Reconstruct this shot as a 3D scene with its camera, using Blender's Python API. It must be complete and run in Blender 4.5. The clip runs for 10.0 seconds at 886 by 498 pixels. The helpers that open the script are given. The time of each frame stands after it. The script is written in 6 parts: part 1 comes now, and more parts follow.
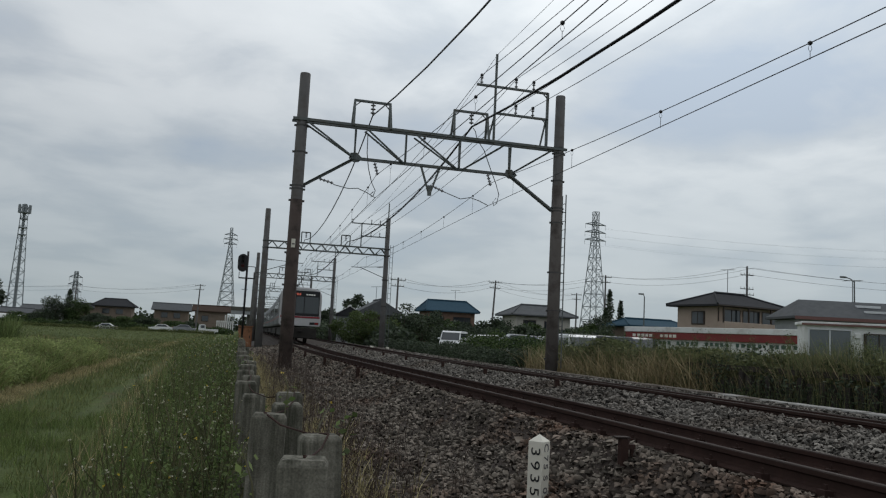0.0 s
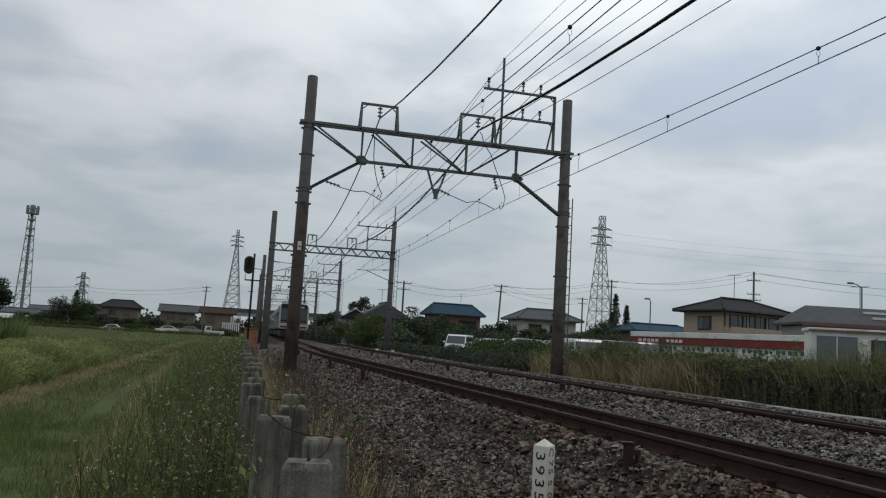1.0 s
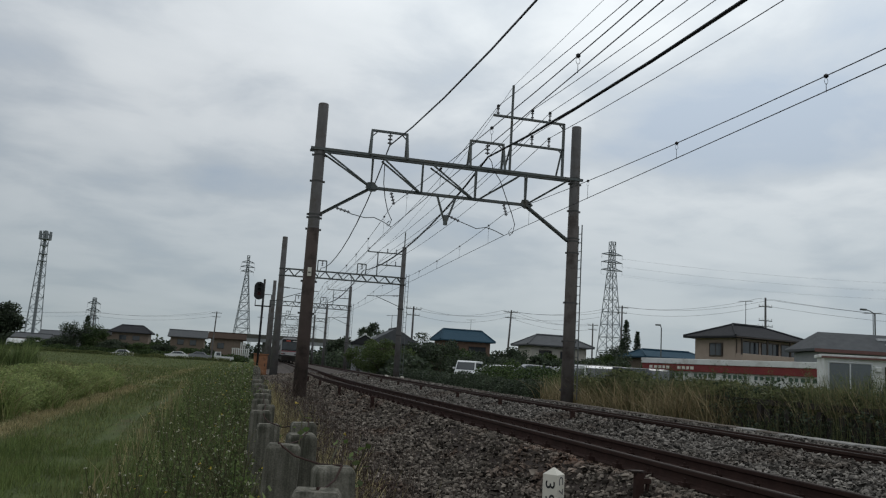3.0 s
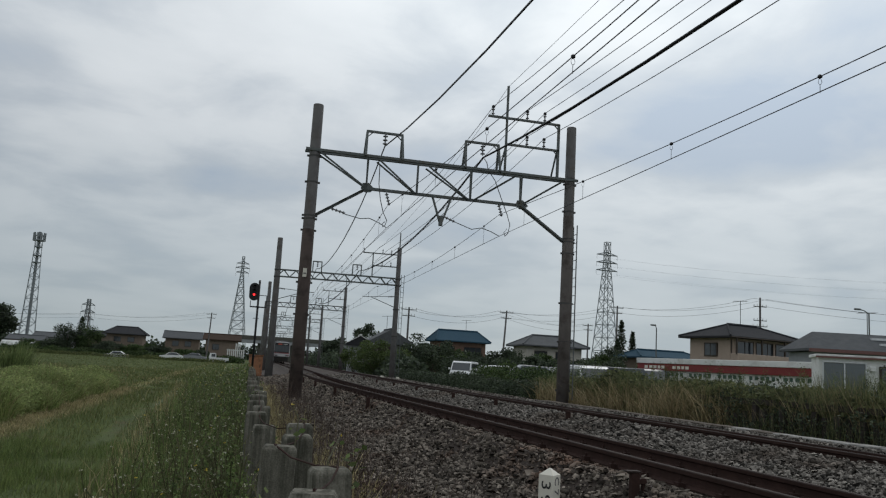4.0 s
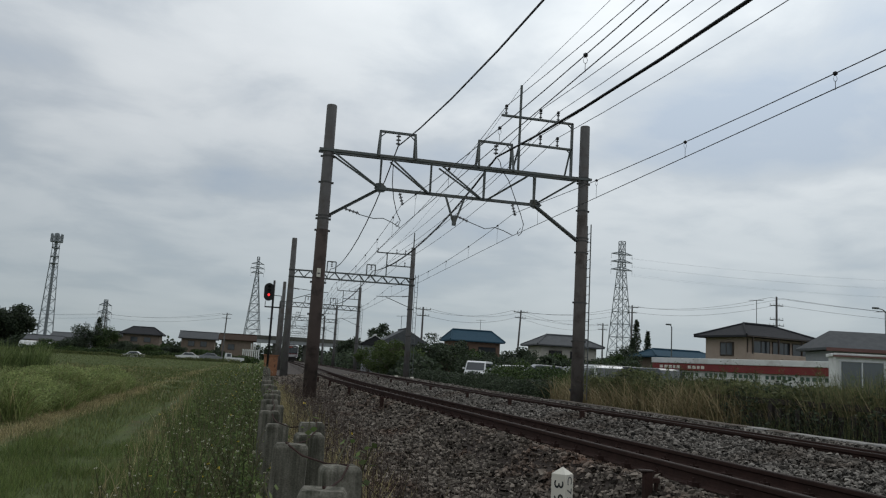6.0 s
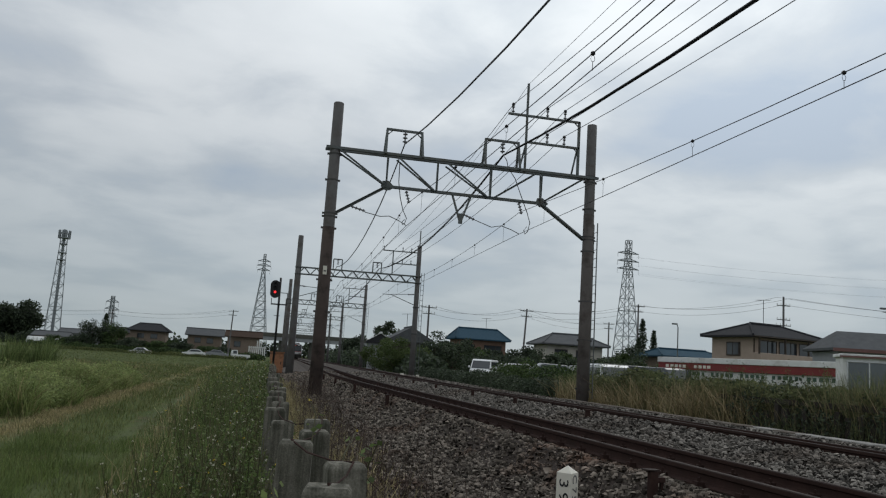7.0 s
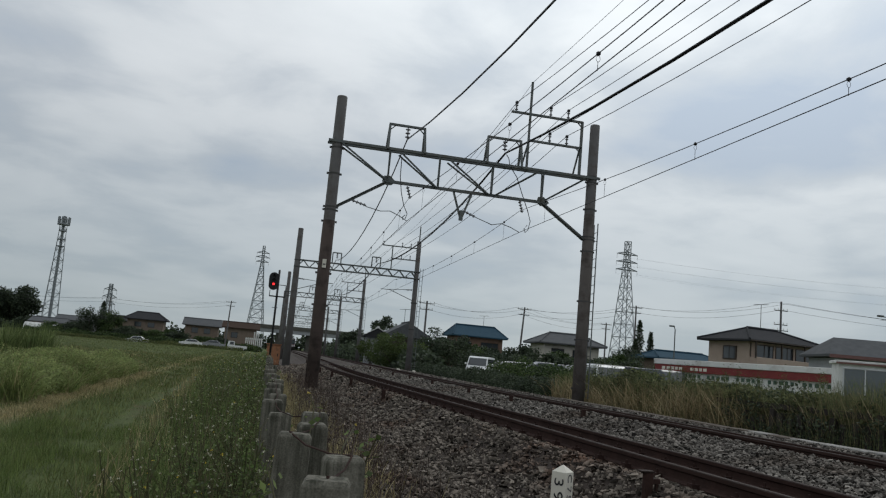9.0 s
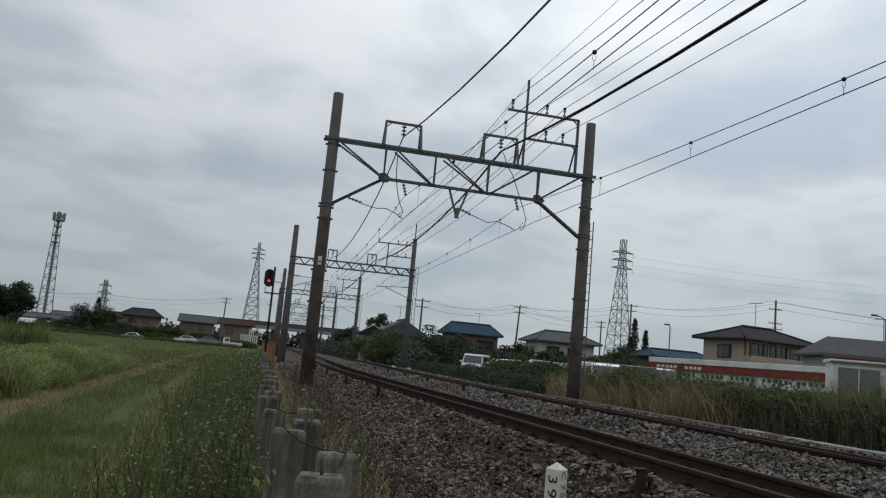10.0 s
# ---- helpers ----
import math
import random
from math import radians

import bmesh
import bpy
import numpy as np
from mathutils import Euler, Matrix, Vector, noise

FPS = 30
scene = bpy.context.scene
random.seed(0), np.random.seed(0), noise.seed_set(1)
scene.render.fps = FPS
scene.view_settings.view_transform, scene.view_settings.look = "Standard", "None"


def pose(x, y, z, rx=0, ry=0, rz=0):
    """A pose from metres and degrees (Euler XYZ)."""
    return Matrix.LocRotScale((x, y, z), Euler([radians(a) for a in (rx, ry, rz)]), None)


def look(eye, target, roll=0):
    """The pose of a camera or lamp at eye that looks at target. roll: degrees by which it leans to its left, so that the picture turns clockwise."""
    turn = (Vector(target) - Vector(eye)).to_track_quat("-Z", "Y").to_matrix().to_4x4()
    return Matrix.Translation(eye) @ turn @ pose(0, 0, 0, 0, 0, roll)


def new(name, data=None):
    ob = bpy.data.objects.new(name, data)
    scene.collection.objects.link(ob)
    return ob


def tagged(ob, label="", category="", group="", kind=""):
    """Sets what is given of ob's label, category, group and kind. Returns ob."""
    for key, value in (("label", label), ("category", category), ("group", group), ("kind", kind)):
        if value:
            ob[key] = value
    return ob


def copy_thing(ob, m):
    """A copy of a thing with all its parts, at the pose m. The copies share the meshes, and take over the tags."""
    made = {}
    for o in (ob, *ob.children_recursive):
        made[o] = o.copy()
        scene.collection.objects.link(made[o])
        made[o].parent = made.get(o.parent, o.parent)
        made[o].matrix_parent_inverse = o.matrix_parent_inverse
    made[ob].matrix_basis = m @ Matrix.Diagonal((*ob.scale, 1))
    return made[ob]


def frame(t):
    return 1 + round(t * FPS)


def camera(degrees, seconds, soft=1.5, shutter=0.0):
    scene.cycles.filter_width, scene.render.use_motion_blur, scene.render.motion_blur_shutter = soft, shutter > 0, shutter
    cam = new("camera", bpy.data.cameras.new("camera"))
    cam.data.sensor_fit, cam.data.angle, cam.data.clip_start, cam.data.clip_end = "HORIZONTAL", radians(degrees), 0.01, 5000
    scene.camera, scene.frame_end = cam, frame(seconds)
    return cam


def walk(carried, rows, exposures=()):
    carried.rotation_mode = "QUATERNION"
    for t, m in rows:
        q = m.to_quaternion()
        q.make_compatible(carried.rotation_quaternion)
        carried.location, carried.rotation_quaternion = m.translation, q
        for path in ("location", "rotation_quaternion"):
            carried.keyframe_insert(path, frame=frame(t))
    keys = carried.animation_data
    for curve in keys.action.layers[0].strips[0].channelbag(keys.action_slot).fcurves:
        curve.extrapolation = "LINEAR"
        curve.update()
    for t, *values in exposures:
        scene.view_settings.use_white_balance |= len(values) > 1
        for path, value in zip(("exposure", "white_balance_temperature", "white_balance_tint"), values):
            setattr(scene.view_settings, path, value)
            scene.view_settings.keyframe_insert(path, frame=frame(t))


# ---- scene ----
# ---------------- camera ----------------
cam = camera(57.8, 10.0, soft=1.2)
# seconds, eye, pitch up, turn to the right of the track, lean (degrees)
PATH = [
    (0.0, 0.000, 0.000, 1.500, 6.348, 14.943, 2.951),
    (0.5, 0.001, -0.021, 1.504, 6.408, 14.902, 2.970),
    (1.0, 0.002, 0.004, 1.501, 6.568, 14.498, 3.365),
    (1.5, -0.013, 0.006, 1.507, 7.089, 13.999, 3.724),
    (2.0, -0.002, -0.001, 1.509, 7.660, 13.959, 3.699),
    (2.5, -0.002, -0.029, 1.511, 8.240, 13.565, 3.557),
    (4.0, -0.007, -0.037, 1.514, 8.414, 14.026, 3.341),
    (4.5, -0.005, -0.043, 1.515, 8.534, 13.549, 3.571),
    (5.0, -0.001, -0.047, 1.513, 8.582, 13.295, 3.563),
    (5.5, 0.008, -0.049, 1.511, 8.485, 13.179, 3.347),
    (7.0, 0.012, -0.047, 1.508, 8.185, 12.572, 3.636),
    (7.5, 0.007, -0.053, 1.509, 8.284, 12.574, 4.144),
    (8.0, 0.003, -0.053, 1.510, 8.230, 12.569, 4.438),
    (8.5, -0.005, -0.048, 1.508, 8.039, 12.571, 4.751),
    (9.0, -0.006, -0.047, 1.507, 7.927, 12.649, 5.096),
    (9.5, -0.009, -0.055, 1.509, 7.873, 12.736, 5.352),
    (10.0, -0.004, -0.058, 1.507, 7.777, 12.969, 5.302),
]


def camera_pose(x, y, z, pitch, turn, lean):
    p, a = radians(pitch), radians(turn)
    way = Vector((math.sin(a) * math.cos(p), math.cos(a) * math.cos(p), math.sin(p)))
    return look((x, y, z), Vector((x, y, z)) + way * 10, lean)


walk(cam, [(t, camera_pose(*v)) for t, *v in PATH],
     exposures=[(0.0, 0.0), (2.0, 0.0), (2.5, -0.05), (4.0, 0.0), (10.0, 0.0)])

# ---------------- world and sun: overcast afternoon ----------------
SUN_EL, SUN_AZ = radians(42), radians(35)
world = bpy.data.worlds.new("overcast_sky")
scene.world = world
world.use_nodes = True


class Nodes:
    """Short way to lay nodes in a tree."""

    def __init__(self, tree):
        self.tree, self.n, self.l = tree, tree.nodes, tree.links

    def add(self, kind, inputs=None, **props):
        node = self.n.new(kind)
        if "operation" in props:
            node.operation = props["operation"]
        if "data_type" in props:
            node.data_type, node.blend_type = props["data_type"], props["blend_type"]
        if "sky_type" in props:
            node.sky_type, node.sun_disc = props["sky_type"], False
            node.sun_elevation, node.sun_rotation = SUN_EL, SUN_AZ
        for k, v in (inputs or {}).items():
            if isinstance(v, bpy.types.NodeSocket):
                self.l.new(v, node.inputs[k])
            else:
                node.inputs[k].default_value = v
        return node

    def math(self, op, a, b=0.0):
        return self.add("ShaderNodeMath", {0: a, 1: b}, operation=op).outputs[0]

    def ramp(self, fac, stops):
        r = self.add("ShaderNodeValToRGB", {0: fac})
        e = r.color_ramp.elements
        while len(e) < len(stops):
            e.new(0.5)
        for s, (p, c) in zip(e, stops):
            s.position, s.color = p, (*c, 1) if len(c) == 3 else c
        return r.outputs[0]

    def mix(self, fac, a, b, blend="MIX"):
        m = self.add("ShaderNodeMix", data_type="RGBA", blend_type=blend)
        for i, v in ((0, fac), (6, a), (7, b)):
            if isinstance(v, bpy.types.NodeSocket):
                self.l.new(v, m.inputs[i])
            else:
                m.inputs[i].default_value = v if i == 0 else (*v[:3], 1)
        return m.outputs[2]


def build_world():
    w = Nodes(world.node_tree)
    w.n.clear()
    out = w.add("ShaderNodeOutputWorld")
    way = w.add("ShaderNodeTexCoord").outputs["Generated"]
    xyz = w.add("ShaderNodeSeparateXYZ", {0: way})
    up = w.math("MAXIMUM", xyz.outputs[2], 0.0)
    # the layer of cloud seen in perspective
    den = w.math("ADD", up, 0.16)
    u, v = w.math("DIVIDE", xyz.outputs[0], den), w.math("DIVIDE", xyz.outputs[1], den)
    flat = w.add("ShaderNodeCombineXYZ", {0: u, 1: v, 2: 0.0}).outputs[0]
    big = w.add("ShaderNodeTexNoise", {"Vector": flat, "Scale": 0.85, "Detail": 3.0, "Roughness": 0.5, "Distortion": 0.3}).outputs[0]
    rag = w.add("ShaderNodeTexNoise", {"Vector": flat, "Scale": 2.1, "Detail": 7.0, "Roughness": 0.55, "Distortion": 0.25}).outputs[0]
    cover = w.math("ADD", w.math("MULTIPLY", big, 0.62), w.math("MULTIPLY", rag, 0.38))
    cloud = w.ramp(cover, [(0.36, (0.40, 0.47, 0.56)), (0.45, (0.50, 0.55, 0.60)), (0.53, (0.66, 0.70, 0.73)), (0.64, (0.75, 0.785, 0.81))])
    # towards the horizon the layer evens out to a pale grey-blue
    low = w.ramp(up, [(0.0, (0.45, 0.53, 0.565)), (0.06, (0.405, 0.485, 0.535)), (0.3, (0.42, 0.495, 0.55))])
    fade = w.ramp(up, [(0.0, (0.15, 0.15, 0.15)), (0.10, (0.45, 0.45, 0.45)), (0.28, (1, 1, 1))])
    grey = w.mix(fade, low, cloud)
    # light side of the sky: higher up it is brighter
    lift = w.ramp(up, [(0.0, (0.93, 0.93, 0.93)), (0.22, (0.98, 0.98, 0.98)), (0.5, (1.2, 1.2, 1.2)), (1.0, (1.35, 1.35, 1.35))])
    grey = w.mix(1.0, grey, lift, "MULTIPLY")
    # the veiled sun brightens the cloud round it
    toward = w.add("ShaderNodeVectorMath", {0: way, 1: (math.sin(SUN_AZ) * math.cos(SUN_EL), math.cos(SUN_AZ) * math.cos(SUN_EL), math.sin(SUN_EL))})
    toward.operation = "DOT_PRODUCT"
    veil = w.ramp(toward.outputs["Value"], [(0.55, (0.95, 0.95, 0.95)), (0.8, (1.1, 1.1, 1.1)), (1.0, (1.5, 1.5, 1.48))])
    grey = w.mix(1.0, grey, veil, "MULTIPLY")
    sky = w.add("ShaderNodeTexSky", sky_type="NISHITA")
    a = w.add("ShaderNodeBackground", {"Color": sky.outputs[0], "Strength": 0.05})
    b = w.add("ShaderNodeBackground", {"Color": grey, "Strength": 0.935})
    both = w.add("ShaderNodeMixShader", {0: 0.9, 1: a.outputs[0], 2: b.outputs[0]})
    w.l.new(both.outputs[0], out.inputs[0])


build_world()
sun_data = bpy.data.lights.new("sun", "SUN")
sun_data.energy, sun_data.angle, sun_data.color = 0.5, radians(30), (1.0, 0.96, 0.9)
sun = new("sun", sun_data)
sun.matrix_basis = look((0, 0, 60), (-math.sin(SUN_AZ) * 60, -math.cos(SUN_AZ) * 60, 60 - 60 * math.tan(SUN_EL)))


# ---------------- materials ----------------
def material(name, a, b, scale=3.0, rough=0.8, metal=0.0, bump=0.15, grain=40.0, spread=0.25, island=0.0, spec=0.3, stain=None, stain_scale=0.7):
    """Two tones mixed by a coarse and a fine noise, with fine relief; island: how much single pieces differ."""
    m = bpy.data.materials.new(name)
    m.use_nodes = True
    w = Nodes(m.node_tree)
    w.n.clear()
    out = w.add("ShaderNodeOutputMaterial")
    at = w.add("ShaderNodeTexCoord").outputs["Object"]
    coarse = w.add("ShaderNodeTexNoise", {"Vector": at, "Scale": scale, "Detail": 4.0, "Roughness": 0.6}).outputs[0]
    fine = w.add("ShaderNodeTexNoise", {"Vector": at, "Scale": grain, "Detail": 3.0}).outputs[0]
    f = w.math("ADD", w.math("MULTIPLY", coarse, 0.7), w.math("MULTIPLY", fine, 0.3))
    lo, hi = 0.5 - spread, 0.5 + spread
    col = w.mix(w.add("ShaderNodeMapRange", {0: f, 1: lo, 2: hi}).outputs[0], a, b)
    if stain:
        s = w.add("ShaderNodeTexNoise", {"Vector": at, "Scale": stain_scale, "Detail": 6.0, "Roughness": 0.65}).outputs[0]
        col = w.mix(w.ramp(s, [(0.5, (0, 0, 0)), (0.66, (0.85, 0.85, 0.85))]), col, stain)
    if island:
        r = w.add("ShaderNodeNewGeometry").outputs["Random Per Island"]
        o = w.add("ShaderNodeObjectInfo").outputs["Random"]
        k = w.math("FRACT", w.math("ADD", r, o))
        g = w.add("ShaderNodeMapRange", {0: k, 3: 1 - island, 4: 1 + island}).outputs[0]
        col = w.mix(1.0, col, w.add("ShaderNodeCombineColor", {0: g, 1: g, 2: g}).outputs[0], "MULTIPLY")
    p = w.add("ShaderNodeBsdfPrincipled", {"Base Color": col, "Roughness": rough, "Metallic": metal, "Specular IOR Level": spec})
    if bump:
        h = w.add("ShaderNodeBump", {"Height": f, "Strength": bump, "Distance": 0.02})
        w.l.new(h.outputs[0], p.inputs["Normal"])
    w.l.new(p.outputs[0], out.inputs[0])
    return m


def leafy(name, a, b, island=0.45, scale=0.6, through_it=0.3):
    """Leaves and blades: two tones over the plants, each leaf its own shade, a little light through them."""
    m = bpy.data.materials.new(name)
    m.use_nodes = True
    w = Nodes(m.node_tree)
    w.n.clear()
    out = w.add("ShaderNodeOutputMaterial")
    at = w.add("ShaderNodeTexCoord").outputs["Object"]
    c = w.add("ShaderNodeTexNoise", {"Vector": at, "Scale": scale, "Detail": 3.0}).outputs[0]
    r = w.add("ShaderNodeNewGeometry").outputs["Random Per Island"]
    f = w.add("ShaderNodeMapRange", {0: w.math("ADD", w.math("MULTIPLY", c, 0.8), w.math("MULTIPLY", r, 0.4)), 1: 0.35, 2: 0.85}).outputs[0]
    col = w.mix(f, a, b)
    g = w.add("ShaderNodeMapRange", {0: w.math("FRACT", w.math("MULTIPLY", r, 7.31)), 3: 1 - island, 4: 1 + island}).outputs[0]
    col = w.mix(1.0, col, w.add("ShaderNodeCombineColor", {0: g, 1: g, 2: g}).outputs[0], "MULTIPLY")
    p = w.add("ShaderNodeBsdfPrincipled", {"Base Color": col, "Roughness": 0.65, "Specular IOR Level": 0.25})
    t = w.add("ShaderNodeBsdfTranslucent", {"Color": col})
    mx = w.add("ShaderNodeMixShader", {0: through_it, 1: p.outputs[0], 2: t.outputs[0]})
    w.l.new(mx.outputs[0], out.inputs[0])
    return m


def glowing(name, colour, strength):
    m = bpy.data.materials.new(name)
    m.use_nodes = True
    p = m.node_tree.nodes["Principled BSDF"]
    p.inputs["Base Color"].default_value = (*colour, 1)
    p.inputs["Emission Color"].default_value = (*colour, 1)
    p.inputs["Emission Strength"].default_value = strength
    return m


def glassy(name, tint, rough=0.06):
    """Dark window glass with a mirror's gloss."""
    return material(name, tint, tuple(c * 1.4 for c in tint), 0.8, rough, 0.0, 0.0, spec=0.8)


def streaked(name, a, b, streak):
    """Old concrete: fine grain, blotches, and dark streaks that run down it."""
    m = bpy.data.materials.new(name)
    m.use_nodes = True
    w = Nodes(m.node_tree)
    w.n.clear()
    out = w.add("ShaderNodeOutputMaterial")
    at = w.add("ShaderNodeTexCoord").outputs["Object"]
    seed = w.math("MULTIPLY", w.add("ShaderNodeObjectInfo").outputs["Random"], 40.0)
    at = w.add("ShaderNodeVectorMath", {0: at, 1: w.add("ShaderNodeCombineXYZ", {0: seed, 1: seed, 2: seed}).outputs[0]}).outputs[0]
    blot = w.add("ShaderNodeTexNoise", {"Vector": at, "Scale": 9.0, "Detail": 6.0, "Roughness": 0.7}).outputs[0]
    grain = w.add("ShaderNodeTexNoise", {"Vector": at, "Scale": 140.0, "Detail": 2.0}).outputs[0]
    long = w.add("ShaderNodeVectorMath", {0: at, 1: (24.0, 24.0, 1.1)})
    long.operation = "MULTIPLY"
    run = w.add("ShaderNodeTexNoise", {"Vector": long.outputs[0], "Scale": 1.0, "Detail": 4.0, "Roughness": 0.6}).outputs[0]
    col = w.mix(w.ramp(blot, [(0.35, (0, 0, 0)), (0.65, (1, 1, 1))]), a, b)
    col = w.mix(w.ramp(run, [(0.42, (0, 0, 0)), (0.62, (0.9, 0.9, 0.9))]), col, streak)
    col = w.mix(1.0, col, w.ramp(grain, [(0.3, (0.75, 0.75, 0.75)), (0.7, (1.2, 1.2, 1.2))]), "MULTIPLY")
    p = w.add("ShaderNodeBsdfPrincipled", {"Base Color": col, "Roughness": 0.95, "Specular IOR Level": 0.1})
    h = w.add("ShaderNodeBump", {"Height": w.math("ADD", blot, grain), "Strength": 0.22, "Distance": 0.004})
    w.l.new(h.outputs[0], p.inputs["Normal"])
    w.l.new(p.outputs[0], out.inputs[0])
    return m


POST_CONCRETE = streaked("streaked_post_concrete", (0.115, 0.108, 0.088), (0.225, 0.212, 0.175), (0.050, 0.050, 0.038))
CLAMP = material("dull_clamp_steel", (0.07, 0.068, 0.066), (0.11, 0.108, 0.105), 3, 0.8, 0.1, 0.1, spec=0.15)
CONCRETE = material("weathered_concrete", (0.075, 0.073, 0.064), (0.15, 0.145, 0.125), 5, 0.95, bump=0.4, grain=60, spec=0.1, stain=(0.03, 0.031, 0.024), stain_scale=5)
POLE_GREY = material("grey_pole", (0.105, 0.10, 0.10), (0.165, 0.158, 0.155), 2.5, 0.8, bump=0.2, stain=(0.10, 0.085, 0.075), stain_scale=1.6)
POLE_BROWN = material("rust_brown_pole", (0.062, 0.046, 0.041), (0.105, 0.078, 0.068), 2.5, 0.8, bump=0.2, stain=(0.03, 0.024, 0.02), stain_scale=2)
POLE_DUSK = material("brown_grey_pole", (0.102, 0.089, 0.082), (0.155, 0.138, 0.128), 2.5, 0.85, bump=0.2, stain=(0.055, 0.044, 0.038), stain_scale=1.6)
STEEL = material("galvanised_steel", (0.095, 0.108, 0.108), (0.16, 0.172, 0.168), 3, 0.65, 0.2, 0.1, stain=(0.11, 0.10, 0.08), stain_scale=3)
WIRE = material("dark_wire", (0.02, 0.02, 0.022), (0.035, 0.035, 0.038), 3, 0.5, 0.3, 0)
PORCELAIN = material("grey_porcelain", (0.16, 0.16, 0.17), (0.24, 0.24, 0.25), 3, 0.35, 0, 0)
PORCELAIN_WHITE = material("white_porcelain", (0.6, 0.6, 0.58), (0.7, 0.7, 0.68), 3, 0.3, 0, 0)
RUST = material("rusty_rail", (0.027, 0.016, 0.014), (0.058, 0.033, 0.027), 6, 0.9, 0.0, 0.25, spec=0.1, stain=(0.035, 0.022, 0.018), stain_scale=2.5)
RAIL_HEAD = material("worn_rail_head", (0.032, 0.024, 0.021), (0.062, 0.046, 0.040), 4, 0.8, 0.0, 0.05, spec=0.12)
SLEEPER = material("dusty_concrete_sleeper", (0.035, 0.024, 0.019), (0.07, 0.05, 0.04), 8, 0.9, bump=0.3)
BALLAST = material("grey_crushed_stone", (0.078, 0.069, 0.060), (0.200, 0.183, 0.162), 0.9, 0.95, bump=0.25, grain=25, island=0.9, spec=0.1, stain=(0.075, 0.058, 0.046), stain_scale=0.5)
BALLAST_RUSTY = material("rust_dusted_crushed_stone", (0.074, 0.060, 0.048), (0.195, 0.170, 0.143), 0.9, 0.95, bump=0.25, grain=25, island=0.9, spec=0.1, stain=(0.105, 0.060, 0.042), stain_scale=0.6)
# near-black brown: rust, plus the shade between stones put into the colour
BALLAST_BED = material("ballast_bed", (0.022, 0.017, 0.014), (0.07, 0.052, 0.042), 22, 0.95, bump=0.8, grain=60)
PAINT_WHITE = material("white_paint", (0.70, 0.66, 0.55), (0.66, 0.63, 0.56), 12, 0.6, bump=0.05, spread=0.35)
PAINT_BLACK = material("black_paint", (0.02, 0.02, 0.02), (0.035, 0.035, 0.035), 12, 0.6, bump=0)
BLACK_METAL = material("black_metal", (0.018, 0.018, 0.02), (0.035, 0.034, 0.036), 4, 0.5, 0.2, 0.05)
ORANGE_BOX = material("rusty_orange_paint", (0.26, 0.115, 0.06), (0.40, 0.19, 0.10), 3, 0.75, bump=0.15, stain=(0.16, 0.08, 0.05), stain_scale=4)


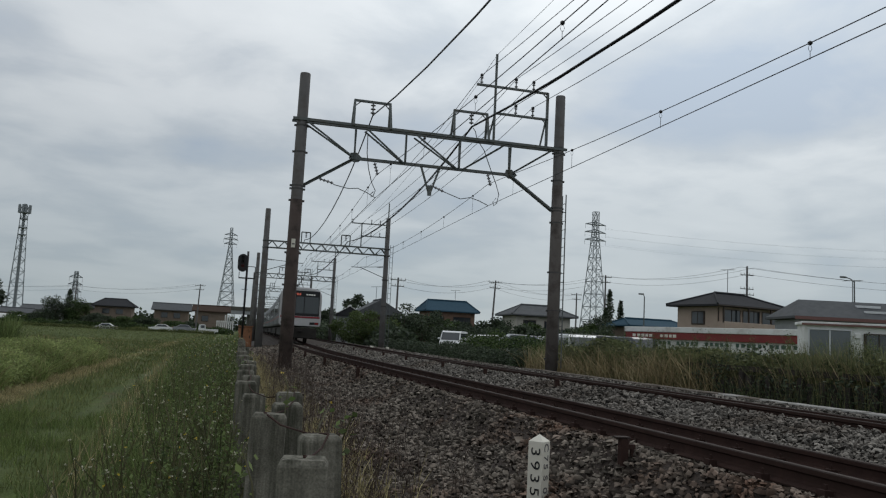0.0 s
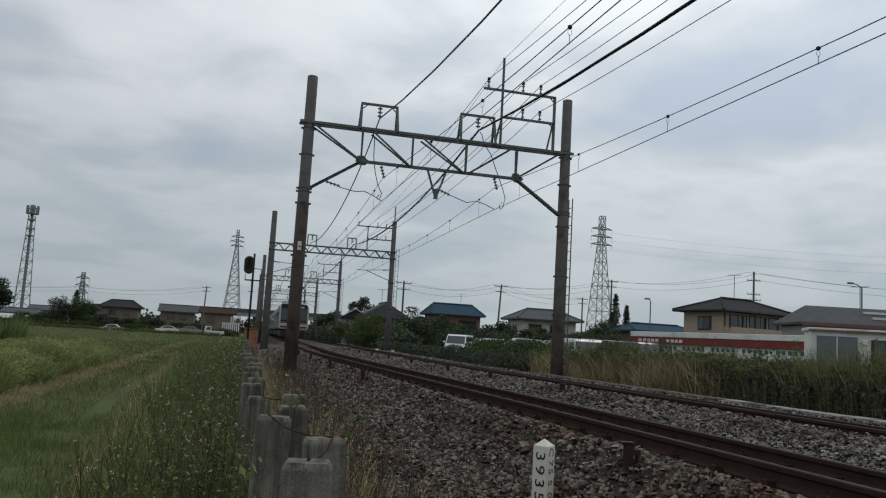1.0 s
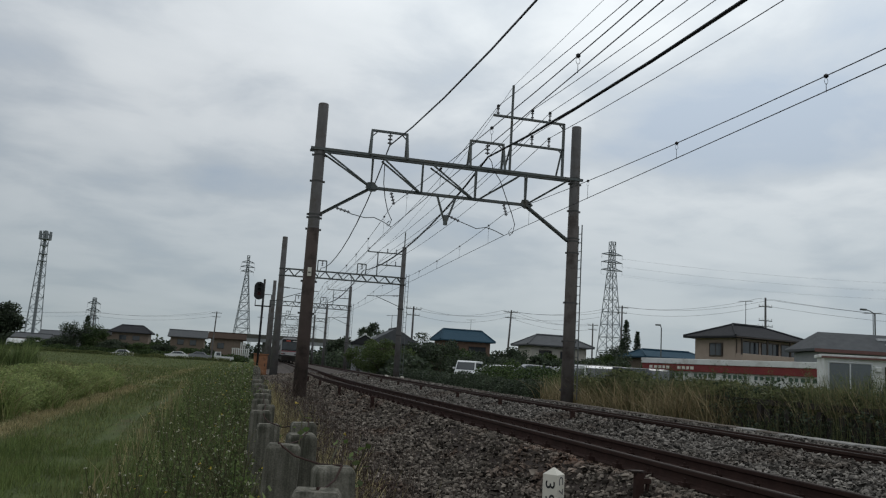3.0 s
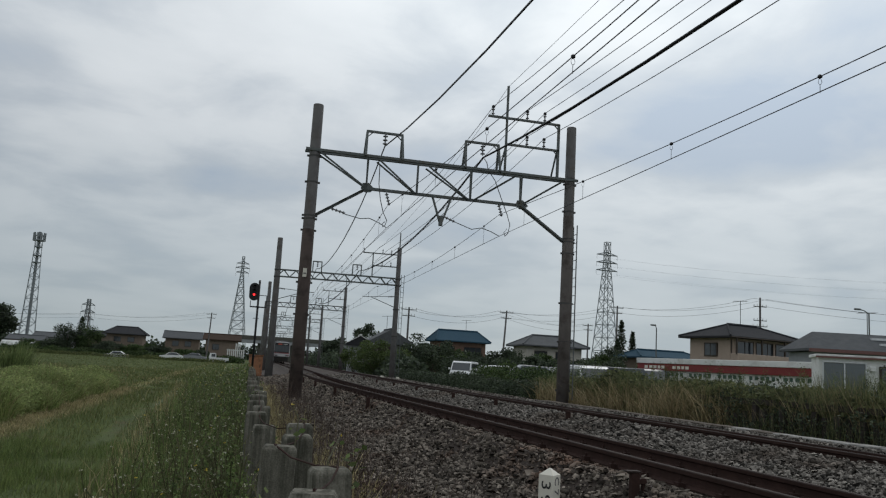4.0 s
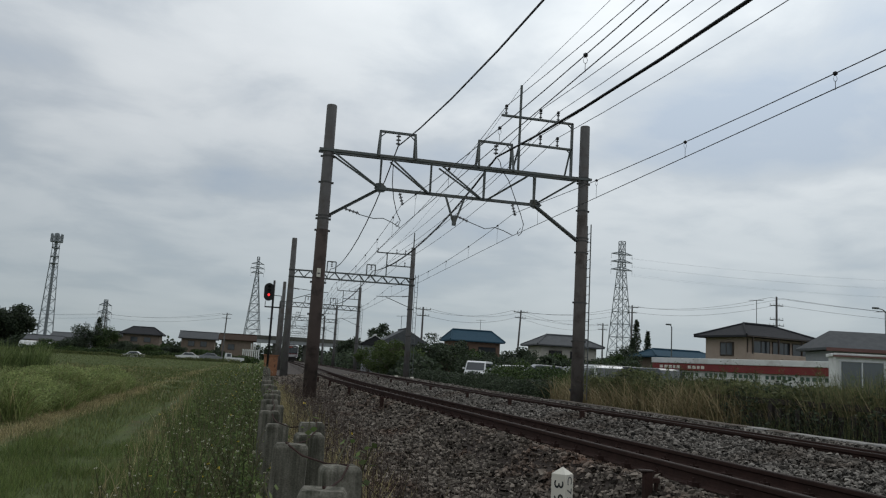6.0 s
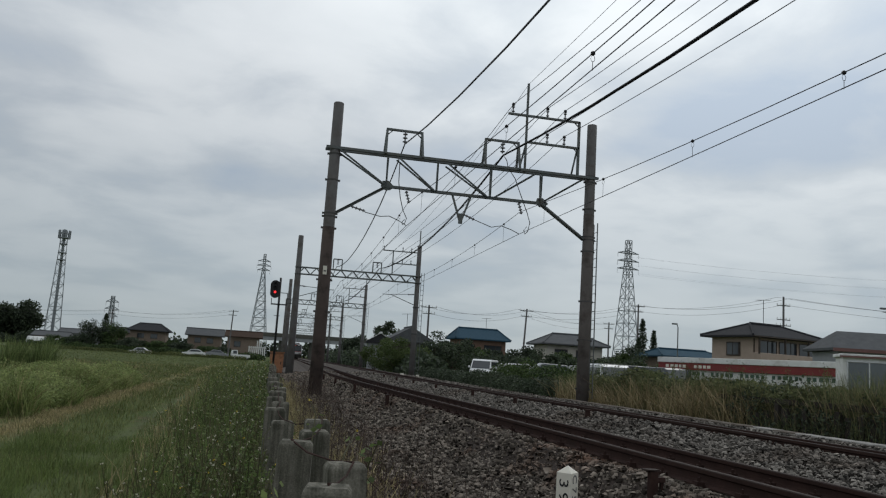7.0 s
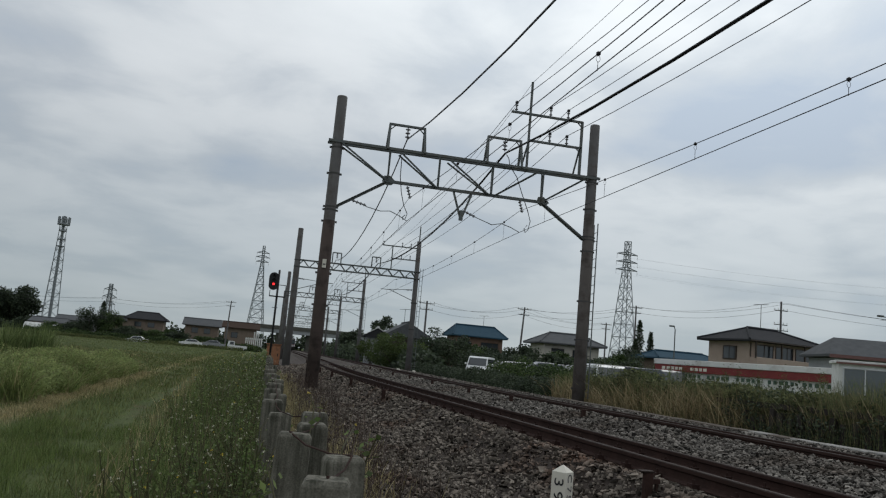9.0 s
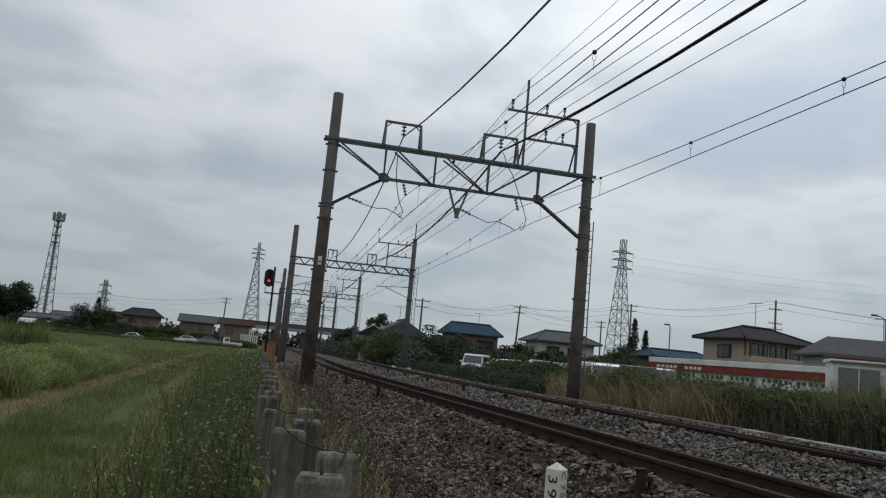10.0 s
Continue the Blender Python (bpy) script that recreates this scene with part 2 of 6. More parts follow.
# ---------------- mesh helpers ----------------
class Shape:
    """Gathers faces for one mesh."""

    def __init__(self):
        self.v, self.f = [], []

    def add(self, verts, faces):
        k = len(self.v)
        self.v += [tuple(p) for p in verts]
        self.f += [tuple(i + k for i in f) for f in faces]
        return self

    def box(self, x0, x1, y0, y1, z0, z1, bevel=0.0):
        if not bevel:
            c = [(x, y, z) for z in (z0, z1) for y in (y0, y1) for x in (x0, x1)]
            return self.add(c, [(0, 2, 3, 1), (4, 5, 7, 6), (0, 1, 5, 4), (2, 6, 7, 3), (0, 4, 6, 2), (1, 3, 7, 5)])
        b = bevel
        ring = [(x0 + b, y0), (x1 - b, y0), (x1, y0 + b), (x1, y1 - b), (x1 - b, y1), (x0 + b, y1), (x0, y1 - b), (x0, y0 + b)]
        cx, cy = (x0 + x1) / 2, (y0 + y1) / 2
        sx, sy = 1 - 2 * b / (x1 - x0), 1 - 2 * b / (y1 - y0)
        inner = [(cx + (x - cx) * sx, cy + (y - cy) * sy) for x, y in ring]
        return self.loft([[(*p, z0) for p in inner], [(*p, z0 + b) for p in ring], [(*p, z1 - b) for p in ring], [(*p, z1) for p in inner]])

    def loft(self, rings, caps=True):
        n, k = len(rings[0]), len(self.v)
        for r in rings:
            self.v += [tuple(p) for p in r]
        for a in range(len(rings) - 1):
            for i in range(n):
                j = (i + 1) % n
                self.f.append((k + a * n + i, k + a * n + j, k + (a + 1) * n + j, k + (a + 1) * n + i))
        if caps:
            self.f.append(tuple(k + i for i in reversed(range(n))))
            self.f.append(tuple(k + (len(rings) - 1) * n + i for i in range(n)))
        return self

    def tube(self, pts, r, n=6, r1=None):
        """A round bar along points."""
        pts = [Vector(p) for p in pts]
        rings = []
        for i, p in enumerate(pts):
            d = (pts[min(i + 1, len(pts) - 1)] - pts[max(i - 1, 0)]).normalized()
            a = d.orthogonal().normalized() if abs(d.z) > 0.95 else d.cross(Vector((0, 0, 1))).normalized()
            b = d.cross(a)
            q = r if r1 is None else r + (r1 - r) * i / (len(pts) - 1)
            rings.append([p + (a * math.cos(t) + b * math.sin(t)) * q for t in (2 * math.pi * k / n for k in range(n))])
        return self.loft(rings)

    def bar(self, a, b, w, h):
        """A flat or square bar from a to b: w across, h high."""
        a, b = Vector(a), Vector(b)
        d = (b - a).normalized()
        s = d.cross(Vector((0, 1, 0))) if abs(d.y) < 0.9 else d.cross(Vector((0, 0, 1)))
        s.normalize()
        t = d.cross(s)
        return self.loft([[p + s * h * i / 2 + t * w * j / 2 for i, j in ((-1, -1), (1, -1), (1, 1), (-1, 1))] for p in (a, b)])

    def angle(self, a, b, w=0.075, t=0.012, turn=1):
        """A steel angle: two thin legs."""
        a, b = Vector(a), Vector(b)
        d = (b - a).normalized()
        s = d.cross(Vector((0, 1, 0))) if abs(d.y) < 0.9 else Vector((1, 0, 0))
        s.normalize()
        u = d.cross(s) * turn
        prof = [(0, 0), (w, 0), (w, t), (t, t), (t, w), (0, w)]
        return self.loft([[p + s * (i - w / 2) + u * (j - w / 2) for i, j in prof] for p in (a, b)])

    def lathe(self, at, prof, n=12):
        """A turned form about the upright axis: (radius, height) pairs."""
        x, y, z = at
        return self.loft([[(x + r * math.cos(2 * math.pi * i / n), y + r * math.sin(2 * math.pi * i / n), z + h) for i in range(n)] for r, h in prof])

    def mesh(self, name, smooth=False):
        me = bpy.data.meshes.new(name)
        me.from_pydata(self.v, [], self.f)
        if smooth:
            me.shade_smooth()
        return me


def mesh_of(name, verts, faces):
    """A mesh from arrays: verts (n, 3), faces (m, k)."""
    me = bpy.data.meshes.new(name)
    m, k = faces.shape
    me.vertices.add(len(verts))
    me.vertices.foreach_set("co", verts.astype(np.float32).ravel())
    me.loops.add(m * k)
    me.loops.foreach_set("vertex_index", faces.astype(np.int32).ravel())
    me.polygons.add(m)
    me.polygons.foreach_set("loop_start", np.arange(0, m * k, k, dtype=np.int32))
    me.update(calc_edges=True)
    return me


def part(name, shape, mat, parent=None, label="", smooth=False):
    """Links a shape as one mesh object under a thing or a part."""
    me = shape if isinstance(shape, bpy.types.Mesh) else shape.mesh(name, smooth)
    if not me.materials:
        me.materials.append(mat)
    ob = new(name, me)
    ob.parent = parent
    if label:
        tagged(ob, label)
    return ob


def thing(name, label, category, at=(0, 0, 0), rz=0, group="", kind=""):
    e = new(name)
    e.empty_display_size = 0.2
    e.matrix_basis = pose(*at, 0, 0, rz)
    return tagged(e, label, category, group, kind)


def stuff(name, me, mat, label, category):
    return tagged(part(name, me, mat), label, category, kind="stuff")


# ---------------- plan ----------------
# y runs along the track, x to its right, z up; the field lies at z = 0
T1, T2, Z1, Z2, GAUGE = 4.44, 7.99, 0.735, 0.748, 1.067
# how far the line swings aside: a little to the left, then steadily to the right
LINE_Y = (-30.0, 0.0, 10.0, 20.0, 28.0, 36.0, 46.0, 55.0, 66.0, 79.0, 100.0, 152.0, 208.0, 480.0)
LINE_X = (0.0, 0.0, -0.06, -0.22, -0.30, -0.24, 0.08, 0.48, 0.98, 1.50, 2.22, 3.80, 5.55, 14.0)


def bend(y):
    """Sideways place of the tracks at y: a smooth curve through the knots."""
    y = min(479.9, max(-29.9, y))
    i = max(k for k in range(len(LINE_Y) - 1) if LINE_Y[k] <= y)

    def slope(k):
        a, b = max(0, k - 1), min(len(LINE_Y) - 1, k + 1)
        return (LINE_X[b] - LINE_X[a]) / (LINE_Y[b] - LINE_Y[a])
    w = LINE_Y[i + 1] - LINE_Y[i]
    t = (y - LINE_Y[i]) / w
    return (LINE_X[i] * (2 * t ** 3 - 3 * t * t + 1) + LINE_X[i + 1] * (3 * t * t - 2 * t ** 3)
            + w * slope(i) * (t ** 3 - 2 * t * t + t) + w * slope(i + 1) * (t ** 3 - t * t))


def heading(y):
    return -math.degrees(math.atan((bend(y + 1) - bend(y - 1)) / 2))


def cant(y):
    """How far the tracks lean down to the right, in metres a metre; level again past the curve."""
    k = min(1.0, max(0.0, (y - 22.0) / 26.0))
    return 0.062 * (1 - k * k * (3 - 2 * k))


def bed_height(x, y):
    """Top of the crushed stone at x from the line of the near track."""
    k = min(1.0, max(0.0, (y - 8.0) / 17.0))
    return float(np.interp(x, (0.5, 1.2, 1.9, 2.7, 3.15, T1 - 1.0, T1 - 0.5, T1 + 0.5, T1 + 1.0, 6.1, T2 - 1.1, T2 - 0.64, T2 - 0.46, T2 + 1.0, 9.4, 10.7, 11.3),
                           (-0.05, 0.05 + 0.12 * k, 0.10 + 0.22 * k, 0.15 + 0.2 * k, 0.36 + 0.06 * k, Z1 - 0.10, Z1 - 0.155, Z1 - 0.21, Z1 - 0.20, Z1 - 0.19, Z2 - 0.08, Z2 - 0.05, Z2 - 0.15, Z2 - 0.19, 0.655, 0.56, 0.52)))


def sway(y):
    """The line of the masts and wires, which cut the bend shorter."""
    k = min(1.0, max(0.0, (y - 25.0) / 30.0))
    far = min(134.0, max(40.0, y)) - 40.0
    return far * far / 5200.0 + max(0.0, y - 134.0) * 0.036 - 0.3 * k * k * (3 - 2 * k)


def ground_height(x, y):
    """Field at 0, slope up to the ballast shoulder, right side a little higher."""
    x = x - bend(y)
    pts = ((-400, 0.0), (-9, 0.0), (-4, -0.03), (0.4, 0.0), (1.2, -0.06), (3.9, -0.08), (4.5, 0.05), (6.6, 0.1), (7.2, 0.2), (9.6, 0.25), (10.6, 0.35), (11.4, 0.45), (12.5, 0.45), (20, 0.30), (600, 0.30))
    for (a, p), (b, q) in zip(pts, pts[1:]):
        if x <= b:
            return p + (q - p) * max(0.0, (x - a) / (b - a))
    return 0.3


def build_ground():
    xs = np.concatenate([[-3000, -900, -300, -120, -60, -30, -18], np.arange(-12, -1, 0.5), np.arange(-1, 13.5, 0.3), [15, 18, 22, 30, 45, 70, 120, 300, 900, 3000]])
    ys = np.concatenate([[-3000, -600, -100, -30, -8, 0], np.arange(1, 40, 0.5), np.arange(40, 120, 4), np.arange(120, 490, 12), [600, 1000, 2000, 4500]])
    v = []
    for y in ys:
        for x in xs:
            xx = x + bend(min(y, 480)) if -1.5 < x < 14 else x
            z = ground_height(xx, min(y, 480))
            if -14 < x < 0.3 and 1 < y < 60:
                z += 0.05 * noise.noise((x * 0.9, y * 0.5, 0)) + 0.02 * noise.noise((x * 3, y * 3, 5))
            v.append((xx, y, z))
    n = len(xs)
    q = [(j * n + i, j * n + i + 1, (j + 1) * n + i + 1, (j + 1) * n + i) for j in range(len(ys) - 1) for i in range(n - 1)]
    me = mesh_of("ground", np.array(v), np.array(q))
    me.shade_smooth()
    tagged(part("ground", me, GROUND), "flat field of mown grass and weeds beside the railway", "ground", kind="structure")


def field_material():
    m = bpy.data.materials.new("field_grass")
    m.use_nodes = True
    w = Nodes(m.node_tree)
    w.n.clear()
    out = w.add("ShaderNodeOutputMaterial")
    at = w.add("ShaderNodeTexCoord").outputs["Object"]
    big = w.add("ShaderNodeTexNoise", {"Vector": at, "Scale": 0.16, "Detail": 5.0, "Roughness": 0.6}).outputs[0]
    mid = w.add("ShaderNodeTexNoise", {"Vector": at, "Scale": 2.2, "Detail": 6.0, "Roughness": 0.7}).outputs[0]
    fine = w.add("ShaderNodeTexNoise", {"Vector": at, "Scale": 38.0, "Detail": 4.0}).outputs[0]
    col = w.ramp(big, [(0.35, (0.065, 0.090, 0.028)), (0.50, (0.088, 0.118, 0.038)), (0.62, (0.12, 0.135, 0.05)), (0.74, (0.19, 0.17, 0.08))])
    col = w.mix(w.ramp(mid, [(0.42, (0, 0, 0)), (0.62, (0.8, 0.8, 0.8))]), col, (0.065, 0.082, 0.03))
    col = w.mix(1.0, col, w.ramp(fine, [(0.3, (0.55, 0.55, 0.55)), (0.7, (1.35, 1.35, 1.3))]), "MULTIPLY")
    dirt = w.add("ShaderNodeTexNoise", {"Vector": at, "Scale": 0.75, "Detail": 5.0, "Roughness": 0.7}).outputs[0]
    col = w.mix(w.ramp(dirt, [(0.54, (0, 0, 0)), (0.66, (0.7, 0.7, 0.7))]), col, (0.10, 0.075, 0.045))
    # bare soil near the weeds, a gravel rut and a mown straw swath
    xyz = w.add("ShaderNodeSeparateXYZ", {0: at})
    px, py = xyz.outputs[0], xyz.outputs[1]
    wob = w.math("MULTIPLY", w.math("SUBTRACT", mid, 0.5), 0.9)
    bare = w.add("ShaderNodeMapRange", {0: w.math("ADD", px, wob), 1: -1.5, 2: -0.9}).outputs[0]
    near = w.add("ShaderNodeMapRange", {0: py, 1: 20.0, 2: 10.0}).outputs[0]
    col = w.mix(w.math("MULTIPLY", w.math("MULTIPLY", bare, near), 0.8), col, (0.085, 0.062, 0.038))
    rut = w.math("ABSOLUTE", w.math("ADD", w.math("ADD", px, 2.05), w.math("MULTIPLY", wob, 0.5)))
    col = w.mix(w.add("ShaderNodeMapRange", {0: rut, 1: 0.16, 2: 0.06, 3: 0.0, 4: 0.16}).outputs[0], col, (0.13, 0.125, 0.10))
    mow = w.math("ABSOLUTE", w.math("ADD", w.math("ADD", px, 3.85), w.math("MULTIPLY", wob, 0.6)))
    col = w.mix(w.add("ShaderNodeMapRange", {0: mow, 1: 0.45, 2: 0.15, 3: 0.0, 4: 0.5}).outputs[0], col, (0.26, 0.22, 0.12))
    p = w.add("ShaderNodeBsdfPrincipled", {"Base Color": col, "Roughness": 0.95, "Specular IOR Level": 0.1})
    b = w.add("ShaderNodeBump", {"Height": w.math("ADD", mid, fine), "Strength": 0.6, "Distance": 0.05})
    w.l.new(b.outputs[0], p.inputs["Normal"])
    w.l.new(p.outputs[0], out.inputs[0])
    return m


GROUND = field_material()
build_ground()


# ---------------- track ----------------
def run_along(shape_ring, ys, c):
    """Sweeps a cross-section (x, z pairs) along the bend of a track, leaning about its middle c."""
    s = Shape()
    s.loft([[(x + bend(y), y, z - cant(y) * (x - c)) for x, z in shape_ring] for y in ys])
    return s


RAIL_YS = [-25, 0] + list(range(3, 120, 3)) + list(range(120, 480, 8))


def rail_ring(x, top):
    """Outline of a flat-bottomed rail, 153 mm high."""
    half = [(0.0635, -0.153), (0.0635, -0.142), (0.014, -0.122), (0.009, -0.10), (0.009, -0.055), (0.030, -0.043), (0.0325, -0.012)]
    return [(x + a, top + b) for a, b in half] + [(x - a, top + b) for a, b in reversed(half)]


def head_ring(x, top):
    half = [(0.0325, -0.012), (0.029, -0.003), (0.018, 0.0)]
    return [(x + a, top + b) for a, b in half] + [(x - a, top + b) for a, b in reversed(half)]


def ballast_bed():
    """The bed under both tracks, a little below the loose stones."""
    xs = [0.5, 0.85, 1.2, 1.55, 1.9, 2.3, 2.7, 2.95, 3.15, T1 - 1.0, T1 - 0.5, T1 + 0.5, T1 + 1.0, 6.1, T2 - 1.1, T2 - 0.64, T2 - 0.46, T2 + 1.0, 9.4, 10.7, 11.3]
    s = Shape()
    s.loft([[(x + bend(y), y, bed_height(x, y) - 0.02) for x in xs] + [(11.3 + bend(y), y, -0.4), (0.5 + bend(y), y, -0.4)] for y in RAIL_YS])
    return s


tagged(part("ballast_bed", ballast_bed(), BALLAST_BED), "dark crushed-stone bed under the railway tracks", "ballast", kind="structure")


def sleeper_mesh():
    s = Shape()
    w, h = 0.12, 0.17
    s.loft([[(-1.0, -w, -h), (1.0, -w, -h), (1.0, w, -h), (-1.0, w, -h)], [(-0.99, -w * 0.8, 0), (0.99, -w * 0.8, 0), (0.99, w * 0.8, 0), (-0.99, w * 0.8, 0)]])
    return s.mesh("sleeper")


def clip_mesh():
    s = Shape()
    for sx in (-1, 1):
        s.box(sx * 0.10 - 0.035, sx * 0.10 + 0.035, -0.04, 0.04, 0.0, 0.05)
        s.tube([(sx * 0.10, 0, 0.05), (sx * 0.10, 0, 0.085)], 0.014, 6)
    return s.mesh("rail_clip")


SLEEPER_MESH, CLIP_MESH = sleeper_mesh(), clip_mesh()


def track(c, top, label):
    t = thing("railway_track", label, "railway track", group="railway tracks", kind="structure")
    for sx in (-1, 1):
        x = c + sx * (GAUGE / 2 + 0.0325)
        r = part("rail", run_along(rail_ring(x, top), RAIL_YS, c), RUST, t)
        part("rail_head", run_along(head_ring(x, top), RAIL_YS, c), RAIL_HEAD, r, "worn steel running surface")
    for i in range(105):
        y = -8.0 + i * 0.62
        s = part("sleeper", SLEEPER_MESH, SLEEPER, t)
        s.matrix_basis = pose(c + bend(y), y, top - 0.157, 0, math.degrees(math.atan(cant(y))), heading(y))
        for sx in (-1, 1):
            k = part("rail_clip", CLIP_MESH, RUST, s)
            k.matrix_basis = pose(sx * (GAUGE / 2 + 0.0325), 0, 0.0)
    return t


track(T1, Z1, "rusty-brown narrow-gauge track on concrete sleepers in ballast")
track(T2, Z2, "second rusty-brown track on concrete sleepers in ballast")


def stone_field():
    """Crushed stones strewn over bed, slope and shoulders."""
    rng = np.random.default_rng(4)
    base = np.array([(0.75, 0.6, 0.9), (-0.55, 0.7, 1.0), (-0.7, -0.5, 0.7), (0.5, -0.7, 0.95), (1.25, 0.9, -1), (-0.9, 1.25, -1), (-1.25, -0.9, -1), (0.9, -1.2, -1)]) * 0.6
    quads = np.array([(0, 1, 2, 3), (0, 4, 5, 1), (1, 5, 6, 2), (2, 6, 7, 3), (3, 7, 4, 0)])
    n = 230000
    y = np.where(rng.random(n) < 0.05, rng.uniform(-9, 3, n), 3.0 + 55.0 * rng.random(n) ** 2.1)
    x = rng.uniform(0.75, 11.2, n)
    size = 0.013 + 0.024 * rng.random(n) ** 1.4 * (1 + 0.03 * np.maximum(0, y - 9))
    keep = np.ones(n, bool)
    for c in (T1, T2):
        for sx in (-1, 1):
            keep &= np.abs(x - c - sx * 0.566) > 0.10
        keep &= (np.abs(x - c) > 0.47) | (rng.random(n) < 0.25)
    x, y, size = x[keep], y[keep], size[keep]
    n = len(x)
    z = np.array([bed_height(a, b) for a, b in zip(x, y)])
    x = x + np.array([bend(b) for b in y])
    z += rng.uniform(-0.02, 0.03, n)
    v = base[None] * (1 + rng.uniform(-0.5, 0.5, (n, 8, 3))) * size[:, None, None] * np.array((1.25, 0.95, 0.62)) * rng.uniform(0.5, 1.5, (n, 1, 3))
    a, b = rng.uniform(0, 6.28, n), rng.normal(0, 0.95, n)
    ca, sa, cb, sb = np.cos(a), np.sin(a), np.cos(b), np.sin(b)
    ty = v[..., 1] * cb[:, None] - v[..., 2] * sb[:, None]
    tz = v[..., 1] * sb[:, None] + v[..., 2] * cb[:, None]
    tx = v[..., 0] * ca[:, None] - ty * sa[:, None]
    ty = v[..., 0] * sa[:, None] + ty * ca[:, None]
    v = np.stack([tx + x[:, None], ty + y[:, None], tz + z[:, None]], -1)
    left = x - np.array([bend(b) for b in y]) < T1 + rng.normal(0.2, 0.3, n)

    def some(pick):
        k = int(pick.sum())
        f = quads[None] + (np.arange(k) * 8)[:, None, None]
        return mesh_of("ballast_stones", v[pick].reshape(-1, 3), f.reshape(-1, 4))
    return some(left), some(~left)


for stones, mat, lb in zip(stone_field(), (BALLAST_RUSTY, BALLAST), ("loose angular stones dusted with rust beside the near track", "loose angular grey crushed stones between the tracks")):
    stuff("ballast_stones", stones, mat, lb, "ballast")


# ---------------- overhead line ----------------
GY = 25.2


def insulator_shape(at, length=0.3, r=0.075, discs=3, axis=(0, 0, 1)):
    s = Shape()
    prof = [(0.02, 0)]
    for i in range(discs):
        h = length * (i + 0.5) / discs
        prof += [(0.025, h - 0.03), (r, h - 0.012), (r * 0.9, h + 0.012), (0.025, h + 0.022)]
    prof += [(0.02, length)]
    s.lathe((0, 0, 0), prof, 10)
    q = Vector((0, 0, 1)).rotation_difference(Vector(axis)).to_matrix()
    s.v = [tuple(q @ Vector(p) + Vector(at)) for p in s.v]
    return s


def pole_shape(x, z0, z1, r0, r1, n=20):
    s = Shape()
    s.lathe((x, 0, 0), [(r0, z0), (r0 + (r1 - r0) * 0.5, (z0 + z1) / 2), (r1, z1 - 0.03), (r1 * 0.93, z1)], n)
    return s


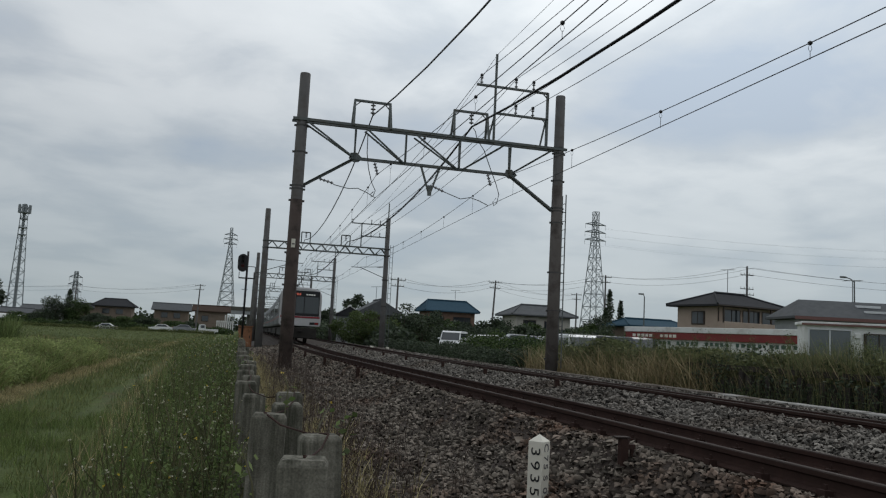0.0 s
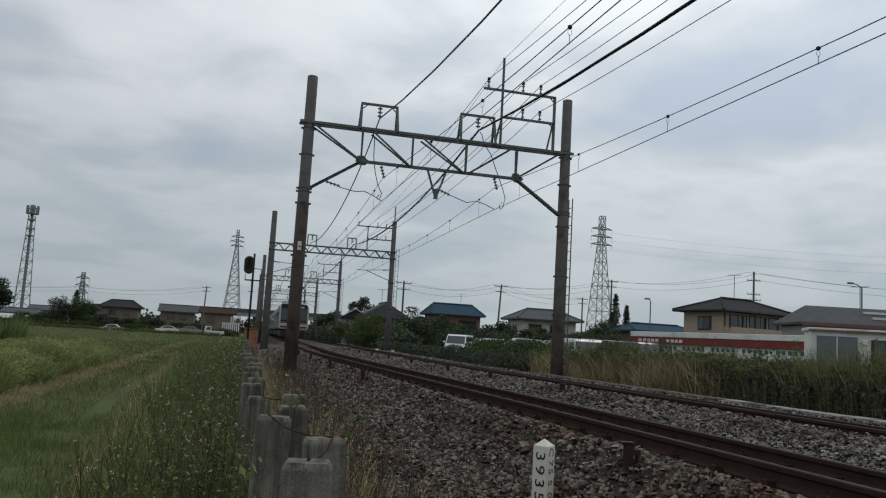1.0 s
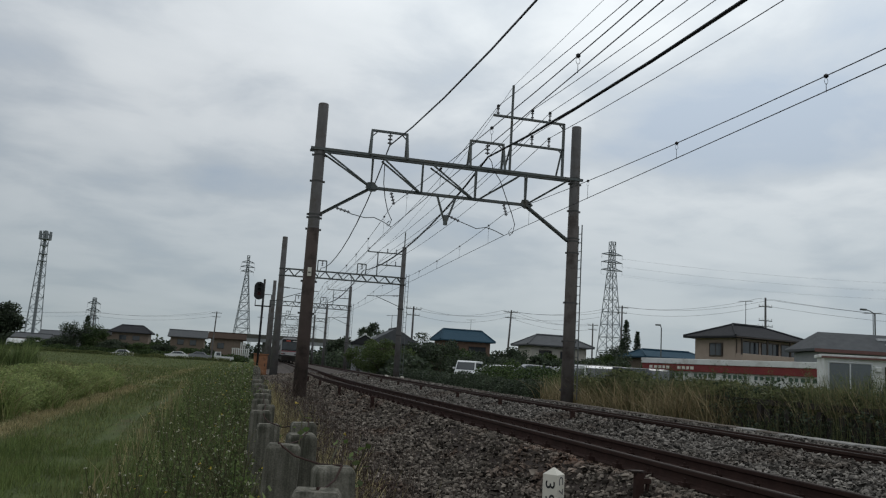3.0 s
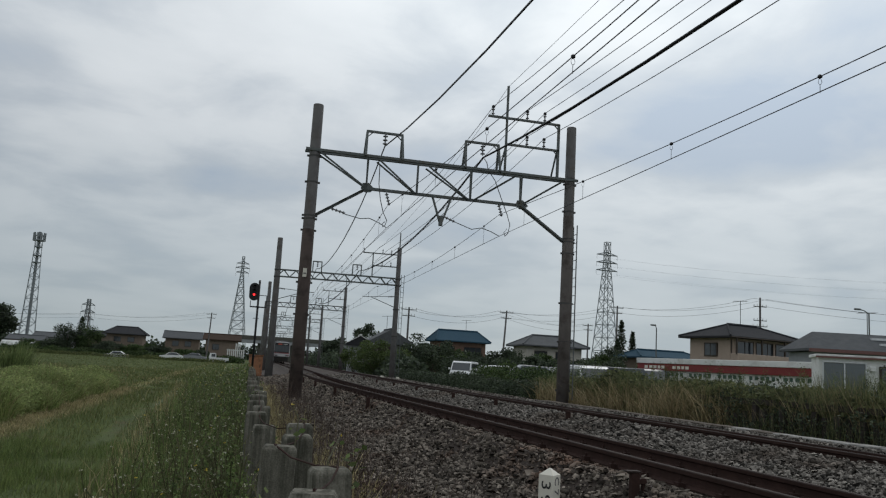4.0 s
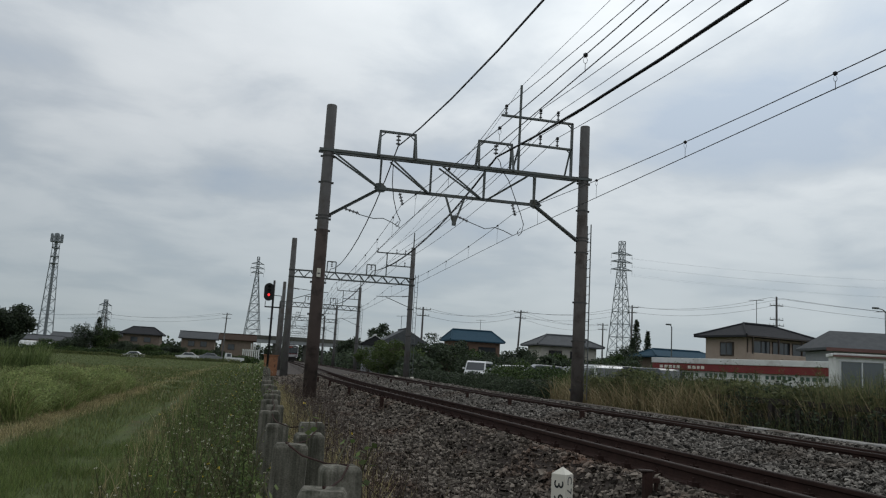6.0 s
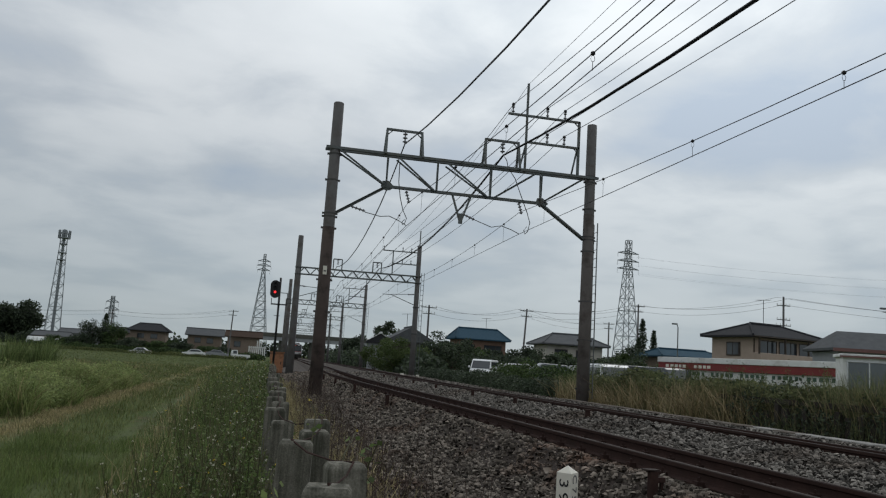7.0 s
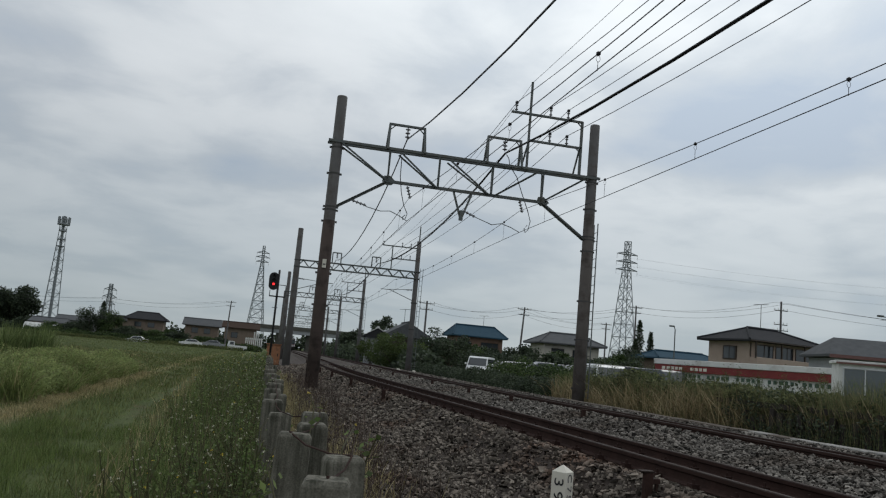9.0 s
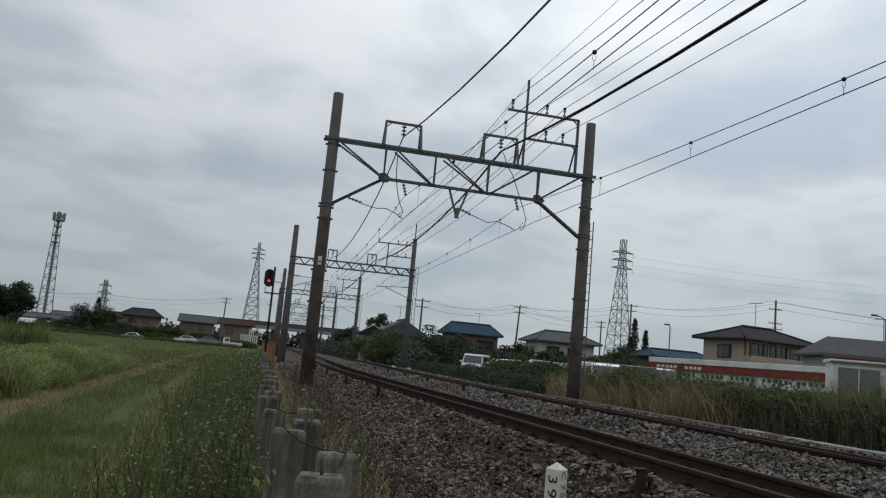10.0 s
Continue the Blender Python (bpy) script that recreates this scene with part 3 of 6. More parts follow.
def near_gantry():
    """Steel portal over both tracks with arch frames, cross-arms and insulators; x and z as placed, y about 0."""
    g = thing("overhead_line_gantry", "tall steel portal gantry with brown and grey round poles", "gantry", (0, GY, 0))
    lp = part("pole", pole_shape(1.90, 0.05, 9.66, 0.205, 0.165), POLE_GREY, g, "round pole, rust-brown below and grey above", True)
    part("painted_sleeve", pole_shape(1.90, 0.06, 5.6, 0.209, 0.189), POLE_BROWN, lp, "rust-brown lower half of the pole", True)
    rp = part("pole", pole_shape(10.67, 0.3, 10.05, 0.205, 0.165), POLE_GREY, g, "grey round pole with a ladder", True)
    part("painted_sleeve", pole_shape(10.67, 0.31, 6.9, 0.209, 0.182), POLE_DUSK, rp, "brownish lower part of the pole", True)
    for x, zs in ((1.90, (8.15, 7.95, 7.1, 6.02, 5.92, 5.55, 3.9, 2.9)), (10.67, (8.2, 8.0, 7.05, 6.1, 6.0, 5.6, 3.9, 2.6, 1.0))):
        for z in zs:
            s = Shape()
            r = 0.212 - 0.004 * z
            s.lathe((x, 0, z), [(r - 0.01, -0.032), (r - 0.002, -0.025), (r - 0.002, 0.025), (r - 0.01, 0.032)], 20)
            s.box(x - r - 0.055, x - r + 0.02, -0.03, 0.03, z - 0.03, z + 0.03)
            s.box(x + r - 0.02, x + r + 0.055, -0.03, 0.03, z - 0.03, z + 0.03)
            part("clamp_band", s, CLAMP, g)
    for y in (-0.15, 0.15):
        part("top_chord", Shape().angle((1.6, y, 8.14), (10.9, y, 8.14), 0.085, 0.014, 1 if y > 0 else -1), STEEL, g)
    part("top_lacing", lacing(1.9, 10.6, 8.13, 0.14, 12), STEEL, g)
    part("bottom_chord", Shape().angle((3.55, 0, 7.10), (9.02, 0, 7.10), 0.11, 0.014), STEEL, g)
    for x, z in ((3.65, 7.1), (8.93, 7.1)):
        part("gusset_plate", Shape().loft([[(x - 0.2, y, z - 0.02), (x - 0.05, y, z - 0.14), (x + 0.12, y, z - 0.12), (x + 0.25, y, z), (x + 0.05, y, z + 0.18), (x - 0.15, y, z + 0.16)] for y in (-0.02, 0.02)]), STEEL, g)
    for x in (3.63, 5.3, 7.13, 8.9):
        for y, w in ((-0.12, 0.05), (0.12, 0.05)):
            part("web_post", Shape().angle((x + y * 0.3, y * 1.6, 8.1), (x, y * 0.3, 7.1), 0.06, 0.01), STEEL, g)
    for a, b in (((2.05, 8.08), (3.55, 7.15)), ((3.95, 8.06), (5.25, 7.1)), ((5.6, 8.04), (7.05, 7.1)), ((8.65, 8.06), (7.25, 7.1)), ((10.35, 8.06), (9.0, 7.16))):
        for y in (-0.14, 0.14):
            part("diagonal", Shape().angle((a[0], y * 1.5, a[1]), (b[0], y * 0.3, b[1]), 0.06, 0.01), STEEL, g)
    part("knee_brace", Shape().angle((3.6, 0, 7.06), (1.98, 0, 6.0), 0.09, 0.012), STEEL, g)
    for y in (-0.07, 0.07):
        part("knee_brace", Shape().angle((8.95, y, 7.06), (10.5, y, 6.02), 0.085, 0.012), STEEL, g)
    # arch frames that carry the feeders
    for x0, x1, zt in ((3.54, 4.70, 9.0), (6.88, 8.03, 9.08)):
        f = part("arch_frame", Shape().bar((x0 - 0.03, 0, zt), (x1 + 0.03, 0, zt), 0.08, 0.07), STEEL, g)
        for x, sx in ((x0, 1), (x1, -1)):
            part("upright", Shape().bar((x, 0, zt), (x - sx * 0.03, -0.22, 8.12), 0.06, 0.07), STEEL, f)
            part("upright", Shape().bar((x, 0, zt), (x - sx * 0.03, 0.22, 8.12), 0.06, 0.07), STEEL, f)
            part("corner_brace", Shape().bar((x, 0, zt - 0.2), (x + sx * 0.2, 0, zt - 0.01), 0.03, 0.03), STEEL, f)
        xc = x0 + 0.60
        part("hanging_insulator", insulator_shape((xc, 0, zt - 0.42), 0.38, 0.085, 3), PORCELAIN, g)
    # cross-arm frame with pin insulators and the ground-wire spike
    part("spike", Shape().tube([(8.29, 0, 8.1), (8.29, 0, 11.22)], 0.045, 8), STEEL, g)
    part("frame_post", Shape().bar((10.19, 0, 10.1), (10.19, 0, 8.15), 0.08, 0.08), STEEL, g)
    part("frame_post", Shape().bar((10.16, 0.0, 9.2), (10.02, 0.2, 8.15), 0.05, 0.05), STEEL, g)
    part("frame_post", Shape().bar((8.29, 0.0, 9.1), (8.14, 0.2, 8.15), 0.05, 0.05), STEEL, g)
    for x0, x1, z in ((7.62, 10.2, 10.08), (8.29, 10.2, 9.16)):
        part("cross_arm", Shape().bar((x0, 0, z), (x1, 0, z), 0.08, 0.07), STEEL, g)
        part("corner_brace", Shape().bar((x1, 0, z - 0.2), (x1 - 0.2, 0, z - 0.01), 0.03, 0.03), STEEL, g)
    for x, z in ((7.78, 10.1), (9.02, 10.1), (9.66, 10.1), (9.04, 9.18), (9.66, 9.18)):
        part("pin_insulator", insulator_shape((x, 0, z), 0.30, 0.06, 2), PORCELAIN, g)
        part("insulator_cap", Shape().lathe((x, 0, z + 0.28), [(0.055, 0), (0.06, 0.05), (0.03, 0.09)], 8), BLACK_METAL, g)
    # drop bracket between the tracks
    part("drop_bracket", Shape().bar((5.84, 0, 7.06), (6.12, 0, 6.25), 0.06, 0.06).bar((6.47, 0, 7.06), (6.2, 0, 6.25), 0.06, 0.06).bar((6.16, 0, 6.45), (6.16, 0, 6.12), 0.10, 0.12), STEEL, g)
    # pull-off arms
    for pts, ins in ((((3.0, 0, 6.18), (3.5, 0, 6.09), (3.8, 0, 6.13), (4.1, 0, 6.02), (4.37, 0, 5.88)), ((2.55, 0, 6.32), (0.93, 0, -0.22))),
                     (((6.66, 0, 6.29), (7.23, 0, 6.11), (7.57, 0, 6.19), (7.9, 0, 6.1), (8.19, 0, 5.98)), ((6.2, 0, 6.46), (0.93, 0, -0.34)))):
        part("pull_off_arm", Shape().tube(pts, 0.014, 6), STEEL, g)
        part("rod_insulator", insulator_shape(ins[0], 0.48, 0.055, 4, ins[1]), PORCELAIN, g)
    for x, z in ((4.42, 6.62), (8.26, 6.65)):
        part("hanging_insulator", insulator_shape((x, 0, z), 0.42, 0.065, 4, (-0.32, 0, 1)), PORCELAIN, g)
    for pts in (((4.02, 0, 7.95), (4.04, 0.05, 7.3), (4.12, 0.05, 6.8), (4.24, 0.05, 6.38), (4.38, 0.05, 6.12), (4.33, 0.05, 5.96), (4.25, 0.05, 5.90), (4.24, 0.05, 6.0), (4.32, 0.05, 6.08)),
                ((7.55, 0, 8.56), (7.66, 0.05, 8.45), (7.72, 0.05, 8.2), (7.99, 0.05, 7.85), (8.22, 0.05, 7.3), (8.46, 0.05, 6.75), (8.58, 0.05, 6.4), (8.52, 0.05, 6.1), (8.42, 0.05, 6.0), (8.38, 0.05, 6.12), (8.48, 0.05, 6.26))):
        part("jumper_cable", Shape().tube(pts, 0.014, 6), WIRE, g)
    # ladder on the right pole
    lad = part("ladder", Shape().bar((10.98, -0.1, 0.7), (10.96, -0.1, 6.6), 0.03, 0.03).bar((10.98, 0.2, 0.7), (10.96, 0.2, 6.6), 0.03, 0.03), STEEL, g)
    for i in range(19):
        part("rung", Shape().tube([(10.97, -0.1, 0.9 + i * 0.3), (10.97, 0.2, 0.9 + i * 0.3)], 0.012, 5), STEEL, lad)
    part("number_plate", Shape().box(1.82, 1.94, -0.225, -0.205, 4.05, 4.32), PAINT_WHITE, g, "small weathered white plate")
    part("plate_mark", Shape().box(1.84, 1.92, -0.231, -0.224, 4.14, 4.18), CLAMP, g, "dull marks on the plate")
    return g


def lacing(x0, x1, z, half, n):
    s = Shape()
    for i in range(n):
        a, b = x0 + (x1 - x0) * i / n, x0 + (x1 - x0) * (i + 1) / n
        k = half if i % 2 else -half
        s.bar((a, -k, z), (b, k, z), 0.03, 0.012)
    return s


def far_gantry():
    """Lattice-beam portal; built round x = 0 at the middle of its span, y = 0."""
    g = thing("overhead_line_gantry", "lattice-beam portal gantry with round poles over two tracks", "gantry", group="lattice gantries along the line")
    half = 4.05
    for sx in (-1, 1):
        part("pole", pole_shape(sx * half, 0.05, 9.45, 0.20 if sx > 0 else 0.26, 0.15 if sx > 0 else 0.17, 14), POLE_GREY, g, "", True)
        for z in (7.3, 6.85, 5.2, 3.4):
            part("clamp_band", Shape().lathe((sx * half, 0, z), [(0.2, -0.05), (0.22, 0), (0.2, 0.05)], 12), CLAMP, g)
    for z in (7.32, 6.86):
        for y in (-0.15, 0.15):
            part("chord", Shape().bar((-half - 0.2, y, z), (half + 0.2, y, z), 0.05, 0.07), STEEL, g)
    n = 20
    for y in (-0.15, 0.15):
        web = Shape()
        for i in range(n):
            a, b = -half + 2 * half * i / n, -half + 2 * half * (i + 1) / n
            za, zb = (7.32, 6.86) if i % 2 else (6.86, 7.32)
            web.bar((a, y, za), (b, y, zb), 0.03, 0.05)
        part("lattice_web", web, STEEL, g)
    for x0 in (-1.75, 0.92):
        f = part("arch_frame", Shape().bar((x0, 0, 8.05), (x0 + 0.58, 0, 8.05), 0.07, 0.07), STEEL, g)
        for x in (x0, x0 + 0.58):
            part("upright", Shape().bar((x, 0, 8.05), (x, 0, 7.3), 0.07, 0.07), STEEL, f)
        part("hanging_insulator", insulator_shape((x0 + 0.3, 0, 7.68), 0.36, 0.08, 3), PORCELAIN, g)
    part("frame_post", Shape().bar((2.25, 0, 7.3), (2.25, 0, 9.0), 0.07, 0.07), STEEL, g)
    for z, x0 in ((8.95, 1.55), (8.1, 2.25)):
        part("cross_arm", Shape().bar((x0, 0, z), (half, 0, z), 0.07, 0.07), STEEL, g)
        for x in (1.6, 2.9, 3.5):
            if x > x0:
                part("pin_insulator", insulator_shape((x, 0, z), 0.32, 0.06, 2), PORCELAIN, g)
    part("spike", Shape().tube([(half, 0, 9.4), (half, 0, 10.5)], 0.04, 6), STEEL, g)
    for sx, x1 in ((-1, -1.85), (1, 2.0)):
        part("cantilever", Shape().tube([(sx * half, 0, 5.3), (x1 + sx * 0.3, 0, 5.95), (x1 - sx * 0.3, 0, 5.95)], 0.025, 6), STEEL, g)
        part("cantilever", Shape().tube([(sx * half, 0, 6.1), (x1 + sx * 0.3, 0, 5.97)], 0.02, 6), STEEL, g)
        part("rod_insulator", insulator_shape((sx * (half - 0.2), 0, 6.08), 0.4, 0.06, 4, (-sx, 0, -0.1)), PORCELAIN, g)
    lad = part("ladder", Shape().bar((half + 0.24, 0, 0.6), (half + 0.24, 0, 7.6), 0.03, 0.03).bar((half + 0.44, 0, 0.6), (half + 0.44, 0, 7.6), 0.03, 0.03), STEEL, g)
    for i in range(20):
        part("rung", Shape().tube([(half + 0.24, 0, 0.8 + i * 0.35), (half + 0.44, 0, 0.8 + i * 0.35)], 0.012, 4), STEEL, lad)
    return g


gantry = near_gantry()
g2 = far_gantry()
FAR_GANTRIES = (54.0, 87.0, 118.0, 150.0, 182.0, 215.0)
g2.matrix_basis = pose(6.60 + sway(54.0), 54.0, 0.05, 0, 0, heading(54.0))
for gy in FAR_GANTRIES[1:]:
    copy_thing(g2, pose(6.95 + sway(gy), gy, 0.1, 0, 0, heading(gy)))


def wire_run(name, label, x, z, r, near_sag=0.0, far=215.0, shift=0.0, far_z=None, sag=0.35):
    """One wire over all its spans: hung at the gantries, sagging between them; near_sag is its drop towards the camera's end."""
    s = Shape()
    hung = [-12.0, GY] + [y for y in FAR_GANTRIES if y <= far]
    zz = [z] + [z] + [(far_z if far_z is not None else z)] * (len(hung) - 2)
    pts = []
    for (a, b, za, zb) in zip(hung, hung[1:], zz, zz[1:]):
        for k in range(10):
            t = k / 10
            y = a + (b - a) * t
            drop = (near_sag if a < 0 else sag) * 4 * t * (1 - t)
            pts.append((x + sway(y) + shift * (y > GY) * min(1, (y - GY) / 29), y, za + (zb - za) * t - drop))
    y = hung[-1]
    pts.append((x + sway(y) + shift, y, zz[-1]))
    s.tube(pts, r, 5)
    return tagged(part(name, s, WIRE), label, "overhead wire", group="overhead wires")


FEEDS = [
    ("feeder_cable", "thick black feeder cable hung from the gantry frames", 4.14, 8.56, 0.022, 1.17, 0.95, 7.6, 1.1),
    ("feeder_cable", "thick black feeder cable hung from the gantry frames", 7.50, 8.60, 0.022, 0.86, 0.45, 7.7, 0.88),
    ("feeder_cable", "thick black feeder cable hung from the gantry frames", 7.53, 8.59, 0.016, 0.875, 0.45, 7.7, 0.9),
    ("power_line", "thin power line on porcelain insulators", 7.78, 10.42, 0.011, 0.60, 0.59, 9.33, 0.4),
    ("power_line", "thin power line on porcelain insulators", 9.02, 10.44, 0.011, 0.58, 0.14, 9.33, 0.4),
    ("power_line", "thin power line on porcelain insulators", 9.66, 10.44, 0.011, 0.49, 0.11, 9.25, 0.4),
    ("power_line", "thin power line on porcelain insulators", 9.04, 9.52, 0.011, 0.54, 0.15, 8.5, 0.4),
    ("power_line", "thin power line on porcelain insulators", 9.66, 9.52, 0.011, 0.59, 0.25, 8.47, 0.4),
    ("ground_wire", "very thin ground wire on the gantry spike", 8.29, 11.2, 0.007, 0.07, 2.26, 10.84, 0.3),
]
for nm, lb, x, z, r, ns, sh, fz, sg in FEEDS:
    wire_run(nm, lb, x, z, r, ns, 150.0, sh, fz, sg)


def catenary(c0, x, x54, zc, first, step, label):
    """Contact wire, sagging messenger wire above it and their droppers; past the second gantry they follow the track at c0."""
    c = thing("catenary", label, "overhead wire", group="overhead wires")
    ys = [-12.0, GY] + list(FAR_GANTRIES)
    xs = [x, x, x54] + [c0 + bend(y) + (0.2 if i % 2 else -0.2) for i, y in enumerate(FAR_GANTRIES[1:])]

    def height(y):
        i = max(k for k in range(len(ys) - 1) if ys[k] <= y)
        t = (y - ys[i]) / (ys[i + 1] - ys[i])
        return 0.22 + 0.56 * (2 * t - 1) ** 2 if i == 0 else 0.33 + 0.42 * (2 * t - 1) ** 2
    con, mes = [], []
    for (a, b) in zip(ys, ys[1:]):
        for k in range(14):
            y = a + (b - a) * k / 14
            xx = float(np.interp(y, ys, xs))
            con.append((xx, y, zc))
            mes.append((xx, y, zc + height(y)))
    part("contact_wire", Shape().tube(con, 0.009, 5), WIRE, c)
    part("messenger_wire", Shape().tube(mes, 0.009, 5), WIRE, c)
    for k in range(-4, 14):
        y = first + step * k
        if abs(y - GY) < 0.8:
            continue
        xx, z1 = float(np.interp(y, ys, xs)), zc + height(y)
        d = part("dropper", Shape().tube([(xx, y, zc - 0.02), (xx, y, z1 - 0.12)], 0.005, 4), WIRE, c)
        ring = [(xx + 0.032 * math.sin(q), y, z1 - 0.08 - 0.05 * math.cos(q)) for q in (math.pi * j / 4 for j in range(9))]
        part("hanger_loop", Shape().tube(ring, 0.004, 4), WIRE, d)
        part("clip", Shape().lathe((xx, y, z1 - 0.035), [(0.01, 0), (0.036, 0.02), (0.036, 0.05), (0.01, 0.07)], 8), WIRE, d)


catenary(T1, 4.37, 5.14, 5.86, 10.35, 4.15, "contact and messenger wires over the rusty track")
catenary(T2, 8.18, 8.90, 5.96, 9.86, 4.3, "contact and messenger wires over the farther track")


# ---------------- lineside things ----------------
def signal():
    s = thing("railway_signal", "black oval signal head showing red on a slim mast", "signal", (1.10, 57.0, 0.35))
    part("mast", Shape().tube([(0.18, 0, -0.5), (0.18, 0, 6.45)], 0.075, 10), BLACK_METAL, s, smooth=True)
    w, h = 0.34, 0.62
    oval = []
    for k in range(24):
        q = 2 * math.pi * k / 24
        cx = w * math.cos(q)
        cz = (h - w) * (1 if math.sin(q) > 0 else -1) + w * math.sin(q)
        oval.append((cx - 0.14, cz + 5.62))
    head = part("backboard", Shape().loft([[(x, y, z) for x, z in oval] for y in (-0.16, -0.13)]), BLACK_METAL, s)
    part("lamp_case", Shape().box(-0.32, 0.04, -0.13, 0.12, 5.15, 6.1, 0.04), BLACK_METAL, s)
    for i, z in enumerate((6.0, 5.72, 5.44)):
        lamp = Shape()
        lamp.lathe((0, 0, 0), [(0.085, 0), (0.08, 0.02), (0.04, 0.035)], 14)
        lamp.v = [(x - 0.14, -0.165 - zz, yy + z - 0.02) for x, yy, zz in lamp.v]
        part("lens", lamp, RED_LAMP if i == 2 else BLACK_METAL, head, "lit red lens" if i == 2 else "unlit lens")
        hood = [[(-0.14 + r * math.cos(q), y, z - 0.02 + r * math.sin(q)) for r in (0.125, 0.115) for q in ([0.05 * math.pi + k * 0.9 * math.pi / 6 for k in range(7)] if r > 0.12 else [0.95 * math.pi - k * 0.9 * math.pi / 6 for k in range(7)])] for y in (-0.16, -0.36)]
        part("hood", Shape().loft(hood), BLACK_METAL, head)
    # added part, not on a real head: hides the lit lens until it lifts
    cover = Shape()
    cover.lathe((0, 0, 0), [(0.098, 0), (0.098, 0.012), (0.06, 0.02)], 16)
    cover.v = [(x, -zz, yy - 0.1) for x, yy, zz in cover.v]
    vane = part("lens_cover", cover, ADDED_COVER_RED, head, "added dark red cover that hides the lit lens, then swings up")
    vane.location = (-0.14, -0.205, 5.52)
    cage = part("service_step", Shape().box(-0.35, 0.75, -0.2, 0.2, 4.55, 4.62), BLACK_METAL, s)
    for x in (-0.33, 0.73):
        part("guard_rail", Shape().tube([(x, 0, 4.6), (x, 0, 5.4 if x > 0 else 5.0)], 0.025, 6), BLACK_METAL, cage)
    part("guard_rail", Shape().tube([(0.12, 0, 5.4), (0.73, 0, 5.4)], 0.025, 6), BLACK_METAL, cage)
    for z in (1.2, 2.5, 3.8):
        part("mast_step", Shape().tube([(-0.08, 0, z), (0.32, 0, z)], 0.02, 5), BLACK_METAL, s)
    return vane


RED_LAMP = glowing("red_lamp", (1.0, 0.035, 0.04), 1.6)
# dark red of the added cover, standing in for an unlit lens
ADDED_COVER_RED = material("added_cover_red", (0.05, 0.012, 0.012), (0.08, 0.018, 0.018), 5, 0.25, 0, 0)
lens_cover = signal()

cab = thing("relay_cabinet", "rusty orange steel relay cabinet beside the poles", "cabinet", (1.52, 58.5, 0.05))
part("body", Shape().box(-0.47, 0.47, -0.35, 0.35, 0.12, 1.55, 0.03), ORANGE_BOX, cab)
part("door", Shape().box(-0.42, 0.42, -0.385, -0.352, 0.2, 1.45, 0.012), ORANGE_BOX, cab)
part("roof_lip", Shape().box(-0.52, 0.52, -0.42, 0.4, 1.55, 1.62), ORANGE_BOX, cab)
part("plinth", Shape().box(-0.5, 0.5, -0.38, 0.38, -0.2, 0.12), CONCRETE, cab)
part("handle", Shape().box(0.28, 0.33, -0.41, -0.385, 0.75, 0.95), BLACK_METAL, cab)

# short steel posts beside the track
post = thing("marker_post", "short rusty steel post beside the rail", "post", (3.28 + bend(18.6), 18.6, 0.34), group="short posts along the track")
part("stem", Shape().box(-0.04, 0.04, -0.045, 0.045, -0.2, 0.38, 0.008), RUST, post)
part("cap", Shape().box(-0.055, 0.075, -0.055, 0.055, 0.38, 0.405), RUST, post)
for i in range(1, 8):
    y = 18.6 + i * 5.75
    copy_thing(post, pose(3.28 + bend(y), y, 0.36, 0, random.uniform(-3, 3), 0))
for y in (15.2, 19.6, 23.5, 28.4, 32.7, 37.2, 41.9, 47.0):
    copy_thing(post, pose(6.72 + bend(y), y, 0.40, 0, 0, 0))

stub = thing("rail_stand", "rusty steel stub with a flat pale plate beside the rail", "post", (3.30, 6.2, 0.38))
part("stem", Shape().box(-0.035, 0.035, -0.035, 0.035, -0.25, 0.37, 0.008), RUST, stub)
part("plate", Shape().box(-0.08, 0.04, -0.04, 0.04, 0.372, 0.383), RAIL_HEAD, stub, "pale worn plate")
part("bracket", Shape().box(0.068, 0.092, -0.015, 0.015, 0.06, 0.30).box(0.034, 0.10, -0.025, 0.025, 0.28, 0.32), RUST, stub)


def letters(body, size, mat, parent, m, name="lettering", thick=0.002):
    cu = bpy.data.curves.new(name, "FONT")
    cu.body, cu.size, cu.extrude, cu.align_x, cu.align_y = body, size, thick, "CENTER", "CENTER"
    tmp = bpy.data.objects.new(name, cu)
    scene.collection.objects.link(tmp)
    bpy.context.view_layer.update()
    me = bpy.data.meshes.new_from_object(tmp.evaluated_get(bpy.context.evaluated_depsgraph_get()))
    bpy.data.objects.remove(tmp)
    me.transform(m)
    me.materials.clear()
    return part(name, me, mat, parent)


km = thing("distance_post", "white square distance post with black figures in the ballast", "post", (2.72, 6.62, 0.0), -50)
W = 0.068
part("shaft", Shape().loft([[(-W, -W, -0.2), (W, -W, -0.2), (W, W, -0.2), (-W, W, -0.2)], [(-W, -W, 0.66), (W, -W, 0.66), (W, W, 0.66), (-W, W, 0.66)], [(-0.005, -0.005, 0.715), (0.005, -0.005, 0.715), (0.005, 0.005, 0.715), (-0.005, 0.005, 0.715)]]), PAINT_WHITE, km)
for ch, x, z in (("3", 0, 0.575), (".", -0.05, 0.525), ("9", 0, 0.46), ("3", 0, 0.35), ("5", 0, 0.24)):
    letters(ch, 0.118, PAINT_BLACK, km, pose(x, -W - 0.001, z, 90, 0, 0) @ Matrix.Rotation(radians(-90), 4, "Z") @ Matrix.Diagonal((1.45, 1.05, 1, 1)), "figure")
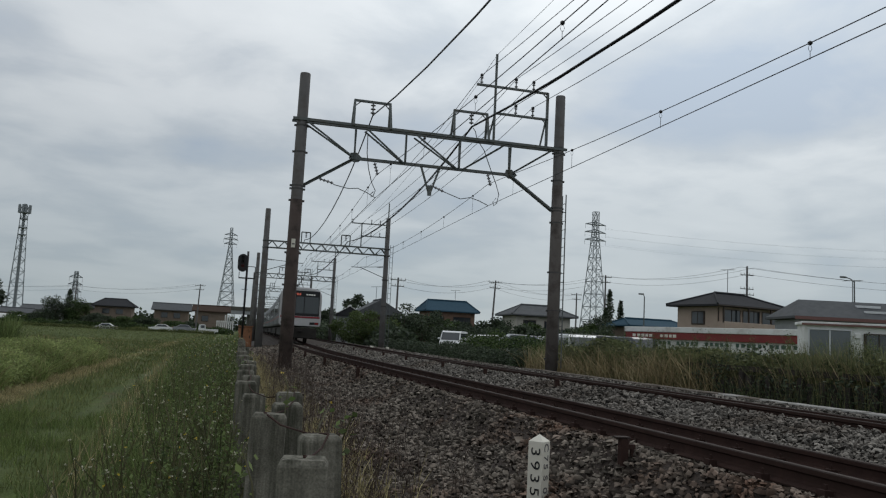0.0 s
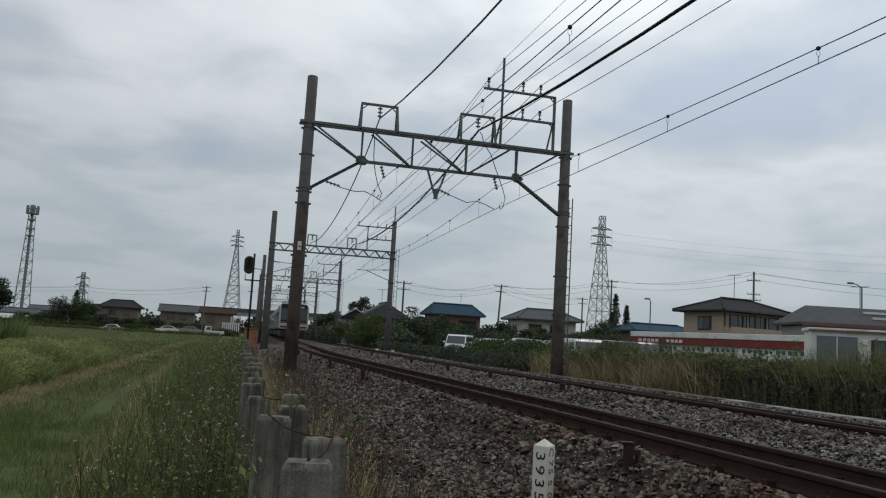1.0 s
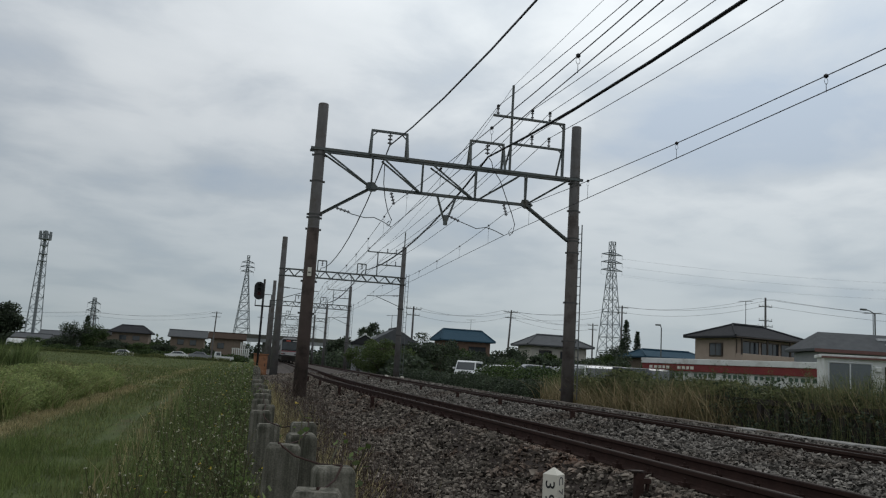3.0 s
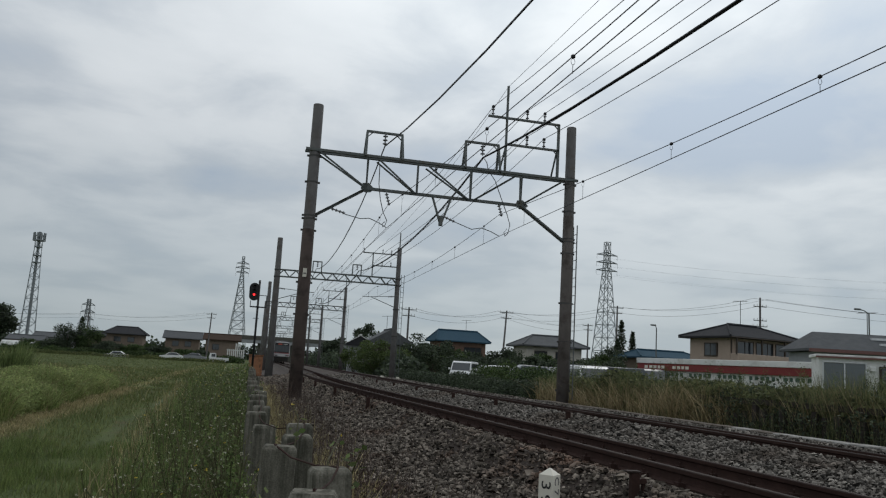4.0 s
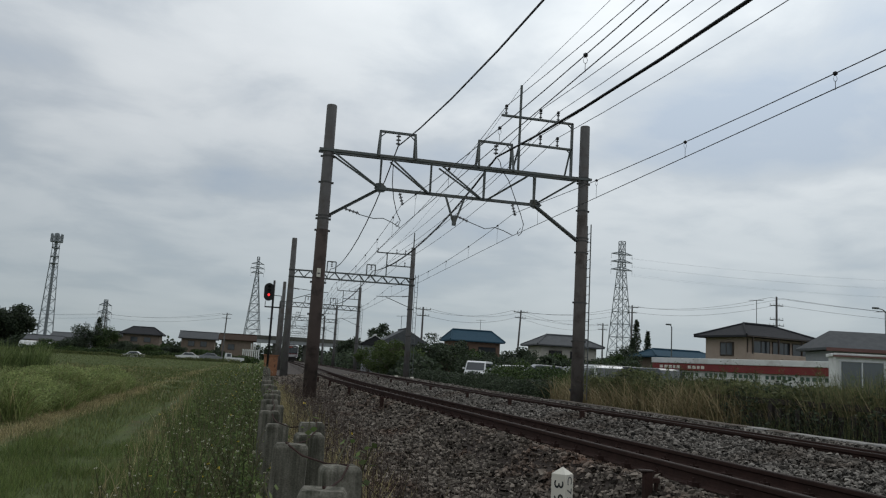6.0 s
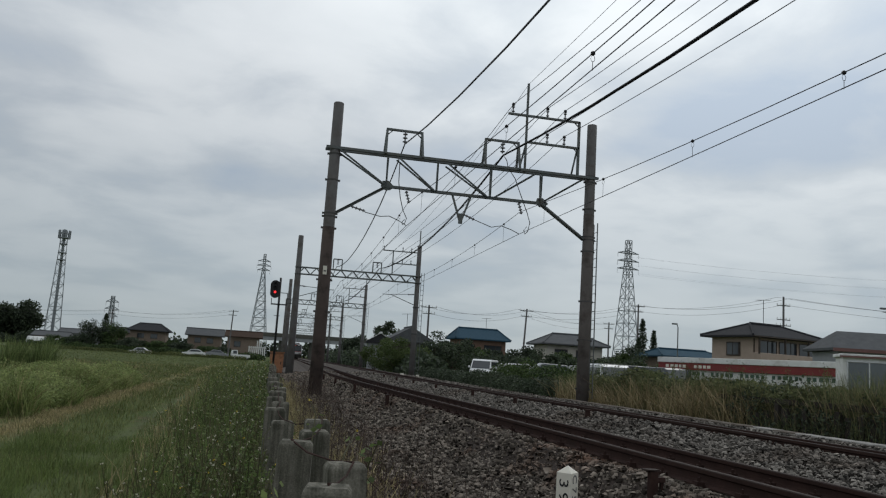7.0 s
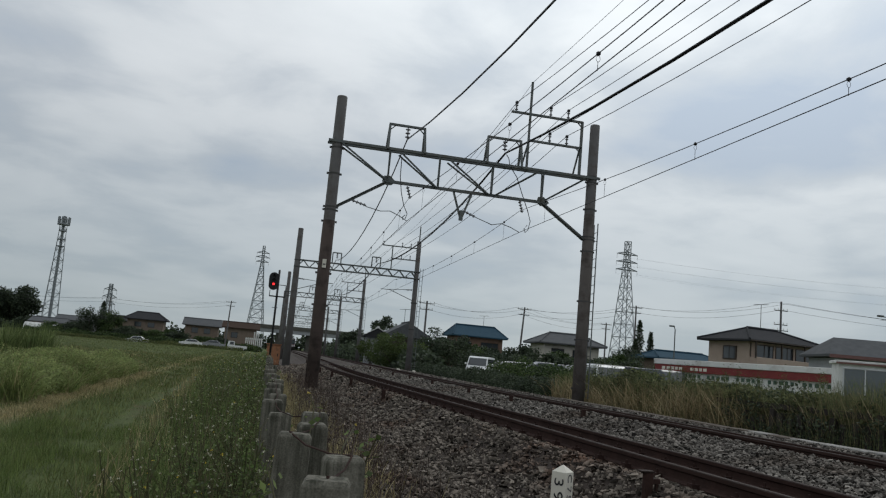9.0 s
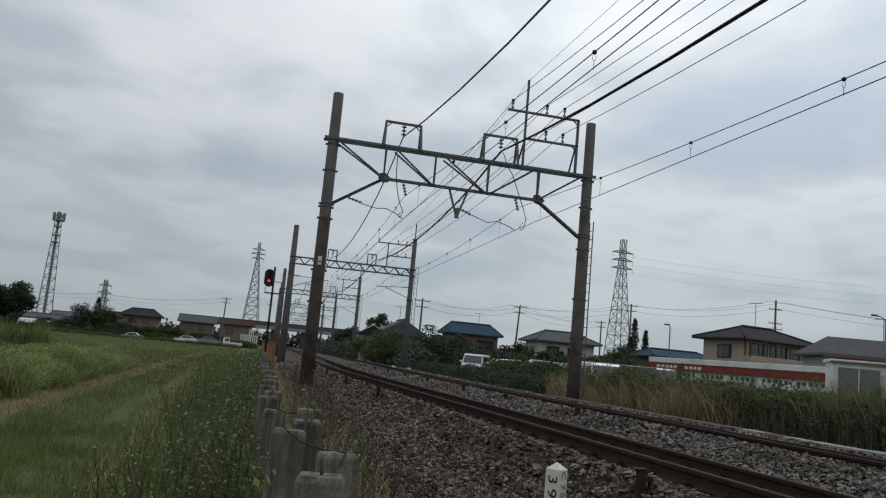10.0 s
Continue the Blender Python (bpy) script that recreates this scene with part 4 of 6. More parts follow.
for ch, z in (("C", 0.61), ("7", 0.52), ("5", 0.45), ("S", 0.355), ("0", 0.25)):
    letters(ch, 0.09, POLE_GREY, km, pose(W + 0.001, 0, z, 90, 0, 90) @ Matrix.Rotation(radians(-90), 4, "Z") @ Matrix.Diagonal((1.25, 1.15, 1, 1)), "figure")


# concrete fence posts
def fence_post():
    p = thing("fence_post", "weathered grey concrete fence post with worn edges", "fence post", group="old concrete fence posts")
    w, d = 0.078, 0.065
    def ring(k, z, c=0.007):
        a, b = w * k, d * k
        return [(-a + c, -b, z), (a - c, -b, z), (a, -b + c, z), (a, b - c, z), (a - c, b, z), (-a + c, b, z), (-a, b - c, z), (-a, -b + c, z)]
    part("shaft", Shape().loft([ring(1.0, -0.2), ring(1.0, 1.078, 0.006), ring(0.97, 1.086, 0.005), ring(0.84, 1.10, 0.005)]), POST_CONCRETE, p)
    return p


fp = fence_post()
fp.matrix_basis = pose(0.28, 2.63, 0, 0, 0, -8)
FENCE = [(0.43, 3.2, 0.0, 4), (0.21, 3.78, 0.02, -6), (0.41, 4.62, 0.0, 5), (0.47, 5.25, 0.01, 2), (0.27, 5.9, -0.06, 2)]
FENCE_BACK = [(0.34, -1.6, 0.0, 5), (0.30, -2.6, 0.0, -3), (0.32, -3.7, 0.0, 2), (0.30, -4.8, 0.0, 0), (0.31, -6.0, 0.0, 4)]
FENCE += [(0.20 + 0.018 * (y - 5) + random.uniform(-0.03, 0.03), y, random.uniform(-0.03, 0.03), random.uniform(-8, 8)) for y in (6.4 + 0.75 * k for k in range(40))]
for x, y, dz, rz in FENCE + FENCE_BACK:
    copy_thing(fp, pose(x, y, dz, random.uniform(-2, 2), random.uniform(-2, 2), rz))
tops = [(0.28, 2.63, 1.105)] + [(x, y, 1.105 + dz) for x, y, dz, rz in FENCE]
s = Shape()
for a, b in zip(tops, tops[1:]):
    a, b = Vector(a), Vector(b)
    s.tube([a, a.lerp(b, 0.3) - Vector((0, 0, 0.025)), a.lerp(b, 0.7) - Vector((0, 0, 0.03)), b], 0.0045, 5)
s.tube([(0.28, 2.63, 1.108), (0.30, 2.58, 0.98), (0.34, 2.52, 0.86), (0.36, 2.5, 0.7)], 0.005, 5)
tagged(part("fence_wire", s, RUST), "rusty wire tied over the concrete fence posts", "wire")


# a creeping vine with yellow flowers round the nearest posts
def vine(seed):
    rng = np.random.default_rng(seed)
    v = thing("creeping_vine", "thin dark vine with yellow flowers on the fence posts", "vine")
    stems = [[(0.20, 2.5, 0.5), (0.16, 2.62, 0.8), (0.13, 2.75, 1.0), (0.10, 2.85, 1.08)], [(0.20, 2.5, 0.5), (0.23, 2.56, 0.78), (0.26, 2.6, 0.98)],
             [(0.36, 3.0, 0.5), (0.37, 3.1, 0.9), (0.40, 3.3, 1.12), (0.47, 3.5, 1.2)], [(0.30, 4.0, 0.6), (0.33, 4.2, 1.0), (0.36, 4.4, 1.2), (0.33, 4.5, 1.27)],
             [(0.45, 3.3, 0.9), (0.50, 3.25, 1.1), (0.52, 3.2, 1.18)]]
    P, T = [], []
    for q in stems:
        part("stem", Shape().tube(q, 0.005, 5, 0.0025), STALK, v)
        a = np.array(q)
        for k in range(16):
            t = rng.random() * (len(q) - 1)
            i = min(int(t), len(q) - 2)
            P.append(a[i] + (a[i + 1] - a[i]) * (t - i) + rng.normal(0, 0.018, 3))
        T.append(a[-1])
    vv, ff = leaves(rng, np.array(P), rng.uniform(0.012, 0.03, len(P)), 1.6)
    part("foliage", mesh_of("foliage", vv, ff), WEED, v, "small green leaves")
    for tip in T[1:4]:
        vv, ff = leaves(rng, np.repeat(np.array([tip]), 7, 0), np.full(7, 0.009), 1.3)
        part("flower", mesh_of("flower", vv, ff), YELLOW, v, "small yellow flower")


def add_vines():
    vine(17)


# ---------------- plants ----------------
GRASS = leafy("meadow_grass", (0.068, 0.092, 0.029), (0.158, 0.170, 0.062), 0.6)
LUSH = leafy("lush_grass", (0.15, 0.20, 0.065), (0.31, 0.35, 0.14), 0.45, 0.6, 0.45)
STRAW = leafy("dry_grass", (0.22, 0.185, 0.09), (0.40, 0.34, 0.18))
WEED = leafy("weed_leaves", (0.075, 0.112, 0.036), (0.165, 0.205, 0.075), 0.6, 0.6, 0.4)
FRESH = leafy("fresh_grass", (0.085, 0.13, 0.035), (0.165, 0.205, 0.065), 0.5)
STALK = leafy("weed_stalks", (0.075, 0.078, 0.036), (0.14, 0.125, 0.065), 0.4)
DEAD = leafy("dead_stalks", (0.055, 0.040, 0.032), (0.10, 0.07, 0.055), 0.3, 0.6, 0.1)
PETAL = leafy("white_petals", (0.45, 0.44, 0.33), (0.58, 0.55, 0.40), 0.15)
YELLOW = leafy("yellow_petals", (0.55, 0.42, 0.05), (0.65, 0.50, 0.08), 0.15)
FOLIAGE = leafy("tree_foliage", (0.028, 0.050, 0.018), (0.075, 0.11, 0.034), 0.5, 0.35)
DARK_FOLIAGE = leafy("dark_foliage", (0.034, 0.048, 0.030), (0.068, 0.088, 0.050), 0.5, 0.35)
WILLOW = leafy("pale_foliage", (0.05, 0.075, 0.022), (0.10, 0.135, 0.042), 0.4, 0.35)
REED = leafy("reed_leaves", (0.062, 0.078, 0.034), (0.185, 0.192, 0.090), 0.6, 0.25, 0.45)
REED_DRY = leafy("dry_reed", (0.18, 0.14, 0.07), (0.38, 0.31, 0.18), 0.4, 0.4)
BARK = material("bark", (0.05, 0.04, 0.03), (0.10, 0.085, 0.065), 9, 0.95, bump=0.6)


def blades(rng, x, y, z, h, w, lean=0.35):
    """Bent grass blades: two quads each, tapering."""
    n = len(x)
    a = rng.uniform(0, 2 * np.pi, n)
    side = np.stack([np.cos(a), np.sin(a), np.zeros(n)], 1) * (w / 2)[:, None]
    b = rng.uniform(0, 2 * np.pi, n)
    l = np.abs(rng.normal(0, lean, n)) * h
    out = np.stack([np.cos(b) * l, np.sin(b) * l, np.zeros(n)], 1)
    root = np.stack([x, y, z], 1)
    up = np.stack([np.zeros(n), np.zeros(n), h], 1)
    m = root + up * 0.55 + out * 0.35
    t = root + up + out
    v = np.stack([root - side, root + side, m + side * 0.8, m - side * 0.8, t + side * 0.12, t - side * 0.12], 1)
    f = np.array([(0, 1, 2, 3), (3, 2, 4, 5)])[None] + (np.arange(n) * 6)[:, None, None]
    return v.reshape(-1, 3), f.reshape(-1, 4)


def leaves(rng, p, size, long=1.6, droop=0.0):
    """Loose leaves: one kite-shaped quad each, turned at random."""
    n = len(p)
    d = rng.normal(0, 1, (n, 3))
    d[:, 2] = d[:, 2] * 0.6 - droop
    d /= np.linalg.norm(d, axis=1)[:, None]
    e = np.cross(d, rng.normal(0, 1, (n, 3)))
    e /= np.linalg.norm(e, axis=1)[:, None] + 1e-9
    d, e = d * (size * long)[:, None], e * (size * 0.5)[:, None]
    v = np.stack([p, p + d * 0.5 + e, p + d, p + d * 0.5 - e], 1)
    return v.reshape(-1, 3), np.arange(4 * n).reshape(-1, 4)


def strip(y):
    """Left edge of the tall weeds along the fence."""
    return -0.75 - 0.035 * y


def build_grass():
    rng = np.random.default_rng(11)
    # short meadow grass over the near field
    n = 150000
    y = 5.0 + 70 * rng.random(n) ** 1.9
    x = -0.2 - rng.random(n) ** 1.15 * (4.5 + 0.42 * y)
    pat = np.array([noise.noise((a * 0.45, b * 0.22, 3)) for a, b in zip(x, y)])
    near = np.clip(y / 14, 0.8, 4)
    h = rng.uniform(0.03, 0.13, n) * (1 + 1.4 * np.clip(pat, -0.5, 1)) + 0.22 * (rng.random(n) < 0.03)
    # the trodden lane stays short
    lane = np.abs(x - (-2.05 - 0.1 * np.sin(y * 0.4))) < 0.16
    h[lane] *= 0.5
    keep = (pat > np.where(y < 15, -0.12, -0.35)) & (rng.random(n) > 0.15) & ~(lane & (rng.random(n) < 0.8)) & ~((x > -1.25) & (y < 13) & (rng.random(n) < 0.6))
    x, y, h, near, pat = x[keep], y[keep], h[keep], near[keep], pat[keep]
    z = np.zeros(len(x)) - 0.02
    dry = rng.random(len(x)) < (0.45 + 0.55 * (y > 12)) * (0.3 + 0.7 * (x < -3.3)) * np.clip(0.12 + 0.45 * pat + 0.6 * (np.abs(x + 3.85 + 0.15 * np.sin(y)) < 0.32), 0, 0.8)
    for sel, mat, nm, lb in ((~dry, GRASS, "meadow_grass", "short green meadow grass in uneven tufts"), (dry, STRAW, "dry_grass", "dry straw-coloured grass lying among the green")):
        v, f = blades(rng, x[sel], y[sel], z[sel], h[sel], 0.0075 * near[sel], 0.6)
        stuff(nm, mesh_of(nm, v, f), mat, lb, "grass")
    # green tufts by the lane's near end
    n = 16000
    y = 6.0 + 8 * rng.random(n)
    x = rng.uniform(-3.2, -0.7, n)
    tuft = np.array([noise.noise((a * 1.6, b * 1.1, 6.0)) for a, b in zip(x, y)])
    keep = tuft > -0.05
    x, y, tuft = x[keep], y[keep], tuft[keep]
    h = rng.uniform(0.06, 0.2, len(x)) * (0.7 + 1.3 * tuft)
    v, f = blades(rng, x, y, np.zeros(len(x)) - 0.02, h, np.full(len(x), 0.006), 0.7)
    stuff("grass_tufts", mesh_of("grass_tufts", v, f), FRESH, "fresh green grass tufts beside the weeds", "grass")
    # the strip behind the eye
    n = 9000
    x, y = rng.uniform(-6, 0.2, n), rng.uniform(-9, 4.5, n)
    v, f = blades(rng, x, y, np.zeros(n) - 0.02, rng.uniform(0.03, 0.15, n), np.full(n, 0.008), 0.6)
    stuff("meadow_grass", mesh_of("meadow_grass", v, f), GRASS, "short green meadow grass beside the fence", "grass")
    # lush clumps farther left
    n = 42000
    y = rng.uniform(17.0, 34, n)
    c = np.array([noise.noise((b * 0.5, 9.0, k)) for b, k in zip(y, np.zeros(n))])
    x = -4.2 - np.abs(rng.normal(0, 1.9, n)) + c * 0.4
    tuft = np.array([noise.noise((a * 0.9, b * 0.5, 1.0)) for a, b in zip(x, y)])
    keep = tuft > -0.12
    x, y, tuft = x[keep], y[keep], tuft[keep]
    h = rng.uniform(0.22, 0.68, len(x)) * (0.75 + 1.1 * tuft)
    pick = rng.random(len(x))
    for lo, hi, mat, nm, lb in ((0, 0.6, LUSH, "tall_grass", "lush bright green tall grass beside the mown lane"), (0.6, 0.85, FRESH, "tall_weeds", "darker weeds inside the tall grass"), (0.85, 1, STRAW, "grass_heads", "pale seed heads over the tall grass")):
        k = (pick >= lo) & (pick < hi)
        v, f = blades(rng, x[k], y[k], np.zeros(k.sum()), h[k] * (1.15 if mat is STRAW else 1), np.full(k.sum(), 0.016), 0.7)
        stuff(nm, mesh_of(nm, v, f), mat, lb, "grass")
    n = 95000
    y = rng.uniform(17.0, 34, n)
    x = -4.1 - np.abs(rng.normal(0, 1.9, n))
    tuft = np.array([noise.noise((a * 0.9, b * 0.5, 1.0)) for a, b in zip(x, y)])
    keep = tuft > -0.15
    x, y, tuft = x[keep], y[keep], tuft[keep]
    top = 0.8 * (0.65 + 1.0 * tuft) * np.clip((-3.85 - x) * 2.5, 0.3, 1)
    z = top * rng.random(len(x)) ** 0.6
    v, f = leaves(rng, np.stack([x, y, z], 1), rng.uniform(0.018, 0.045, len(x)), 1.8)
    stuff("leafy_clumps", mesh_of("leafy_clumps", v, f), LUSH, "bushy bright green leaf clumps beside the mown lane", "weeds")
    # dry cuttings along the edge of the lane
    n = 7000
    y = 11 + 24 * rng.random(n) ** 1.3
    x = -3.85 + 0.14 * np.sin(y * 1.3) + rng.normal(0, 0.2, n)
    v, f = blades(rng, x, y, np.full(n, -0.01), rng.uniform(0.02, 0.09, n), np.full(n, 0.012), 1.6)
    stuff("cuttings", mesh_of("cuttings", v, f), STRAW, "pale dry grass cuttings beside the lane", "grass")
    # a darker stand of tall grass at the far left
    n = 2600
    y = rng.uniform(35.4, 38.0, n)
    x = -9.1 + 0.45 * np.round(rng.normal(0, 0.9, n)) + rng.normal(0, 0.12, n)
    h = rng.uniform(0.4, 0.95, n) * (1.35 + 0.5 * np.sin(x * 5))
    v, f = blades(rng, x, y, np.zeros(n), h, np.full(n, 0.03), 0.25)
    stuff("field_reeds", mesh_of("field_reeds", v, f), WEED, "tall dark green grass stand in the field", "grass")
    # far field: rough low cover
    n = 60000
    y = 34 + 130 * rng.random(n) ** 1.2
    x = -1.0 - rng.random(n) * (6 + 0.42 * y)
    v, f = blades(rng, x, y, np.zeros(n) - 0.02, rng.uniform(0.02, 0.09, n), 0.015 + 0.0007 * y, 0.8)
    stuff("field_cover", mesh_of("field_cover", v, f), GRASS, "low green growth over the far field", "grass")


def build_weeds():
    """Tall flowering weeds between the lane and the fence."""
    rng = np.random.default_rng(15)
    stalk_v, leaf_v, flower, yellow = [], [], [], []
    s = Shape()
    P, S, FP, YP, YS = [], [], [], [], []
    n = 540
    for i in range(n):
        y = 4.2 + 36 * rng.random() ** 1.6
        lo = strip(y)
        x = lo + (0.25 + 0.012 * y - lo) * rng.random() ** 0.5
        if x > 0.02 + 0.016 * y:
            x -= 0.2
        edge = (x - lo) / (0.3 - lo)
        h = rng.uniform(0.28, 0.7) + 0.62 * edge ** 1.2 * rng.uniform(0.6, 1.0)
        h = min(h, 1.28)
        top = np.array((x + rng.normal(0, 0.12), y + rng.normal(0, 0.12), h))
        root = np.array((x, y, -0.03))
        mid = (root + top) / 2 + rng.normal(0, 0.03, 3)
        s.tube([root, mid, top], 0.006 + 0.0002 * y, 3, 0.003)
        k = int((45 + 85 * h) * rng.uniform(0.15, 1.3) * (0.2 + 1.3 * edge))
        t = rng.random(k) ** 0.8
        ax = root + (top - root) * t[:, None]
        r = 0.05 + 0.17 * (1 - t) + 0.03
        a = rng.uniform(0, 6.28, k)
        P.append(ax + np.stack([np.cos(a) * r, np.sin(a) * r, rng.normal(0, 0.03, k)], 1) * rng.random(k)[:, None])
        S.append(rng.uniform(0.007, 0.018, k) * (1 + 0.035 * y))
        for j in range(rng.integers(1, 4)):
            tip = top + rng.normal(0, (0.11, 0.11, 0.06), 3)
            s.tube([mid + (top - mid) * rng.random() * 0.8, tip], 0.003, 3, 0.002)
            if rng.random() < 0.8:
                (YP if rng.random() < 0.15 else FP).append(tip)
    stuff("weed_stalks", s.mesh("weed_stalks"), STALK, "thin branching stalks of tall weeds", "weeds")
    P, S = np.concatenate(P), np.concatenate(S)
    v, f = leaves(rng, P, S)
    stuff("weed_leaves", mesh_of("weed_leaves", v, f), WEED, "small dark green leaves of tall roadside weeds", "weeds")
    for pts, mat, nm, lb in ((FP, PETAL, "white_flowers", "tiny off-white flowers on the tall weeds"), (YP, YELLOW, "yellow_flowers", "tiny yellow flowers on the tall weeds")):
        pts = np.repeat(np.array(pts), 4, 0)
        v, f = leaves(rng, pts, np.full(len(pts), 0.0078) * (1 + 0.04 * pts[:, 1]), 1.2)
        stuff(nm, mesh_of(nm, v, f), mat, lb, "flowers")
    # low undergrowth below the weeds
    n = 16000
    y = 4.0 + 40 * rng.random(n) ** 1.5
    lo = np.array([strip(b) for b in y])
    x = lo + (0.22 + 0.014 * y - lo) * rng.random(n) ** 0.6
    v, f = blades(rng, x, y, np.zeros(n) - 0.02, rng.uniform(0.15, 0.5, n), 0.008 + 0.0006 * y, 0.45)
    stuff("undergrowth", mesh_of("undergrowth", v, f), WEED, "dark green undergrowth between the weeds", "weeds")
    # dry stems mixed in
    n = 1700
    y = 5.0 + 34 * rng.random(n) ** 1.5
    lo = np.array([strip(b) for b in y])
    x = lo - 0.3 + (0.5 + 0.014 * y - lo) * rng.random(n)
    v, f = blades(rng, x, y, np.zeros(n) - 0.02, rng.uniform(0.15, 0.5, n), 0.004 + 0.0005 * y, 0.5)
    stuff("dry_stems", mesh_of("dry_stems", v, f), STRAW, "dry straw-coloured stems among the weeds", "weeds")
    # dead brown stalks beside the fence posts
    d = Shape()
    for i in range(420):
        y = 4.6 + 26 * rng.random() ** 1.3
        x = rng.uniform(0.55, 1.5) + 0.012 * y + max(0, (y - 9) * 0.02)
        h = rng.uniform(0.35, 0.95)
        root = Vector((x, y, 0.03))
        top = root + Vector((rng.normal(0, 0.12), rng.normal(0, 0.12), h))
        d.tube([root, root.lerp(top, 0.5) + Vector((rng.normal(0, 0.03), rng.normal(0, 0.03), 0)), top], 0.004, 3, 0.002)
        for j in range(5):
            b = root.lerp(top, rng.uniform(0.4, 1))
            d.tube([b, b + Vector((rng.normal(0, 0.08), rng.normal(0, 0.08), rng.uniform(0.03, 0.14)))], 0.0025, 3, 0.0015)
    stuff("dead_weeds", d.mesh("dead_weeds"), DEAD, "dry brown leafless weed stalks along the fence", "weeds")
    n = 5000
    y = 5 + 30 * rng.random(n) ** 1.2
    x = 0.6 + 0.012 * y + np.abs(rng.normal(0, 0.4, n))
    v, f = blades(rng, x, y, np.full(n, 0.02), rng.uniform(0.1, 0.5, n), np.full(n, 0.007) + 0.0004 * y, 0.5)
    stuff("dry_grass", mesh_of("dry_grass", v, f), STRAW, "thin dry grass at the foot of the fence", "grass")


def build_reeds():
    """Rank growth that hides the fence on the far side of the tracks."""
    rng = np.random.default_rng(8)
    def stand(n, y0, y1, x0, x1, h0, h1, mat, nm, lb, w=0.03, lean=0.25, fade=False):
        y = rng.uniform(y0, y1, n)
        x = rng.uniform(x0, x1, n) + np.array([bend(b) for b in y])
        top = np.array([noise.noise((b * 0.55, 2.0, h0)) for b in y])
        h = rng.uniform(h0, h1, n) * (0.8 + 0.45 * top)
        v, f = blades(rng, x, y, np.full(n, 0.42), h, np.full(n, w), lean)
        stuff(nm, mesh_of(nm, v, f), mat, lb, "reeds")
    stand(40000, 5, 29, 11.8, 13.6, 0.3, 1.4, REED, "reeds", "tall green reeds and rank grass behind the track", 0.014, 0.3)
    stand(4200, 17, 29, 11.35, 13.6, 0.3, 1.3, REED_DRY, "dry_reeds", "tall dry tan reeds behind the track", 0.026, 0.8)
    stand(4500, 8, 22, 11.75, 13.0, 0.4, 1.2, REED_DRY, "dry_reeds", "dry stems scattered among the green reeds", 0.016, 0.5)
    stand(3600, 6, 30, 11.9, 13.2, 0.8, 1.6, REED, "reed_tips", "taller reed stems above the rest", 0.022, 0.3)
    stand(1100, 5, 24, 11.4, 11.6, 0.15, 0.8, REED, "dry_reeds", "thin stems before the dark fence", 0.009, 0.5)
    for mat, n, nm, lb, size in ((DARK_FOLIAGE, 9000, "creeper", "dark creeper leaves over the trackside fence", (0.03, 0.08)), (REED, 62000, "reed_leaves", "narrow drooping reed leaves behind the track", (0.03, 0.075))):
        y = rng.uniform(4, 27, n)
        x = rng.uniform(11.75, 13.2, n)
        clump = np.array([noise.noise((b * 0.8, 7.0 + len(nm), 0)) for b in y])
        z = 0.5 + rng.random(n) ** 0.75 * 1.1 * (0.85 + 0.6 * clump)
        v, f = leaves(rng, np.stack([x, y, z], 1), rng.uniform(*size, n), 2.6 if mat is REED else 1.6, 0.4)
        stuff(nm, mesh_of(nm, v, f), mat, lb, "creeper" if mat is DARK_FOLIAGE else "reeds")
    n = 3800
    y = rng.uniform(4, 18.5, n)
    hang = np.array([noise.noise((b * 0.9, 3.0, 4.0)) for b in y])
    z = 0.5 + rng.random(n) * 0.75 * np.clip(0.75 + hang, 0.2, 1.3)
    v, f = leaves(rng, np.stack([rng.uniform(11.42, 11.7, n), y, z], 1), rng.uniform(0.02, 0.06, n), 2.0, 0.5)
    stuff("overhang", mesh_of("overhang", v, f), DARK_FOLIAGE, "dark leaves hanging over the old fence", "creeper")
    # pale seed plumes on scattered tall stems
    s = Shape()
    P = []
    for i in range(150):
        y, x, h = rng.uniform(6, 28), rng.uniform(11.9, 13.0), rng.uniform(0.95, 1.5)
        s.tube([(x, y, 0.4), (x + rng.normal(0, 0.06), y + rng.normal(0, 0.06), 0.45 + h)], 0.008, 3, 0.004)
        P.append(np.array((x, y, 0.35 + h)) + rng.normal(0, 1, (70, 3)) * (0.045, 0.045, 0.15))
    stuff("plume_stems", s.mesh("plume_stems"), STALK, "tall thin stems of seeding weeds", "reeds")
    P = np.concatenate(P)
    v, f = leaves(rng, P, np.full(len(P), 0.018), 2.5)
    stuff("plumes", mesh_of("plumes", v, f), WILLOW, "pale green feathery tops of tall weeds", "reeds")


def clump_points(rng, n, centre, radii, lumps=14, rough=0.32):
    """Points of an uneven crown: lumps sitting on and in an ellipsoid."""
    c = rng.normal(0, 1, (lumps, 3))
    c /= np.linalg.norm(c, axis=1)[:, None]
    c *= rng.uniform(0.35, 0.85, (lumps, 1))
    pick = rng.integers(0, lumps, n)
    d = rng.normal(0, 1, (n, 3))
    d /= np.linalg.norm(d, axis=1)[:, None]
    size = rng.uniform(0.6, 1.3, lumps)[pick][:, None]
    p = c[pick] + d * (rng.random(n) ** 0.4)[:, None] * rough * size
    return p * np.array(radii) + np.array(centre)


